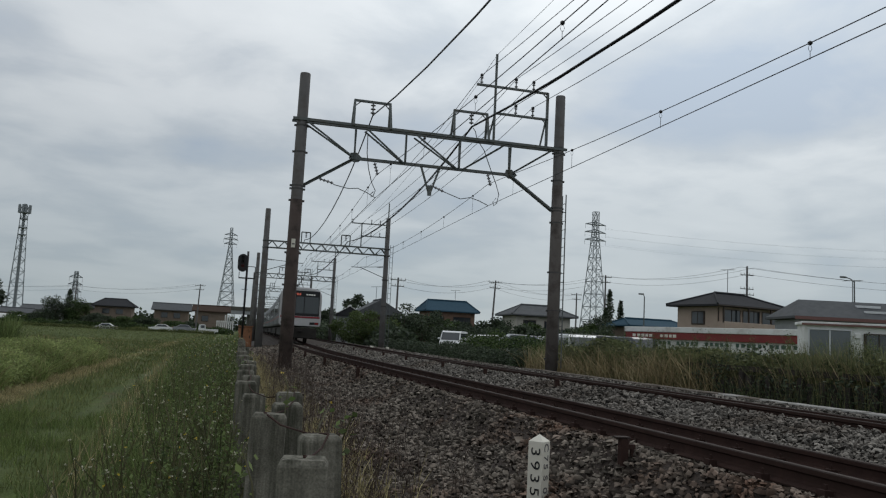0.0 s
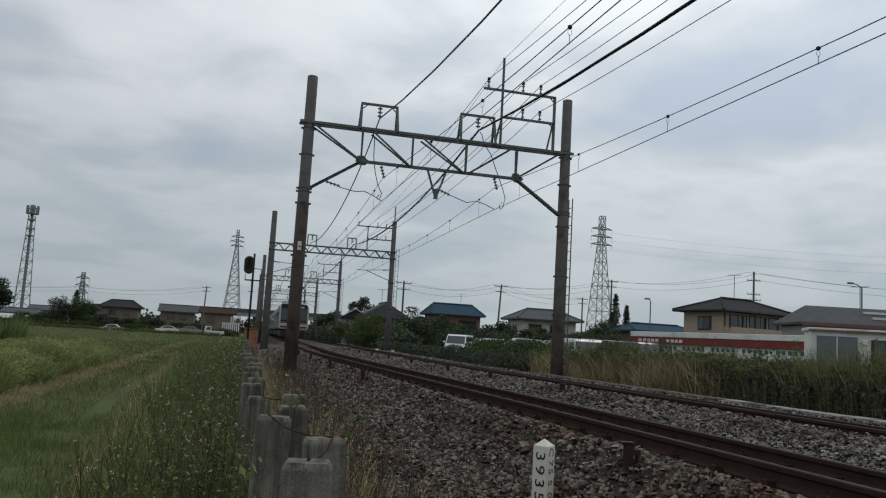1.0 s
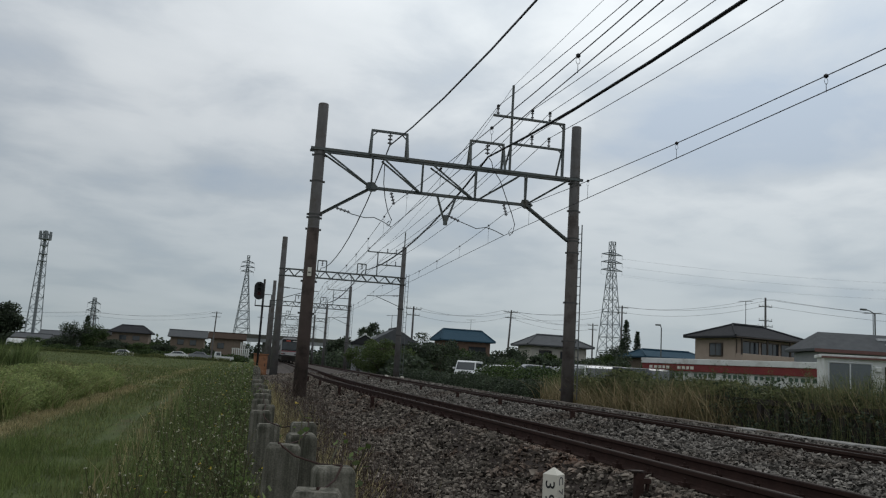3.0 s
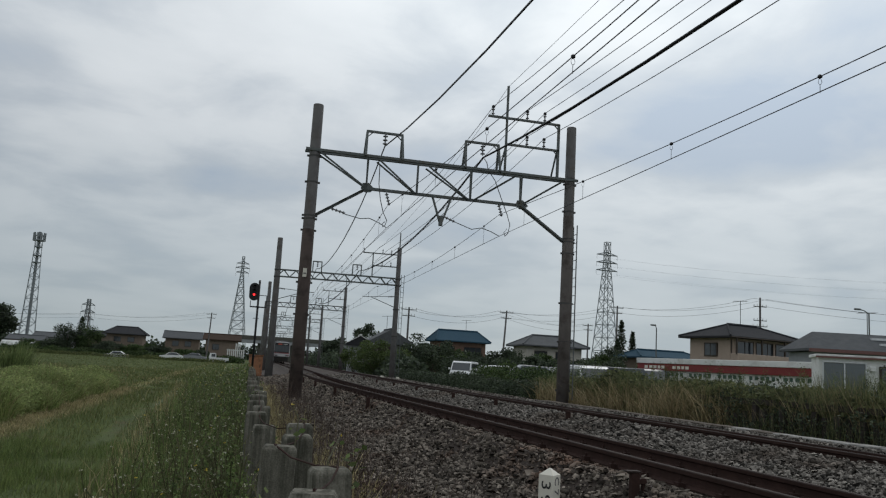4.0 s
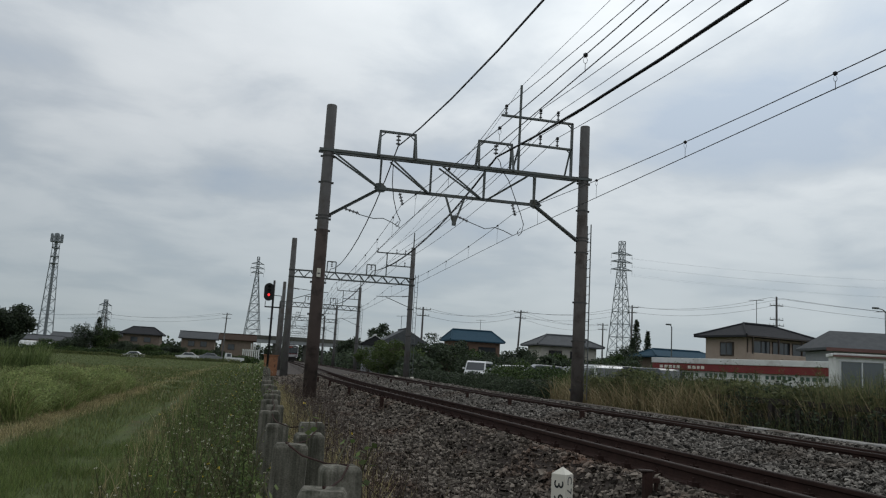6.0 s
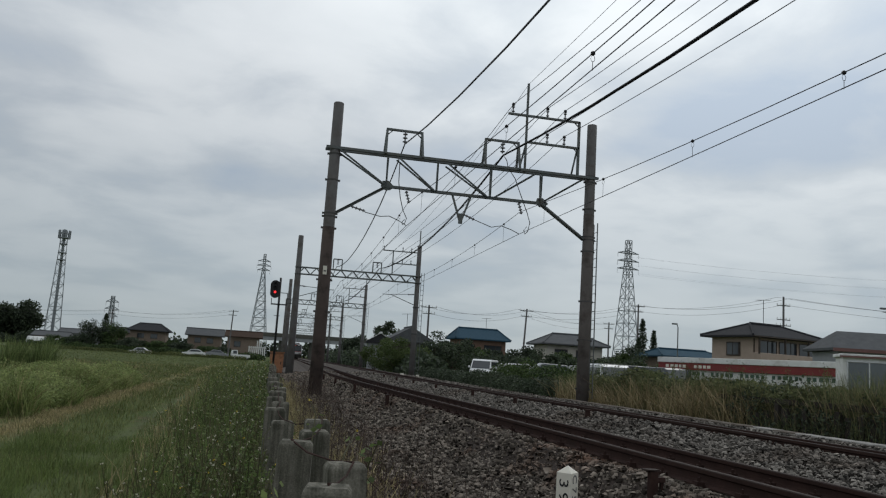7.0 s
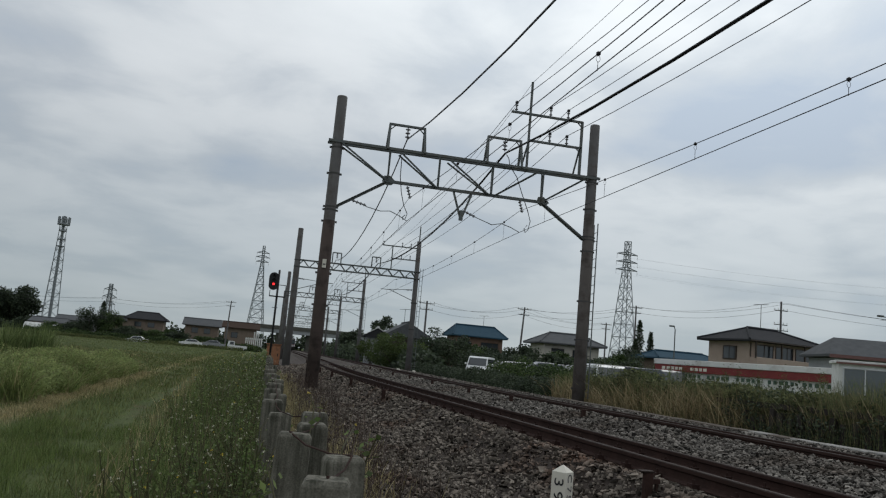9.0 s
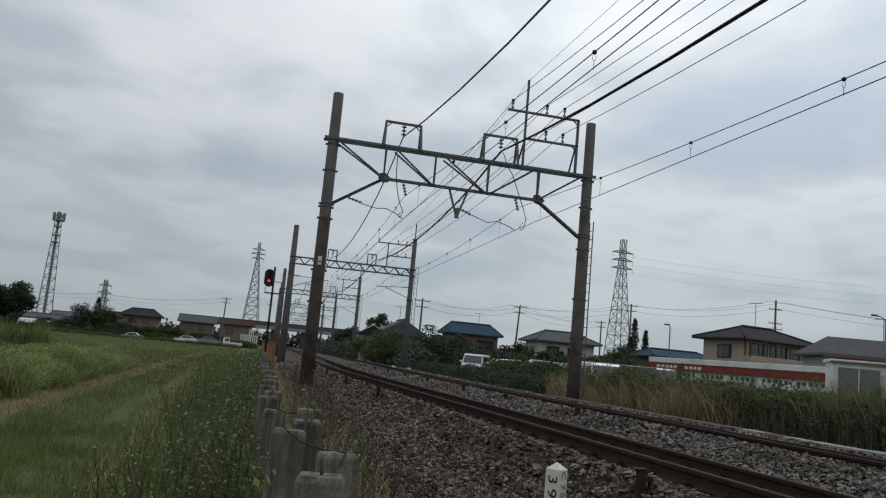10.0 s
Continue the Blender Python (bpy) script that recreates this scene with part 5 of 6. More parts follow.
def tree(x, y, height, width, mat=None, leaf=0.3, n=1600, z=0.25, trunk=0.25, seed=1, label="broad leafy tree with an uneven dark crown", name="tree", lumps=16):
    rng = np.random.default_rng(seed)
    t = thing(name, label, "tree", (x, y, z))
    h0 = height * trunk
    s = Shape().tube([(0, 0, -0.3), (0.05, 0.03, h0), (0, 0.06, height * 0.7)], max(0.06, height * 0.022), 7, 0.04)
    for k in range(6):
        q = k * 1.05 + rng.random()
        r = width * 0.32
        s.tube([(0, 0, h0 * (0.8 + 0.1 * k)), (math.cos(q) * r * 0.5, math.sin(q) * r * 0.5, h0 + (height - h0) * 0.3), (math.cos(q) * r, math.sin(q) * r, h0 + (height - h0) * rng.uniform(0.4, 0.7))], height * 0.01, 5, 0.015)
    part("trunk", s, BARK, t)
    p = clump_points(rng, n, (0, 0, (h0 + height) / 2), (width / 2, width / 2, (height - h0) / 2), lumps)
    v, f = leaves(rng, p, rng.uniform(0.6, 1.3, n) * leaf)
    part("crown", mesh_of("crown", v, f), mat or FOLIAGE, t)
    return t


def conifer(x, y, height, width, seed=1, z=0.3):
    rng = np.random.default_rng(seed)
    t = thing("conifer", "slim dark conifer with ragged tip", "tree", (x, y, z))
    part("trunk", Shape().tube([(0, 0, -0.3), (0, 0, height * 0.95)], 0.12, 6, 0.02), BARK, t)
    n = 1500
    u = rng.random(n) ** 0.8
    q = rng.uniform(0, 6.28, n)
    r = width / 2 * (1 - u) ** 0.6 * (0.5 + 0.5 * np.sin(u * 40 + q) ** 2) * rng.uniform(0.5, 1.1, n)
    p = np.stack([np.cos(q) * r, np.sin(q) * r, height * (0.08 + 0.92 * u)], 1)
    v, f = leaves(rng, p, rng.uniform(0.1, 0.22, n), 1.8)
    part("crown", mesh_of("crown", v, f), DARK_FOLIAGE, t)


def hedge(x0, y0, x1, y1, height, width, mat=None, n=5000, seed=3, z=0.25, leaf=0.12, label="dense dark green hedge", name="hedge"):
    rng = np.random.default_rng(seed)
    t = rng.random(n)
    bump = np.array([noise.noise((a * 9 * max(1, math.hypot(x1 - x0, y1 - y0) / 25), seed, 0)) for a in t])
    h = height * (0.85 + 0.45 * bump)
    q = rng.uniform(0, np.pi, n)
    r = rng.random(n) ** 0.35
    zz = z + np.abs(np.sin(q)) * r * h
    off = np.cos(q) * r * width / 2
    d = np.array((x1 - x0, y1 - y0))
    nrm = np.array((-d[1], d[0])) / np.linalg.norm(d)
    p = np.stack([x0 + d[0] * t + nrm[0] * off, y0 + d[1] * t + nrm[1] * off, zz], 1)
    v, f = leaves(rng, p, rng.uniform(0.6, 1.4, n) * leaf)
    return stuff(name, mesh_of(name, v, f), mat or DARK_FOLIAGE, label, "hedge")


add_vines()
build_grass()
build_weeds()
build_reeds()
# bushes between the track and the car park
hedge(11.9, 30.5, 12.4, 58, 1.0, 1.6, DARK_FOLIAGE, 34000, 3, 0.35, 0.06, "low dark hedge along the far track")
hedge(13.2, 31, 13.6, 44, 1.6, 2.0, FOLIAGE, 20000, 4, 0.35, 0.07, "rounded green bushes behind the hedge")
hedge(14.0, 100, 21, 235, 3.0, 4.0, DARK_FOLIAGE, 12000, 9, 0.3, 0.28, "dark scrub along the far stretch of track")
hedge(17, 66, 50, 62, 2.6, 3.5, DARK_FOLIAGE, 24000, 7, 0.3, 0.12, "dark garden hedge and bushes before the houses")
hedge(20, 95, 60, 88, 3.6, 4.5, DARK_FOLIAGE, 18000, 8, 0.3, 0.18, "dark shrubs between the houses")
hedge(13.2, 60, 16.5, 110, 2.2, 3.0, DARK_FOLIAGE, 9000, 6, 0.3, 0.25, "dark bushes beyond the car park")
tree(13.0, 74, 3.6, 5.6, WILLOW, 0.085, 12000, 0.25, 0.05, 21, "pale green rounded bush beside the track", "bush", 22)
tree(11.6, 80, 3.0, 3.6, WILLOW, 0.085, 5000, 0.25, 0.05, 22, "pale green rounded bush beside the track", "bush")
tree(24, 152, 9.0, 7.5, DARK_FOLIAGE, 0.28, 5000, 0.2, 0.2, 23)
tree(18.5, 158, 6.5, 6.5, DARK_FOLIAGE, 0.28, 3400, 0.2, 0.2, 24)
for i, (x, y, h, w) in enumerate(((21.5, 88, 5.2, 6.5), (25.0, 92, 4.0, 6.0), (18.6, 84, 4.2, 5.0), (31.5, 92, 4.6, 4.6), (33.5, 84, 3.8, 4.4), (28.5, 84, 3.2, 5.0), (40.5, 84, 4.4, 5.5), (37.0, 78, 3.6, 5.0), (44.5, 90, 5.0, 6.0), (47.5, 92, 4.4, 6.0), (53, 96, 4.4, 7.0), (31.0, 62, 2.9, 4.2), (27.0, 60, 2.6, 4.4), (29.0, 108, 4.2, 4.6), (33.4, 108, 3.8, 4.4), (26.0, 106, 4.6, 4.6), (36.0, 93, 3.6, 4.0), (42.0, 92, 3.4, 4.0), (23.0, 58, 2.7, 4.4))):
    tree(x, y, h, w, (DARK_FOLIAGE, FOLIAGE, DARK_FOLIAGE)[i % 3], 0.15, 3600, 0.25, 0.15, 40 + i)
conifer(50.6, 100, 8.9, 2.4, 61)
conifer(52.8, 101, 7.6, 2.0, 62)
conifer(49.6, 99, 6.4, 2.2, 63)
# far left
tree(-68.5, 256, 13.0, 15.0, DARK_FOLIAGE, 0.42, 26000, 0, 0.02, 71, lumps=44)
tree(-60.5, 246, 4.6, 8.0, DARK_FOLIAGE, 0.3, 3600, 0, 0.03, 72)
tree(-76, 262, 9.0, 16.0, DARK_FOLIAGE, 0.55, 3000, 0, 0.03, 74)
conifer(-31.0, 180, 7.6, 3.6, 73, 0)
for i, (x, y, h, w) in enumerate(((-33.0, 178, 5.4, 7.0), (-29.0, 178, 5.0, 6.5), (-24.5, 176, 3.6, 7.0), (-20.5, 176, 3.4, 6.0), (-36.0, 182, 3.6, 7.0), (-40.0, 184, 3.2, 7.0), (-15.0, 178, 3.4, 6.0), (-9.5, 176, 3.2, 6.0), (-6.6, 178, 2.8, 5.0), (-17.5, 186, 4.0, 5.0))):
    tree(x, y, h * (1.2 if h > 4.5 else 0.85), w, (DARK_FOLIAGE, FOLIAGE)[i % 2], 0.17, 5200, 0, 0.02, 80 + i, lumps=26)
hedge(-44, 174, 2, 172, 1.5, 4, FOLIAGE, 18000, 93, 0.0, 0.2, "dark hedges at the far edge of the field")
hedge(-130, 262, -56, 244, 3.0, 6, DARK_FOLIAGE, 14000, 94, 0.0, 0.32, "dark tree belt at the far left of the field")
hedge(-44, 161, -1.5, 159, 0.75, 1.6, GRASS, 16000, 95, 0.0, 0.09, "rough grass verge at the edge of the field", "grass_verge")
hedge(-60, 330, 60, 330, 6.5, 8, DARK_FOLIAGE, 6000, 91, 0.0, 0.9, "far line of dark trees", "far_woods")
hedge(30, 170, 150, 150, 5.5, 8, DARK_FOLIAGE, 7000, 92, 0.2, 0.7, "far line of dark trees behind the houses", "far_woods")


# ---------------- buildings ----------------
ROOF_DARK = material("dark_roof_tiles", (0.028, 0.029, 0.032), (0.05, 0.05, 0.053), 3, 0.95, bump=0.3, grain=14, spec=0.08)
ROOF_BLUE = material("blue_roof_tiles", (0.024, 0.055, 0.082), (0.042, 0.082, 0.112), 3, 0.9, bump=0.3, grain=14, spec=0.08)
ROOF_GREY = material("grey_roof_sheets", (0.075, 0.078, 0.082), (0.12, 0.124, 0.128), 2, 0.95, bump=0.2, spec=0.08)
ROOF_BROWN = material("brown_roof", (0.045, 0.03, 0.024), (0.07, 0.048, 0.036), 3, 0.95, bump=0.2, spec=0.08)
WALL_BEIGE = material("beige_render", (0.34, 0.265, 0.215), (0.42, 0.33, 0.27), 1.5, 0.9, bump=0.2)
WALL_CREAM = material("cream_wall", (0.45, 0.42, 0.36), (0.55, 0.52, 0.46), 1.5, 0.9, bump=0.1, stain=(0.3, 0.27, 0.22))
WALL_BROWN = material("brown_board_wall", (0.15, 0.115, 0.09), (0.23, 0.18, 0.145), 2, 0.9, bump=0.2)
WALL_RUSSET = material("russet_board_wall", (0.14, 0.085, 0.062), (0.21, 0.135, 0.10), 2, 0.9, bump=0.2, stain=(0.10, 0.07, 0.05))
WALL_WHITE = material("white_panel_wall", (0.60, 0.60, 0.58), (0.72, 0.72, 0.70), 1.2, 0.7, bump=0.05, stain=(0.45, 0.43, 0.40))
WALL_GREY = material("grey_wall", (0.24, 0.25, 0.26), (0.33, 0.34, 0.35), 1.5, 0.85, bump=0.1)
RED_BAND = material("faded_red_fascia", (0.16, 0.028, 0.028), (0.23, 0.042, 0.040), 1.2, 0.7, bump=0.05)
TRIM_DARK = material("dark_brown_trim", (0.035, 0.025, 0.02), (0.06, 0.045, 0.035), 3, 0.6, bump=0.05)
TRIM_RED = material("reddish_trim", (0.14, 0.07, 0.065), (0.19, 0.10, 0.09), 2, 0.7, bump=0.05)
ALU = material("aluminium_frame", (0.55, 0.56, 0.57), (0.65, 0.66, 0.67), 3, 0.5, 0.2, 0)
BAR_GREEN = material("dull_green_lettering", (0.05, 0.09, 0.07), (0.08, 0.13, 0.10), 3, 0.7, bump=0)
GLASS = glassy("window_glass", (0.03, 0.035, 0.04))
GLASS_PALE = glassy("curtained_glass", (0.075, 0.085, 0.09))


def roof_shape(w, d, z, h, over=0.6, ridge=None, gable=False, thick=0.16):
    """Hipped or gabled roof round the origin with an eave of some thickness; ridge along x."""
    a, b = w / 2 + over, d / 2 + over
    r = (a - 0.02) if gable else (ridge / 2 if ridge is not None else max(0.2, a - b))
    s = Shape()
    lo = [(-a, -b, z), (a, -b, z), (a, b, z), (-a, b, z)]
    up = [(x, y, zz + thick) for x, y, zz in lo]
    top = [(-r, 0, z + thick + h), (r, 0, z + thick + h)]
    return s.add(lo + up + top, [(3, 2, 1, 0), (0, 1, 5, 4), (1, 2, 6, 5), (2, 3, 7, 6), (3, 0, 4, 7), (4, 5, 9, 8), (5, 6, 9), (6, 7, 8, 9), (7, 4, 8)])


def window(parent, x0, x1, z0, z1, y, panes=2, frame_mat=None, glass=None, name="window"):
    """A window in a wall that faces -y: proud frame, sill and set-back panes."""
    f = frame_mat or ALU
    t = 0.05
    w = part(name, Shape().box(x0 - t, x1 + t, y - 0.06, y + 0.0, z1, z1 + t).box(x0 - t, x1 + t, y - 0.09, y + 0.0, z0 - t, z0).box(x0 - t, x0, y - 0.06, y, z0, z1).box(x1, x1 + t, y - 0.06, y, z0, z1), f, parent)
    k = (x1 - x0) / panes
    for i in range(panes):
        part("pane", Shape().box(x0 + i * k + 0.02, x0 + (i + 1) * k - 0.02, y - 0.02 - 0.012 * (i % 2), y - 0.005 - 0.012 * (i % 2), z0 + 0.02, z1 - 0.02), glass or GLASS, w)
        if i:
            part("mullion", Shape().box(x0 + i * k - 0.025, x0 + i * k + 0.025, y - 0.055, y - 0.002, z0, z1), f, w)
    return w


def ridge_tiles(parent, w, d, z, h, over, r, mat):
    part("ridge", Shape().tube([(-r, 0, z + 0.2 + h), (r, 0, z + 0.2 + h)], 0.14, 6), mat, parent)
    a, b = w / 2 + over, d / 2 + over
    for sx in (-1, 1):
        for sy in (-1, 1):
            part("ridge", Shape().tube([(sx * r, 0, z + 0.18 + h), (sx * a, sy * b, z + 0.2)], 0.10, 5), mat, parent)


def house(label, x, y, w, d, eave, roof_h, wall, roof, rz=0, z=0.25, windows=(), ridge=None, gable=False, over=0.7, name="house", lower=None):
    """A house round its own origin; windows: (x0, x1, z0, z1, panes) on the front."""
    h = thing(name, label, "house", (x, y, z), rz, group="houses beyond the tracks")
    part("wall", Shape().box(-w / 2, w / 2, -d / 2, d / 2, -0.4, eave), wall, h)
    rf = part("roof", roof_shape(w, d, eave, roof_h, over, ridge, gable), roof, h)
    r = w / 2 + over if gable else (ridge / 2 if ridge is not None else max(0.2, w / 2 - d / 2))
    if not gable:
        ridge_tiles(rf, w, d, eave, roof_h, over, r, roof)
    else:
        part("ridge", Shape().tube([(-r, 0, eave + roof_h + 0.2), (r, 0, eave + roof_h + 0.2)], 0.12, 6), roof, rf)
    if lower:
        lw, ld, lz, lh = lower
        part("lower_roof", roof_shape(lw, ld, lz, lh, 0.4, lw - ld * 0.6), roof, h)
    for x0, x1, z0, z1, k in windows:
        window(h, x0, x1, z0, z1, -d / 2, k, TRIM_DARK)
    return h


# two-storey beige house
h = house("two-storey beige house with dark hipped roof and balcony", 44.6, 64.4, 7.8, 4.8, 5.3, 1.2, WALL_BEIGE, ROOF_DARK, 12, 0.2, ((-3.2, -1.2, 3.6, 5.05, 2), (-0.8, 1.2, 3.6, 5.05, 3), (1.6, 3.7, 3.6, 5.05, 2)), 3.6, over=0.75)
part("window", Shape().box(-3.98, -3.9, -1.0, 0.6, 3.7, 4.9, 0.01), TRIM_DARK, h)
part("pane", Shape().box(-4.00, -3.97, -0.85, -0.24, 3.8, 4.8), GLASS, h)
part("pane", Shape().box(-4.00, -3.97, -0.16, 0.45, 3.8, 4.8), GLASS, h)
part("balcony", Shape().box(-3.9, 4.5, -3.25, -2.4, 2.6, 4.0, 0.03), WALL_BEIGE, h, "beige balcony parapet")
for x in (-3.9, -0.9, 1.9, 4.5):
    part("balcony_post", Shape().box(x - 0.06, x + 0.06, -3.2, -3.08, 3.9, 5.3), TRIM_DARK, h)
part("gutter", Shape().tube([(-4.6, -3.2, 5.36), (4.6, -3.2, 5.36)], 0.06, 6), TRIM_DARK, h)
part("downpipe", Shape().tube([(-3.8, -2.46, 0.2), (-3.8, -2.46, 5.2)], 0.05, 6), TRIM_DARK, h)

# long red-banded shed
sh = thing("roadside_shed", "long low shed with white roof edge and faded red fascia", "building", (27.85, 40.0, -0.02), -75.0)
part("wall", Shape().box(-6.2, 6.2, -2.0, 2.5, -0.3, 2.17), WALL_WHITE, sh)
part("roof_edge", Shape().box(-6.3, 6.3, -2.2, 2.7, 2.54, 2.85, 0.02), WALL_WHITE, sh, "white roof edge")
part("fascia", Shape().box(-6.25, 6.25, -2.15, 2.6, 2.13, 2.54, 0.01), RED_BAND, sh, "faded red band with worn white marks")
for x0, x1 in ((-5.6, -5.35), (-5.2, -4.95), (-4.85, -4.6), (-4.5, -4.3), (-4.2, -3.95), (-3.3, -3.05), (-2.95, -2.7), (-2.6, -2.4), (-2.3, -2.05)):
    part("sign_bar", Shape().box(x0, x1, -2.162, -2.152, 2.25, 2.42), PAINT_WHITE, sh)
for k in range(34):
    x = -6.0 + k * 0.35
    if k % 6 != 4:
        part("sign_bar", Shape().box(x, x + 0.20 + 0.05 * (k % 3 == 1), -2.014, -2.003, 1.84, 2.04), BAR_GREEN, sh)
for x in (-5.0, -3.0, -1.0, 1.0, 3.0, 5.0):
    window(sh, x - 0.7, x + 0.7, 0.7, 1.6, -2.0, 2, ALU)

# white site cabin with windows and a grey-roofed building behind
cb = thing("site_cabin", "white panel cabin with aluminium windows behind the reeds", "building", (27.55, 29.6, 0.3), -29)
part("wall", Shape().box(-2.8, 4.2, -1.2, 0.4, -0.3, 2.62), WALL_WHITE, cb)
part("roof", Shape().box(-2.9, 4.3, -1.32, 0.5, 2.62, 2.76, 0.02), WALL_WHITE, cb)
part("roof_trim", Shape().box(-2.92, 4.32, -1.34, -1.325, 2.60, 2.68), TRIM_RED, cb)
window(cb, -2.6, -0.95, 0.25, 2.42, -1.2, 2, ALU, GLASS_PALE, "glazed_door")
window(cb, -0.38, 0.72, 1.2, 2.28, -1.2, 2, TRIM_DARK, GLASS, "window")
window(cb, 2.6, 3.7, 1.3, 2.28, -1.2, 2, TRIM_DARK, GLASS, "window")
part("vent_hood", Shape().box(-0.80, -0.58, -1.36, -1.2, 2.1, 2.32, 0.03), WALL_WHITE, cb)
part("conduit", Shape().tube([(-0.35, -1.22, 0.0), (-0.35, -1.22, 2.2), (-0.2, -1.22, 2.4)], 0.03, 6), TRIM_DARK, cb)
bb = thing("long_building", "long grey-roofed building with reddish eave trim", "building", (43.6, 46.0, 0.3), -15.5)
part("wall", Shape().box(-6.2, 8.5, -2.0, 2.0, -0.3, 3.7), WALL_GREY, bb)
part("roof", roof_shape(14.6, 4.0, 3.75, 1.25, 0.5, 13.0), ROOF_GREY, bb).location.x = 1.1
part("eave_trim", Shape().box(-6.7, 8.9, -2.56, -2.5, 3.68, 3.90), TRIM_RED, bb)
for x, z in ((-1.0, 4.75), (-0.8, 4.35)):
    part("skylight", Shape().box(x - 0.8, x + 0.8, -1.75 if z < 4.5 else -0.95, -1.45 if z < 4.5 else -0.65, z - 0.02, z + 0.14), ALU, bb)

# houses beyond
house("bungalow with blue tiled hipped roof and brown walls", 31.2, 113, 6.9, 5.4, 4.95, 1.55, WALL_RUSSET, ROOF_BLUE, 0, 0.3, ((-2.9, -1.2, 3.0, 4.3, 2), (0.3, 2.8, 3.0, 4.3, 3)), 5.9, over=0.6, lower=(8.2, 7.0, 2.7, 0.5))
house("grey-roofed house with cream walls", 39.1, 98, 7.2, 6.0, 4.55, 1.35, WALL_CREAM, ROOF_GREY, -3, 0.3, ((-2.6, -1.0, 2.9, 4.0, 2), (0.2, 2.0, 2.9, 4.0, 2)), 4.2, over=0.8)
h = house("dark house with light sheet-metal gable roof", 18.5, 100, 4.4, 5.0, 3.7, 1.7, TRIM_DARK, ROOF_GREY, 90, 0.3, (), None, True, 0.5)
h = house("small house with pale-edged gable roof", 14.1, 94, 3.0, 2.6, 3.2, 0.9, WALL_GREY, ROOF_DARK, 84, 0.3, (), None, True, 0.35)
for sy in (-1, 1):
    part("barge_board", Shape().bar((-1.87, sy * 1.7, 3.40), (-1.87, 0, 4.36), 0.06, 0.16), WALL_WHITE, h, "white board along the gable")
part("ridge_cap", Shape().box(-1.95, 1.9, -0.16, 0.16, 4.3, 4.5, 0.04), WALL_WHITE, h, "white ridge cap")
house("house with dark roof behind the beige house", 58, 76, 9.0, 7.0, 4.6, 1.6, WALL_GREY, ROOF_DARK, 0, 0.3, ((-3, -1, 3.0, 4.2, 2),), 5)
house("low house with blue sheet roof", 47.5, 84, 7.0, 5.0, 3.6, 0.8, WALL_BROWN, ROOF_BLUE, 0, 0.3, (), 6)
house("house with dark tiled hipped roof", -23.5, 192, 7.6, 6.0, 4.75, 1.6, WALL_BROWN, ROOF_DARK, 0, 0, ((-2.2, -0.8, 3.2, 4.2, 2), (0.6, 2.0, 3.2, 4.2, 2)), 4.6)
house("brown house with grey gable roof", -12.0, 202, 7.6, 6.0, 4.7, 1.6, WALL_BROWN, ROOF_GREY, 0, 0, ((-2.2, -0.8, 3.0, 4.2, 2), (0.6, 2.0, 3.0, 4.2, 2)), None, True)
house("wide brown house with low dark roof", -2.8, 190, 7.0, 6.0, 4.7, 1.3, WALL_BROWN, ROOF_BROWN, 0, 0, ((-2.0, -0.6, 2.6, 3.8, 2),), None, True)
house("low farm building with grey sheet roof", -46.5, 235, 9.0, 7.0, 3.5, 1.2, WALL_GREY, ROOF_GREY, 0, 0, (), None, True)
house("long farm building with dark roof", -36.5, 240, 9.0, 7.0, 4.6, 1.4, WALL_BROWN, ROOF_DARK, 0, 0, (), None, True)
house("low shed with pale sheet roof at the field's edge", -46.0, 203, 6.6, 6.0, 2.3, 1.0, WALL_BROWN, ROOF_GREY, 0, 0, (), None, True)
gh = thing("poly_tunnel", "long white plastic field tunnel", "greenhouse", (-45.0, 196, 0))
part("cover", Shape().loft([[(x, 1.6 * math.cos(q), max(0, 2.1 * math.sin(q))) for q in (math.pi * k / 12 for k in range(13))] for x in (-4.5, -3, 0, 3, 4.5)]), WALL_WHITE, gh, "", True)
wf = thing("garden_gate_wall", "white slatted garden enclosure by the brown house", "fence", (0.3, 183, 0))
for k in range(9):
    part("slat", Shape().box(-1.8 + k * 0.42, -1.55 + k * 0.42, -0.05, 0.05, 0, 4.2 if 3 < k < 7 else 2.9), WALL_WHITE, wf)
part("rail", Shape().box(-1.9, 2.0, 0.05, 0.12, 2.6, 2.75), WALL_WHITE, wf)
part("rail", Shape().box(-1.9, 2.0, 0.05, 0.12, 0.6, 0.75), WALL_WHITE, wf)

# road viaduct far off
vi = thing("viaduct", "long grey concrete viaduct far behind the field", "viaduct", (0, 300, 0), kind="structure")
part("deck", Shape().box(-6, 60, -4, 4, 6.4, 8.0), WALL_GREY, vi)
part("parapet", Shape().box(-6, 60, -4.2, -4.0, 7.6, 9.0), CONCRETE, vi)
for k in range(6):
    part("pier", Shape().box(-3 + k * 11, -1 + k * 11, -2, 2, -0.5, 6.4), CONCRETE, vi)


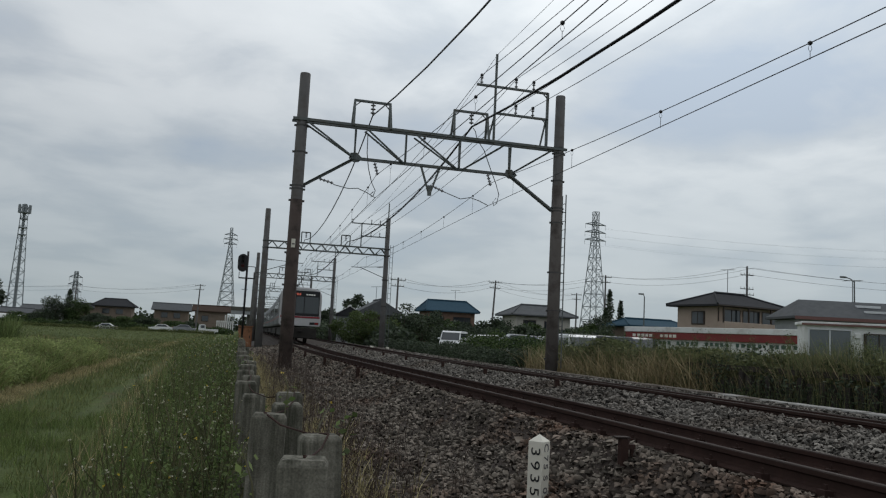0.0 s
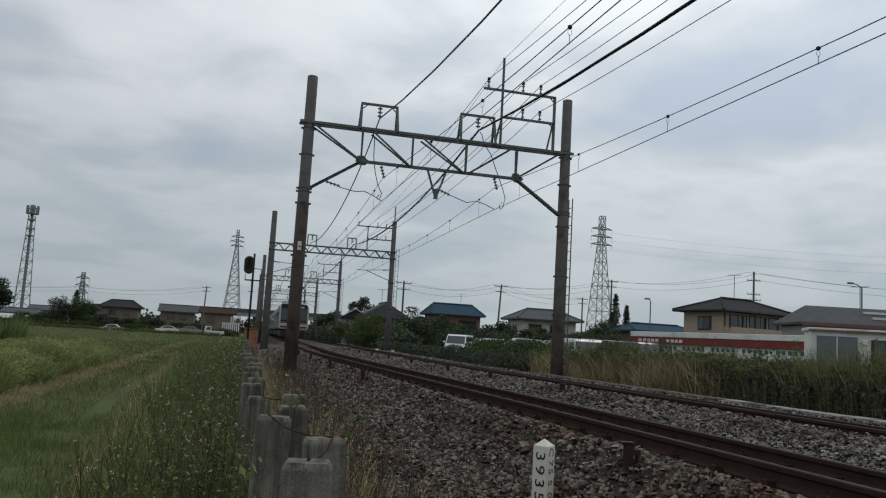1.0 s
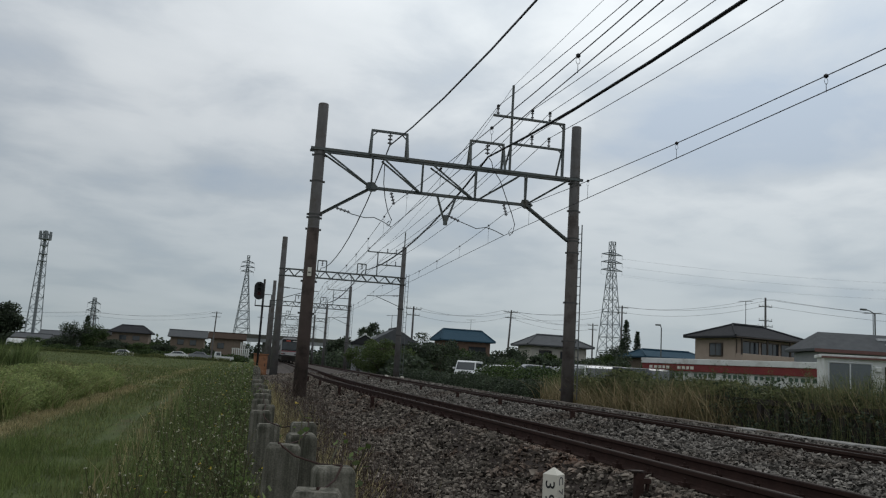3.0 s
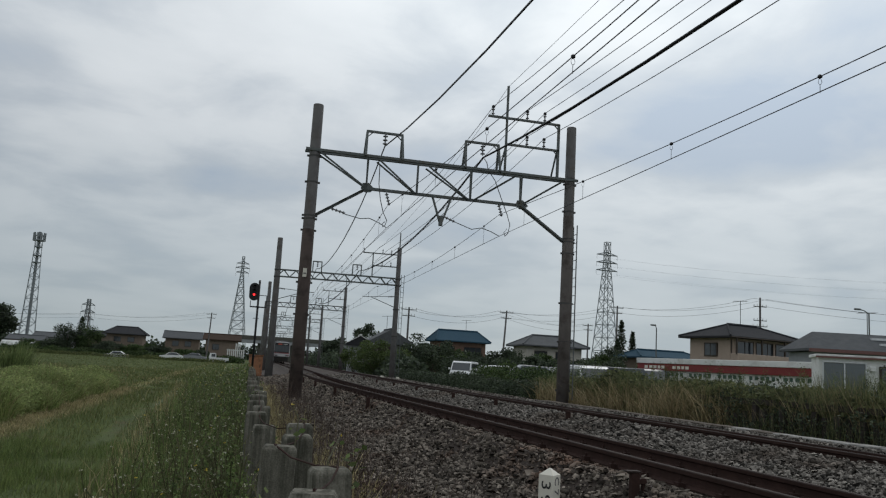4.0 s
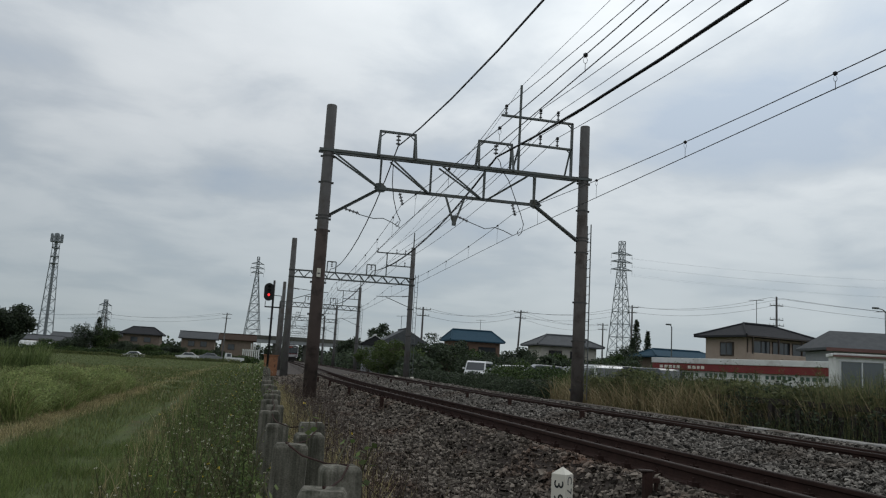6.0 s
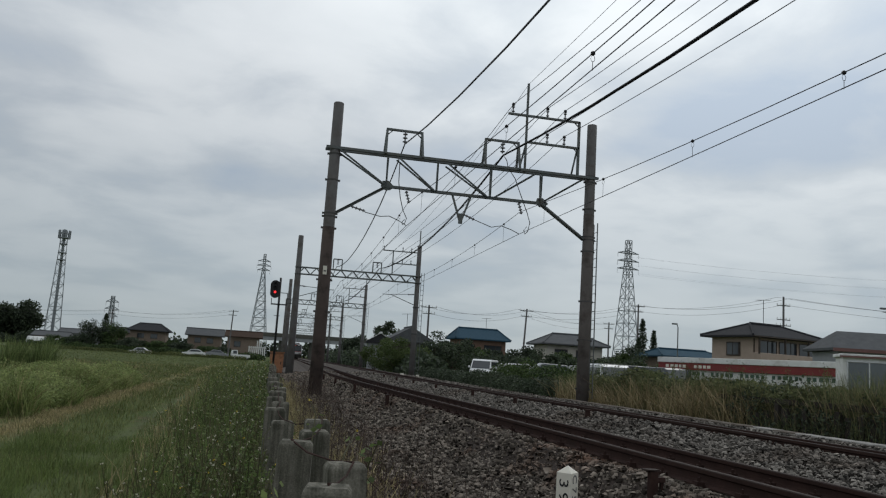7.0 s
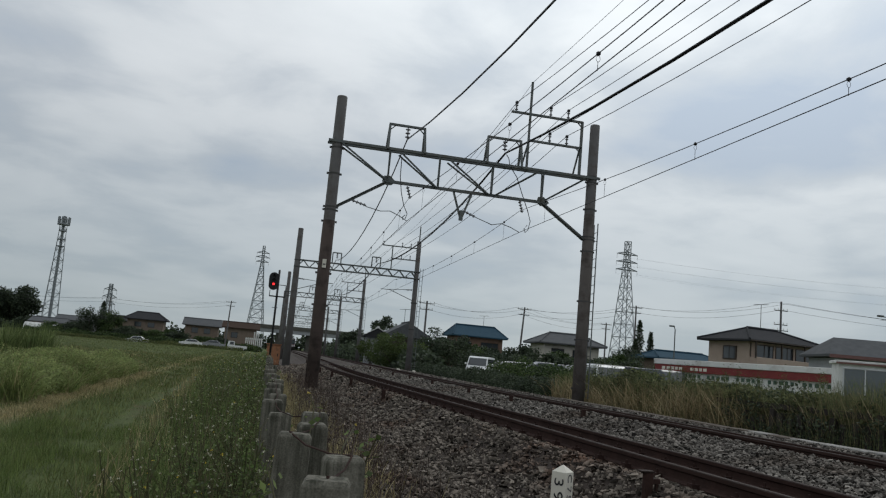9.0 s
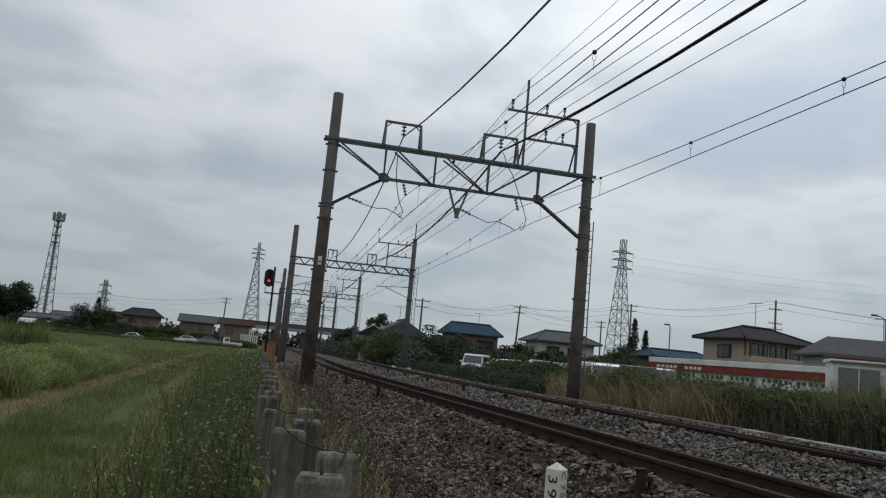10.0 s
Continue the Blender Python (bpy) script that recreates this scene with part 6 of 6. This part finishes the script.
# ---------------- utility poles, masts, pylons ----------------
def utility_pole(x, y, top, lean=0, arms=((0.25, 0.9), (0.9, 0.7)), label="concrete utility pole with cross-arms and insulators"):
    u = thing("utility_pole", label, "utility pole", (x, y, 0), 0, "utility poles")
    part("pole", Shape().tube([(0, 0, -0.5), (lean, 0, top)], 0.17, 10, 0.11), POLE_GREY, u)
    for dz, half in arms:
        z = top - dz
        xl = lean * z / top
        part("cross_arm", Shape().bar((xl - half, 0, z), (xl + half, 0, z), 0.09, 0.09), STEEL, u)
        for sx in (-0.95, -0.4, 0.4, 0.95):
            part("insulator", insulator_shape((xl + sx * half, 0, z), 0.28, 0.08, 2), PORCELAIN_WHITE, u)
    return u


UP = [(-5.4, 170, 9.9, 0.3), (21.0, 100, 8.9, 0.0), (37.0, 110, 10.2, 0.5), (59.4, 130, 10.6, 0.0), (54.9, 110, 12.2, 0.0), (61.4, 85, 12.2, 0.0)]
for x, y, t, ln in UP:
    utility_pole(x, y, t, ln, ((0.3, 1.0), (1.1, 0.8)) if y != 85 else ((1.1, 0.9), (2.8, 0.9), (3.5, 1.0), (4.1, 1.0)))
utility_pole(103.0, 78, 12.0, 0.0)
utility_pole(-33.2, 200, 9.4, 0.0)
utility_pole(-75.0, 225, 9.6, 0.0)


def span(a, b, sag, r, dx=0.0):
    s = Shape()
    a, b = Vector(a), Vector(b)
    s.tube([a.lerp(b, k / 12) - Vector((0, 0, sag * 4 * k / 12 * (1 - k / 12))) for k in range(13)], r, 4)
    tagged(part("power_line", s, WIRE), "thin sagging power line between utility poles", "overhead wire", group="street power lines")


for i, j in ((0, 7), (7, 8), (1, 2), (2, 3), (2, 4), (4, 5), (5, 6)):
    pts = UP + [(103.0, 78, 12.0, 0), (-33.2, 200, 9.4, 0), (-75.0, 225, 9.6, 0)]
    A, B = pts[i], pts[j]
    for dz, off in ((0.15, -0.9), (0.15, 0.9), (1.0, 0.0)):
        span((A[0] + off, A[1], A[2] - dz), (B[0] + off, B[1], B[2] - dz), 0.9, 0.015)


def lamp_post(x, y, top, arm, label):
    l = thing("street_lamp", label, "street lamp", (x, y, 0.2))
    part("pole", Shape().tube([(0, 0, -0.3), (0, 0, top)], 0.08, 8, 0.06), STEEL, l)
    part("arm", Shape().tube([(0, 0, top - 0.05), (-arm * 0.5, 0, top + 0.22), (-arm, 0, top + 0.3)], 0.045, 6), STEEL, l)
    part("lamp_head", Shape().box(-arm - 0.5, -arm + 0.1, -0.12, 0.12, top + 0.22, top + 0.38, 0.03), STEEL, l)


lamp_post(54.5, 60, 8.3, 1.0, "grey street lamp with a short arm")
lamp_post(44.7, 80, 7.0, 0.2, "short street lamp with a small head")


def antenna(x, y, z0, z1, label="thin rooftop television aerial"):
    a = thing("roof_aerial", label, "aerial", (x, y, z0), 0, "roof aerials")
    part("mast", Shape().tube([(0, 0, -0.4), (0, 0, z1 - z0)], 0.03, 5), STEEL, a)
    t = z1 - z0 - 0.1
    part("boom", Shape().tube([(-0.7, 0, t), (0.7, 0, t + 0.1)], 0.025, 4), STEEL, a)
    for k in range(6):
        part("element", Shape().tube([(-0.6 + k * 0.24, -0.3, t + 0.02 * k), (-0.6 + k * 0.24, 0.3, t + 0.02 * k)], 0.012, 4), STEEL, a)


antenna(44.6, 64.6, 6.4, 9.2)
antenna(42.0, 46.4, 5.0, 7.0)
antenna(32.4, 113, 6.5, 8.6)
antenna(47.5, 44.9, 5.0, 7.0)
antenna(18.3, 100, 5.3, 7.6)


def lattice_tower(name, label, cat, x, y, top, base, waist, arms, rz=0, head=None, r=0.11, n=12, z=0.0):
    t = thing(name, label, cat, (x, y, z), rz)
    def half(h):
        return base + (waist - base) * min(1, h / (top * 0.86))
    for sx in (-1, 1):
        for sy in (-1, 1):
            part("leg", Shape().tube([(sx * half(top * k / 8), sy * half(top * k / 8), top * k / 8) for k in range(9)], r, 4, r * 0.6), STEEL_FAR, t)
    s = Shape()
    for k in range(n):
        a, b = top * (k / n) ** 0.9, top * ((k + 1) / n) ** 0.9
        p, q = half(a), half(b)
        for u, v in (((-p, -p), (q, -q)), ((p, -p), (-q, -q)), ((-p, p), (q, q)), ((p, p), (-q, q)), ((-p, -p), (-q, q)), ((p, -p), (q, q)), ((-p, p), (-q, -q)), ((p, p), (q, -q))):
            s.tube([(*u, a), (*v, b)], r * 0.5, 4)
        for u, v in (((-q, -q), (q, -q)), ((-q, q), (q, q)), ((-q, -q), (-q, q)), ((q, -q), (q, q))):
            s.tube([(*u, b), (*v, b)], r * 0.5, 4)
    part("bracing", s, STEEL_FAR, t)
    for z0, w in arms:
        am = Shape()
        for y0 in (-waist, waist):
            am.tube([(-w, 0, z0), (0, y0, z0 + 0.0)], r * 0.7, 4).tube([(w, 0, z0), (0, y0, z0)], r * 0.7, 4)
        am.tube([(-w, 0, z0), (0, 0, z0 + 1.1)], r * 0.9, 4).tube([(w, 0, z0), (0, 0, z0 + 1.1)], r * 0.9, 4)
        a = part("cross_arm", am, STEEL_FAR, t)
        for sx in (-1, 1):
            part("insulator_string", insulator_shape((sx * w, 0, z0 - 1.7), 1.7, 0.16, 6), PORCELAIN, a)
    return t


# paler than STEEL: the haze of distance is mixed into this base colour
STEEL_FAR = material("steel_with_haze_tint", (0.20, 0.22, 0.235), (0.26, 0.28, 0.29), 0.3, 0.7, 0.1, 0)
lattice_tower("pylon", "grey lattice power pylon with three pairs of arms", "pylon", 130.1, 270, 51.0, 4.0, 0.9, ((46.2, 4.3), (43.3, 4.4), (40.4, 4.4)), 5, r=0.19, n=11)
lattice_tower("pylon", "distant grey lattice power pylon", "pylon", 0.3, 400, 49.5, 4.6, 0.55, ((46.0, 3.0), (43.8, 3.4), (41.6, 3.0)), 8, r=0.20, n=12)
lattice_tower("pylon", "small distant lattice pylon", "pylon", -50.2, 300, 18.0, 1.5, 0.5, ((16.0, 2.2), (13.5, 2.4), (11.0, 2.2)), 30, r=0.16, n=6)
ct = lattice_tower("telecom_tower", "slender lattice telecom tower with antenna cage on top", "telecom tower", -57.1, 250, 32.5, 2.2, 0.95, (), 10, r=0.10, n=10)
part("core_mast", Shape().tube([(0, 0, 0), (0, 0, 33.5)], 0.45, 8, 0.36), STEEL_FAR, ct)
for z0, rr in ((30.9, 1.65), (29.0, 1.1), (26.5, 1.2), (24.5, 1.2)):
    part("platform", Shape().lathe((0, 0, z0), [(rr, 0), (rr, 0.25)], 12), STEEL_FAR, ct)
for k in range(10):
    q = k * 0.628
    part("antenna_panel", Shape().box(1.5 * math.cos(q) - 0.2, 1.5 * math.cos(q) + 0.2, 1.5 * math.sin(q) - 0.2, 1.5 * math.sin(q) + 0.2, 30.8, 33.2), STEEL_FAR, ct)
for zz, off in ((46.6, 3.6), (46.6, -3.6), (43.6, 4.6), (43.6, -4.6), (40.6, 4.0), (40.2, -4.0)):
    span((130.1 + off, 270, zz - 1.5), (330 + off, 235, zz + 2), 4.0, 0.011)

# ---------------- vehicles ----------------
CAR_WHITE = material("white_car_paint", (0.68, 0.68, 0.68), (0.74, 0.74, 0.74), 1, 0.3, 0, 0, spec=0.6)
CAR_SILVER = material("silver_car_paint", (0.22, 0.225, 0.24), (0.28, 0.285, 0.30), 1, 0.4, 0.1, 0)
CAR_DARK = material("dark_car_paint", (0.03, 0.035, 0.045), (0.05, 0.055, 0.065), 1, 0.3, 0, 0, spec=0.6)
TYRE = material("tyre_rubber", (0.02, 0.02, 0.02), (0.035, 0.035, 0.035), 5, 0.9, 0, 0.1)
TAIL = material("red_tail_lamp", (0.25, 0.01, 0.01), (0.32, 0.02, 0.02), 5, 0.3, 0, 0)
HEADLAMP = material("headlamp_lens", (0.55, 0.56, 0.58), (0.66, 0.67, 0.68), 5, 0.15, 0, 0)
PROFILES = {
    "van": ([(-1.0, 0.35), (-1.0, 0.95), (-0.93, 1.15), (-0.72, 1.82), (-0.62, 1.92), (0.9, 1.92), (0.98, 1.8), (1.0, 0.35)], 1.7, [(-0.90, 1.18), (-0.70, 1.76), (0.92, 1.76), (0.94, 1.18)]),
    "car": ([(-1.0, 0.3), (-1.0, 0.72), (-0.55, 0.92), (-0.3, 1.40), (0.35, 1.45), (0.72, 0.98), (0.98, 0.92), (1.0, 0.35)], 1.68, [(-0.48, 0.95), (-0.26, 1.34), (0.33, 1.38), (0.62, 0.98)]),
    "truck": ([(-1.0, 0.35), (-1.0, 1.0), (-0.92, 1.78), (-0.42, 1.80), (-0.36, 0.95), (1.0, 0.95), (1.0, 0.45)], 1.5, [(-0.93, 1.08), (-0.87, 1.66), (-0.48, 1.68), (-0.46, 1.08)]),
}


def vehicle(kind, name, label, x, y, z, rz, paint, length=4.2):
    c = thing(name, label, "car" if kind == "car" else kind, (x, y, z), rz)
    prof, width, glass = PROFILES[kind]
    L, w = length / 2, width / 2
    def ring(yy, k):
        return [(a * L * (1 - 0.02 * (1 - k)), yy * (1.0 if b < 1.0 else 1.0 - 0.12 * (b - 1.0)), b * (1 if k > 0.99 or b < 0.6 else 0.985)) for a, b in prof]
    part("body", Shape().loft([ring(-w, 0), ring(-w * 0.94, 1), ring(w * 0.94, 1), ring(w, 0)]), paint, c)
    for sy in (-1, 1):
        g = Shape().loft([[(a * L, sy * (w * (1 - 0.12 * max(0, b - 1.0)) + d), b) for a, b in glass] for d in (-0.04, 0.008)])
        part("side_window", g, GLASS, c)
        for a in (-0.62, 0.62):
            t = Shape()
            t.lathe((0, 0, 0), [(0.2, -0.09), (0.31, -0.08), (0.31, 0.08), (0.2, 0.09)], 16)
            t.v = [(px + a * L, pz + sy * (w - 0.1), py + 0.31) for px, py, pz in t.v]
            wheel = part("wheel", t, TYRE, c)
            rim = Shape()
            rim.lathe((0, 0, 0), [(0.19, -0.095), (0.16, 0.0), (0.19, 0.095)], 12)
            rim.v = [(px + a * L, pz + sy * (w - 0.095), py + 0.31) for px, py, pz in rim.v]
            part("rim", rim, ALU, wheel)
        part("headlamp", Shape().box(-L - 0.02, -L + 0.08, sy * w * 0.78 - 0.14, sy * w * 0.78 + 0.14, 0.66, 0.82, 0.02), HEADLAMP, c)
        part("tail_lamp", Shape().box(L - 0.06, L + 0.015, sy * w * 0.86 - 0.08, sy * w * 0.86 + 0.08, 0.7, 0.95, 0.02), TAIL, c)
        part("mirror", Shape().box(glass[0][0] * L - 0.05, glass[0][0] * L + 0.1, sy * (w + 0.08) - 0.07, sy * (w + 0.08) + 0.07, glass[0][1] + 0.05, glass[0][1] + 0.2, 0.02), paint, c)
    # windscreen and rear window lie on the slopes
    (a0, b0), (a1, b1) = prof[2], prof[3]
    part("windscreen", Shape().loft([[(a0 * L + (a1 - a0) * L * t - 0.012, sy * w * (0.86 - 0.06 * t), b0 + (b1 - b0) * t + 0.006) for t, sy in ((0.08, -1), (0.08, 1), (0.95, 1), (0.95, -1))], [(a0 * L + (a1 - a0) * L * t + 0.03, sy * w * (0.86 - 0.06 * t), b0 + (b1 - b0) * t - 0.02) for t, sy in ((0.08, -1), (0.08, 1), (0.95, 1), (0.95, -1))]]), GLASS, c)
    part("bumper", Shape().box(-L - 0.06, -L + 0.1, -w * 0.95, w * 0.95, 0.3, 0.55, 0.03), paint, c)
    return c


vehicle("van", "white_van", "white one-box van parked behind the hedge", 18.0, 62.5, 0.2, 62, CAR_WHITE, 3.5)
vehicle("car", "parked_car", "white estate car half hidden by bushes", 17.0, 52.0, 0.45, 0, CAR_WHITE, 4.4)
vehicle("car", "parked_car", "grey hatchback parked behind the hedge", 16.6, 43.5, 0.5, 170, CAR_SILVER, 4.2)
vehicle("car", "parked_car", "dark saloon car parked behind the bushes", 19.4, 45.5, 0.55, 5, CAR_DARK, 4.4)
vehicle("van", "white_van", "white van parked behind the reeds", 18.3, 40.0, 0.12, 80, CAR_WHITE, 4.2)
vehicle("van", "parked_van", "dark minivan parked behind the reeds", 21.6, 46.0, 0.25, 8, CAR_DARK, 4.4)
vehicle("van", "parked_van", "dark minivan beside the red-banded shed", 23.6, 44.0, 0.22, 95, CAR_DARK, 4.4)
vehicle("car", "parked_car", "white saloon car at the edge of the field", -11.8, 168, 0.0, 4, CAR_WHITE, 4.6)
vehicle("car", "parked_car", "silver car at the edge of the field", -7.4, 168, 0.15, 180, CAR_SILVER, 4.4)
vehicle("truck", "small_truck", "small white flat-bed truck on the field road", -2.8, 165, 0.0, 12, CAR_WHITE, 3.6)
vehicle("car", "parked_car", "white car beyond the field", -22.0, 168, -0.35, 0, CAR_WHITE, 4.2)

# concrete trough lids beside the far rail and the dark sleeper fence
TROUGH = material("trough_concrete", (0.20, 0.19, 0.175), (0.36, 0.35, 0.33), 4, 0.9, bump=0.2, spec=0.1, stain=(0.10, 0.09, 0.08), stain_scale=3)
tr = thing("cable_trough", "pale concrete cable trough lids beside the far rail", "cable trough", (0, 0, 0))
TROUGH_OLD = material("stained_trough_concrete", (0.075, 0.062, 0.052), (0.15, 0.13, 0.11), 4, 0.95, bump=0.3, spec=0.1, stain=(0.05, 0.036, 0.028), stain_scale=3)
for k in range(38):
    y = 0.5 + k * 0.62
    x = 9.66 + bend(y) + random.uniform(-0.012, 0.012)
    pale = y < 12.6 or 13.2 < y < 13.8
    part("lid", Shape().box(x, x + 0.29, y, y + 0.605, 0.50, 0.695 + random.uniform(-0.006, 0.006), 0.012), TROUGH if pale else TROUGH_OLD, tr, "" if pale else "rust-stained lid")
FENCE_WOOD = material("old_sleeper_wood", (0.022, 0.018, 0.015), (0.05, 0.042, 0.036), 6, 0.95, bump=0.5)
fe = thing("sleeper_fence", "dark fence of old upright sleepers overgrown by reeds", "fence")
for k in range(48):
    y = 3.0 + k * 0.33
    part("board", Shape().box(11.60 + random.uniform(-0.02, 0.02), 11.72, y, y + random.uniform(0.14, 0.22), 0.2, 0.98 + random.uniform(-0.16, 0.12)), FENCE_WOOD, fe)
for z in (0.75, 1.1):
    part("rail", Shape().box(11.73, 11.80, 3.0, 19.0, z, z + 0.12), FENCE_WOOD, fe)


mk = thing("boundary_marker", "small white concrete boundary stone beside the track", "marker", (10.05, 50.0, 0.35), group="boundary stones")
part("stone", Shape().box(-0.09, 0.09, -0.09, 0.09, -0.1, 0.42, 0.015), PAINT_WHITE, mk)
copy_thing(mk, pose(9.6, 53.0, 0.35, 0, 0, 10))


# ---------------- train ----------------
STAINLESS = material("brushed_stainless", (0.13, 0.133, 0.14), (0.19, 0.193, 0.20), 1.5, 0.5, 0.5, 0.05)
TRAIN_WHITE = material("train_white_panel", (0.40, 0.39, 0.39), (0.47, 0.46, 0.46), 1.5, 0.5, 0.1, 0)
TRAIN_RED = material("train_red_stripe", (0.20, 0.015, 0.024), (0.25, 0.022, 0.032), 1.5, 0.45, 0, 0)
TRAIN_GLASS = glassy("train_glass", (0.02, 0.024, 0.028))
TRAIN_BLACK = material("train_black_mask", (0.012, 0.012, 0.014), (0.02, 0.02, 0.022), 1.5, 0.3, 0, 0)
UNDER = material("underframe_grime", (0.02, 0.018, 0.016), (0.04, 0.036, 0.032), 3, 0.9, 0.1, 0.2)
AMBER_SIGN = glowing("destination_display", (0.8, 0.16, 0.1), 0.12)
WHITE_SIGN = glowing("white_display", (0.7, 0.7, 0.66), 0.12)
CAR_LEN = 19.5


def section(inset=0.0):
    """Cross-section of the carriage above the rails."""
    p = [(-1.32, 1.12), (-1.39, 1.25), (-1.39, 2.9), (-1.36, 3.25), (-1.22, 3.5), (-0.9, 3.63), (-0.4, 3.69), (0.4, 3.69), (0.9, 3.63), (1.22, 3.5), (1.36, 3.25), (1.39, 2.9), (1.39, 1.25), (1.32, 1.12)]
    return [(x * (1 - inset), 1.0 + (z - 1.0) * (1 - inset * 0.6)) for x, z in p]


def carriage(tail):
    """One carriage; its rear end at y = 0, the rest ahead of it."""
    c = thing("train_carriage", "stainless commuter carriage with red stripe, driving away" if tail else "stainless commuter carriage coupled ahead", "train", (T1 + bend(54.6), 54.6, Z1), group="train carriages")
    body = part("body", Shape().loft([[(x, y, z) for x, z in section(k)] for y, k in ((0.0, 0.02), (0.10, 0.0), (CAR_LEN - 0.1, 0.0), (CAR_LEN, 0.02))]), STAINLESS, c, "", True)
    for sx in (-1, 1):
        part("red_stripe", Shape().box(sx * 1.393 - 0.006, sx * 1.393 + 0.006, 0.2, CAR_LEN - 0.2, 1.62, 1.72), TRAIN_RED, body)
        for k in range(4):
            y = 2.6 + k * 4.75
            d = part("door", Shape().box(sx * 1.396 - 0.008, sx * 1.396 + 0.008, y, y + 1.3, 1.12, 3.0), STAINLESS, body)
            for j in (0, 1):
                part("door_window", Shape().box(sx * 1.402 - 0.008, sx * 1.402 + 0.008, y + 0.12 + j * 0.62, y + 0.56 + j * 0.62, 1.9, 2.75), TRAIN_GLASS, d)
            if k < 3:
                part("window", Shape().box(sx * 1.397 - 0.008, sx * 1.397 + 0.008, y + 1.75, y + 4.3, 1.9, 2.78), TRAIN_GLASS, body)
    part("underframe", Shape().box(-1.15, 1.15, 1.5, CAR_LEN - 1.5, 0.42, 1.0), UNDER, c)
    for y in (2.8, CAR_LEN - 2.8):
        b = part("bogie", Shape().box(-0.95, 0.95, y - 1.3, y + 1.3, 0.3, 0.75, 0.05), UNDER, c)
        for dy in (-1.05, 1.05):
            for sx in (-1, 1):
                w = Shape()
                w.lathe((0, 0, 0), [(0.36, -0.06), (0.43, -0.06), (0.43, 0.06), (0.36, 0.06)], 16)
                w.v = [(pz + sx * 0.56, py + y + dy, px + 0.43) for px, py, pz in w.v]
                part("wheel", w, UNDER, b)
    part("air_conditioner", Shape().box(-0.9, 0.9, CAR_LEN / 2 - 2.2, CAR_LEN / 2 + 2.2, 3.66, 4.0, 0.06), STAINLESS, c)
    if tail:
        e = part("end_panel", Shape().loft([[(x, y, z) for x, z in section(k)] for y, k in ((-0.10, 0.05), (-0.04, 0.0), (0.05, 0.0))]), TRAIN_WHITE, c, "white moulded end panel")
        part("window_mask", Shape().box(-1.24, 1.24, -0.125, -0.09, 1.78, 3.46, 0.01), TRAIN_BLACK, e, "black window surround")
        for x0, x1 in ((-1.18, -0.38), (-0.32, 0.20), (0.26, 1.18)):
            part("end_window", Shape().box(x0, x1, -0.135, -0.12, 1.95, 3.06), TRAIN_GLASS, e)
        part("destination_sign", Shape().box(-1.0, 0.1, -0.135, -0.12, 3.12, 3.32), TRAIN_BLACK, e)
        for k in range(4):
            part("sign_bar", Shape().box(-0.62 + k * 0.16, -0.51 + k * 0.16, -0.142, -0.132, 3.15, 3.29), AMBER_SIGN, e)
            part("sign_bar", Shape().box(0.32 + k * 0.16, 0.44 + k * 0.16, -0.142, -0.132, 3.17, 3.25), WHITE_SIGN, e)
        part("red_band", Shape().box(-1.30, 1.30, -0.13, -0.10, 1.64, 1.75, 0.01), TRAIN_RED, e)
        for sx in (-1, 1):
            part("lamp_cluster", Shape().box(sx * 0.95 - 0.3, sx * 0.95 + 0.3, -0.135, -0.1, 1.22, 1.38, 0.02), TRAIN_BLACK, e)
            part("tail_lamp", Shape().box(sx * 1.1 - 0.1, sx * 1.1 + 0.1, -0.145, -0.13, 1.25, 1.35), TAIL, e)
        part("skirt", Shape().box(-1.15, 1.15, -0.05, 0.5, 0.28, 1.0, 0.05), UNDER, c, "dark grey skirt under the cab")
        part("coupler", Shape().box(-0.18, 0.18, -0.45, 0.2, 0.72, 1.0, 0.03), UNDER, c)
        pan = part("roof_equipment", Shape().box(-0.7, 0.7, 6.0, 8.4, 3.68, 3.86, 0.03), UNDER, c)
        part("pantograph", Shape().tube([(-0.5, 6.6, 3.85), (-0.3, 8.0, 4.5), (-0.25, 6.9, 5.2)], 0.03, 5).tube([(0.5, 6.6, 3.85), (0.3, 8.0, 4.5), (0.25, 6.9, 5.2)], 0.03, 5).tube([(-0.8, 6.9, 5.2), (0.8, 6.9, 5.2)], 0.03, 5), UNDER, pan)
    return c


tail_car = carriage(True)
lead = carriage(False)
train = [tail_car, lead] + [copy_thing(lead, lead.matrix_basis.copy()) for k in range(5)]

# seconds, place of the train's tail along the line
TAIL_AT = [(0.0, 54.6), (1.0, 78.5), (2.5, 111.5), (4.5, 153.5), (5.5, 174.5), (7.0, 206.0), (8.5, 237.0), (10.0, 268.0)]


def motions():
    for k, c in enumerate(train):
        rows = []
        for t, y in TAIL_AT:
            y += k * (CAR_LEN + 0.5)
            rows.append((t, pose(T1 + bend(y), y, Z1, 0, 0, -math.degrees(math.atan((bend(y + CAR_LEN) - bend(y)) / CAR_LEN)))))
        walk(c, rows)
    # signal turns red after the train passes: added cover swings off the lens
    x, y, z = lens_cover.location
    walk(lens_cover, [(t, pose(x, y, z, a)) for t, a in ((0.0, 0), (3.2, 0), (3.5, -82), (10.0, -82))])


motions()
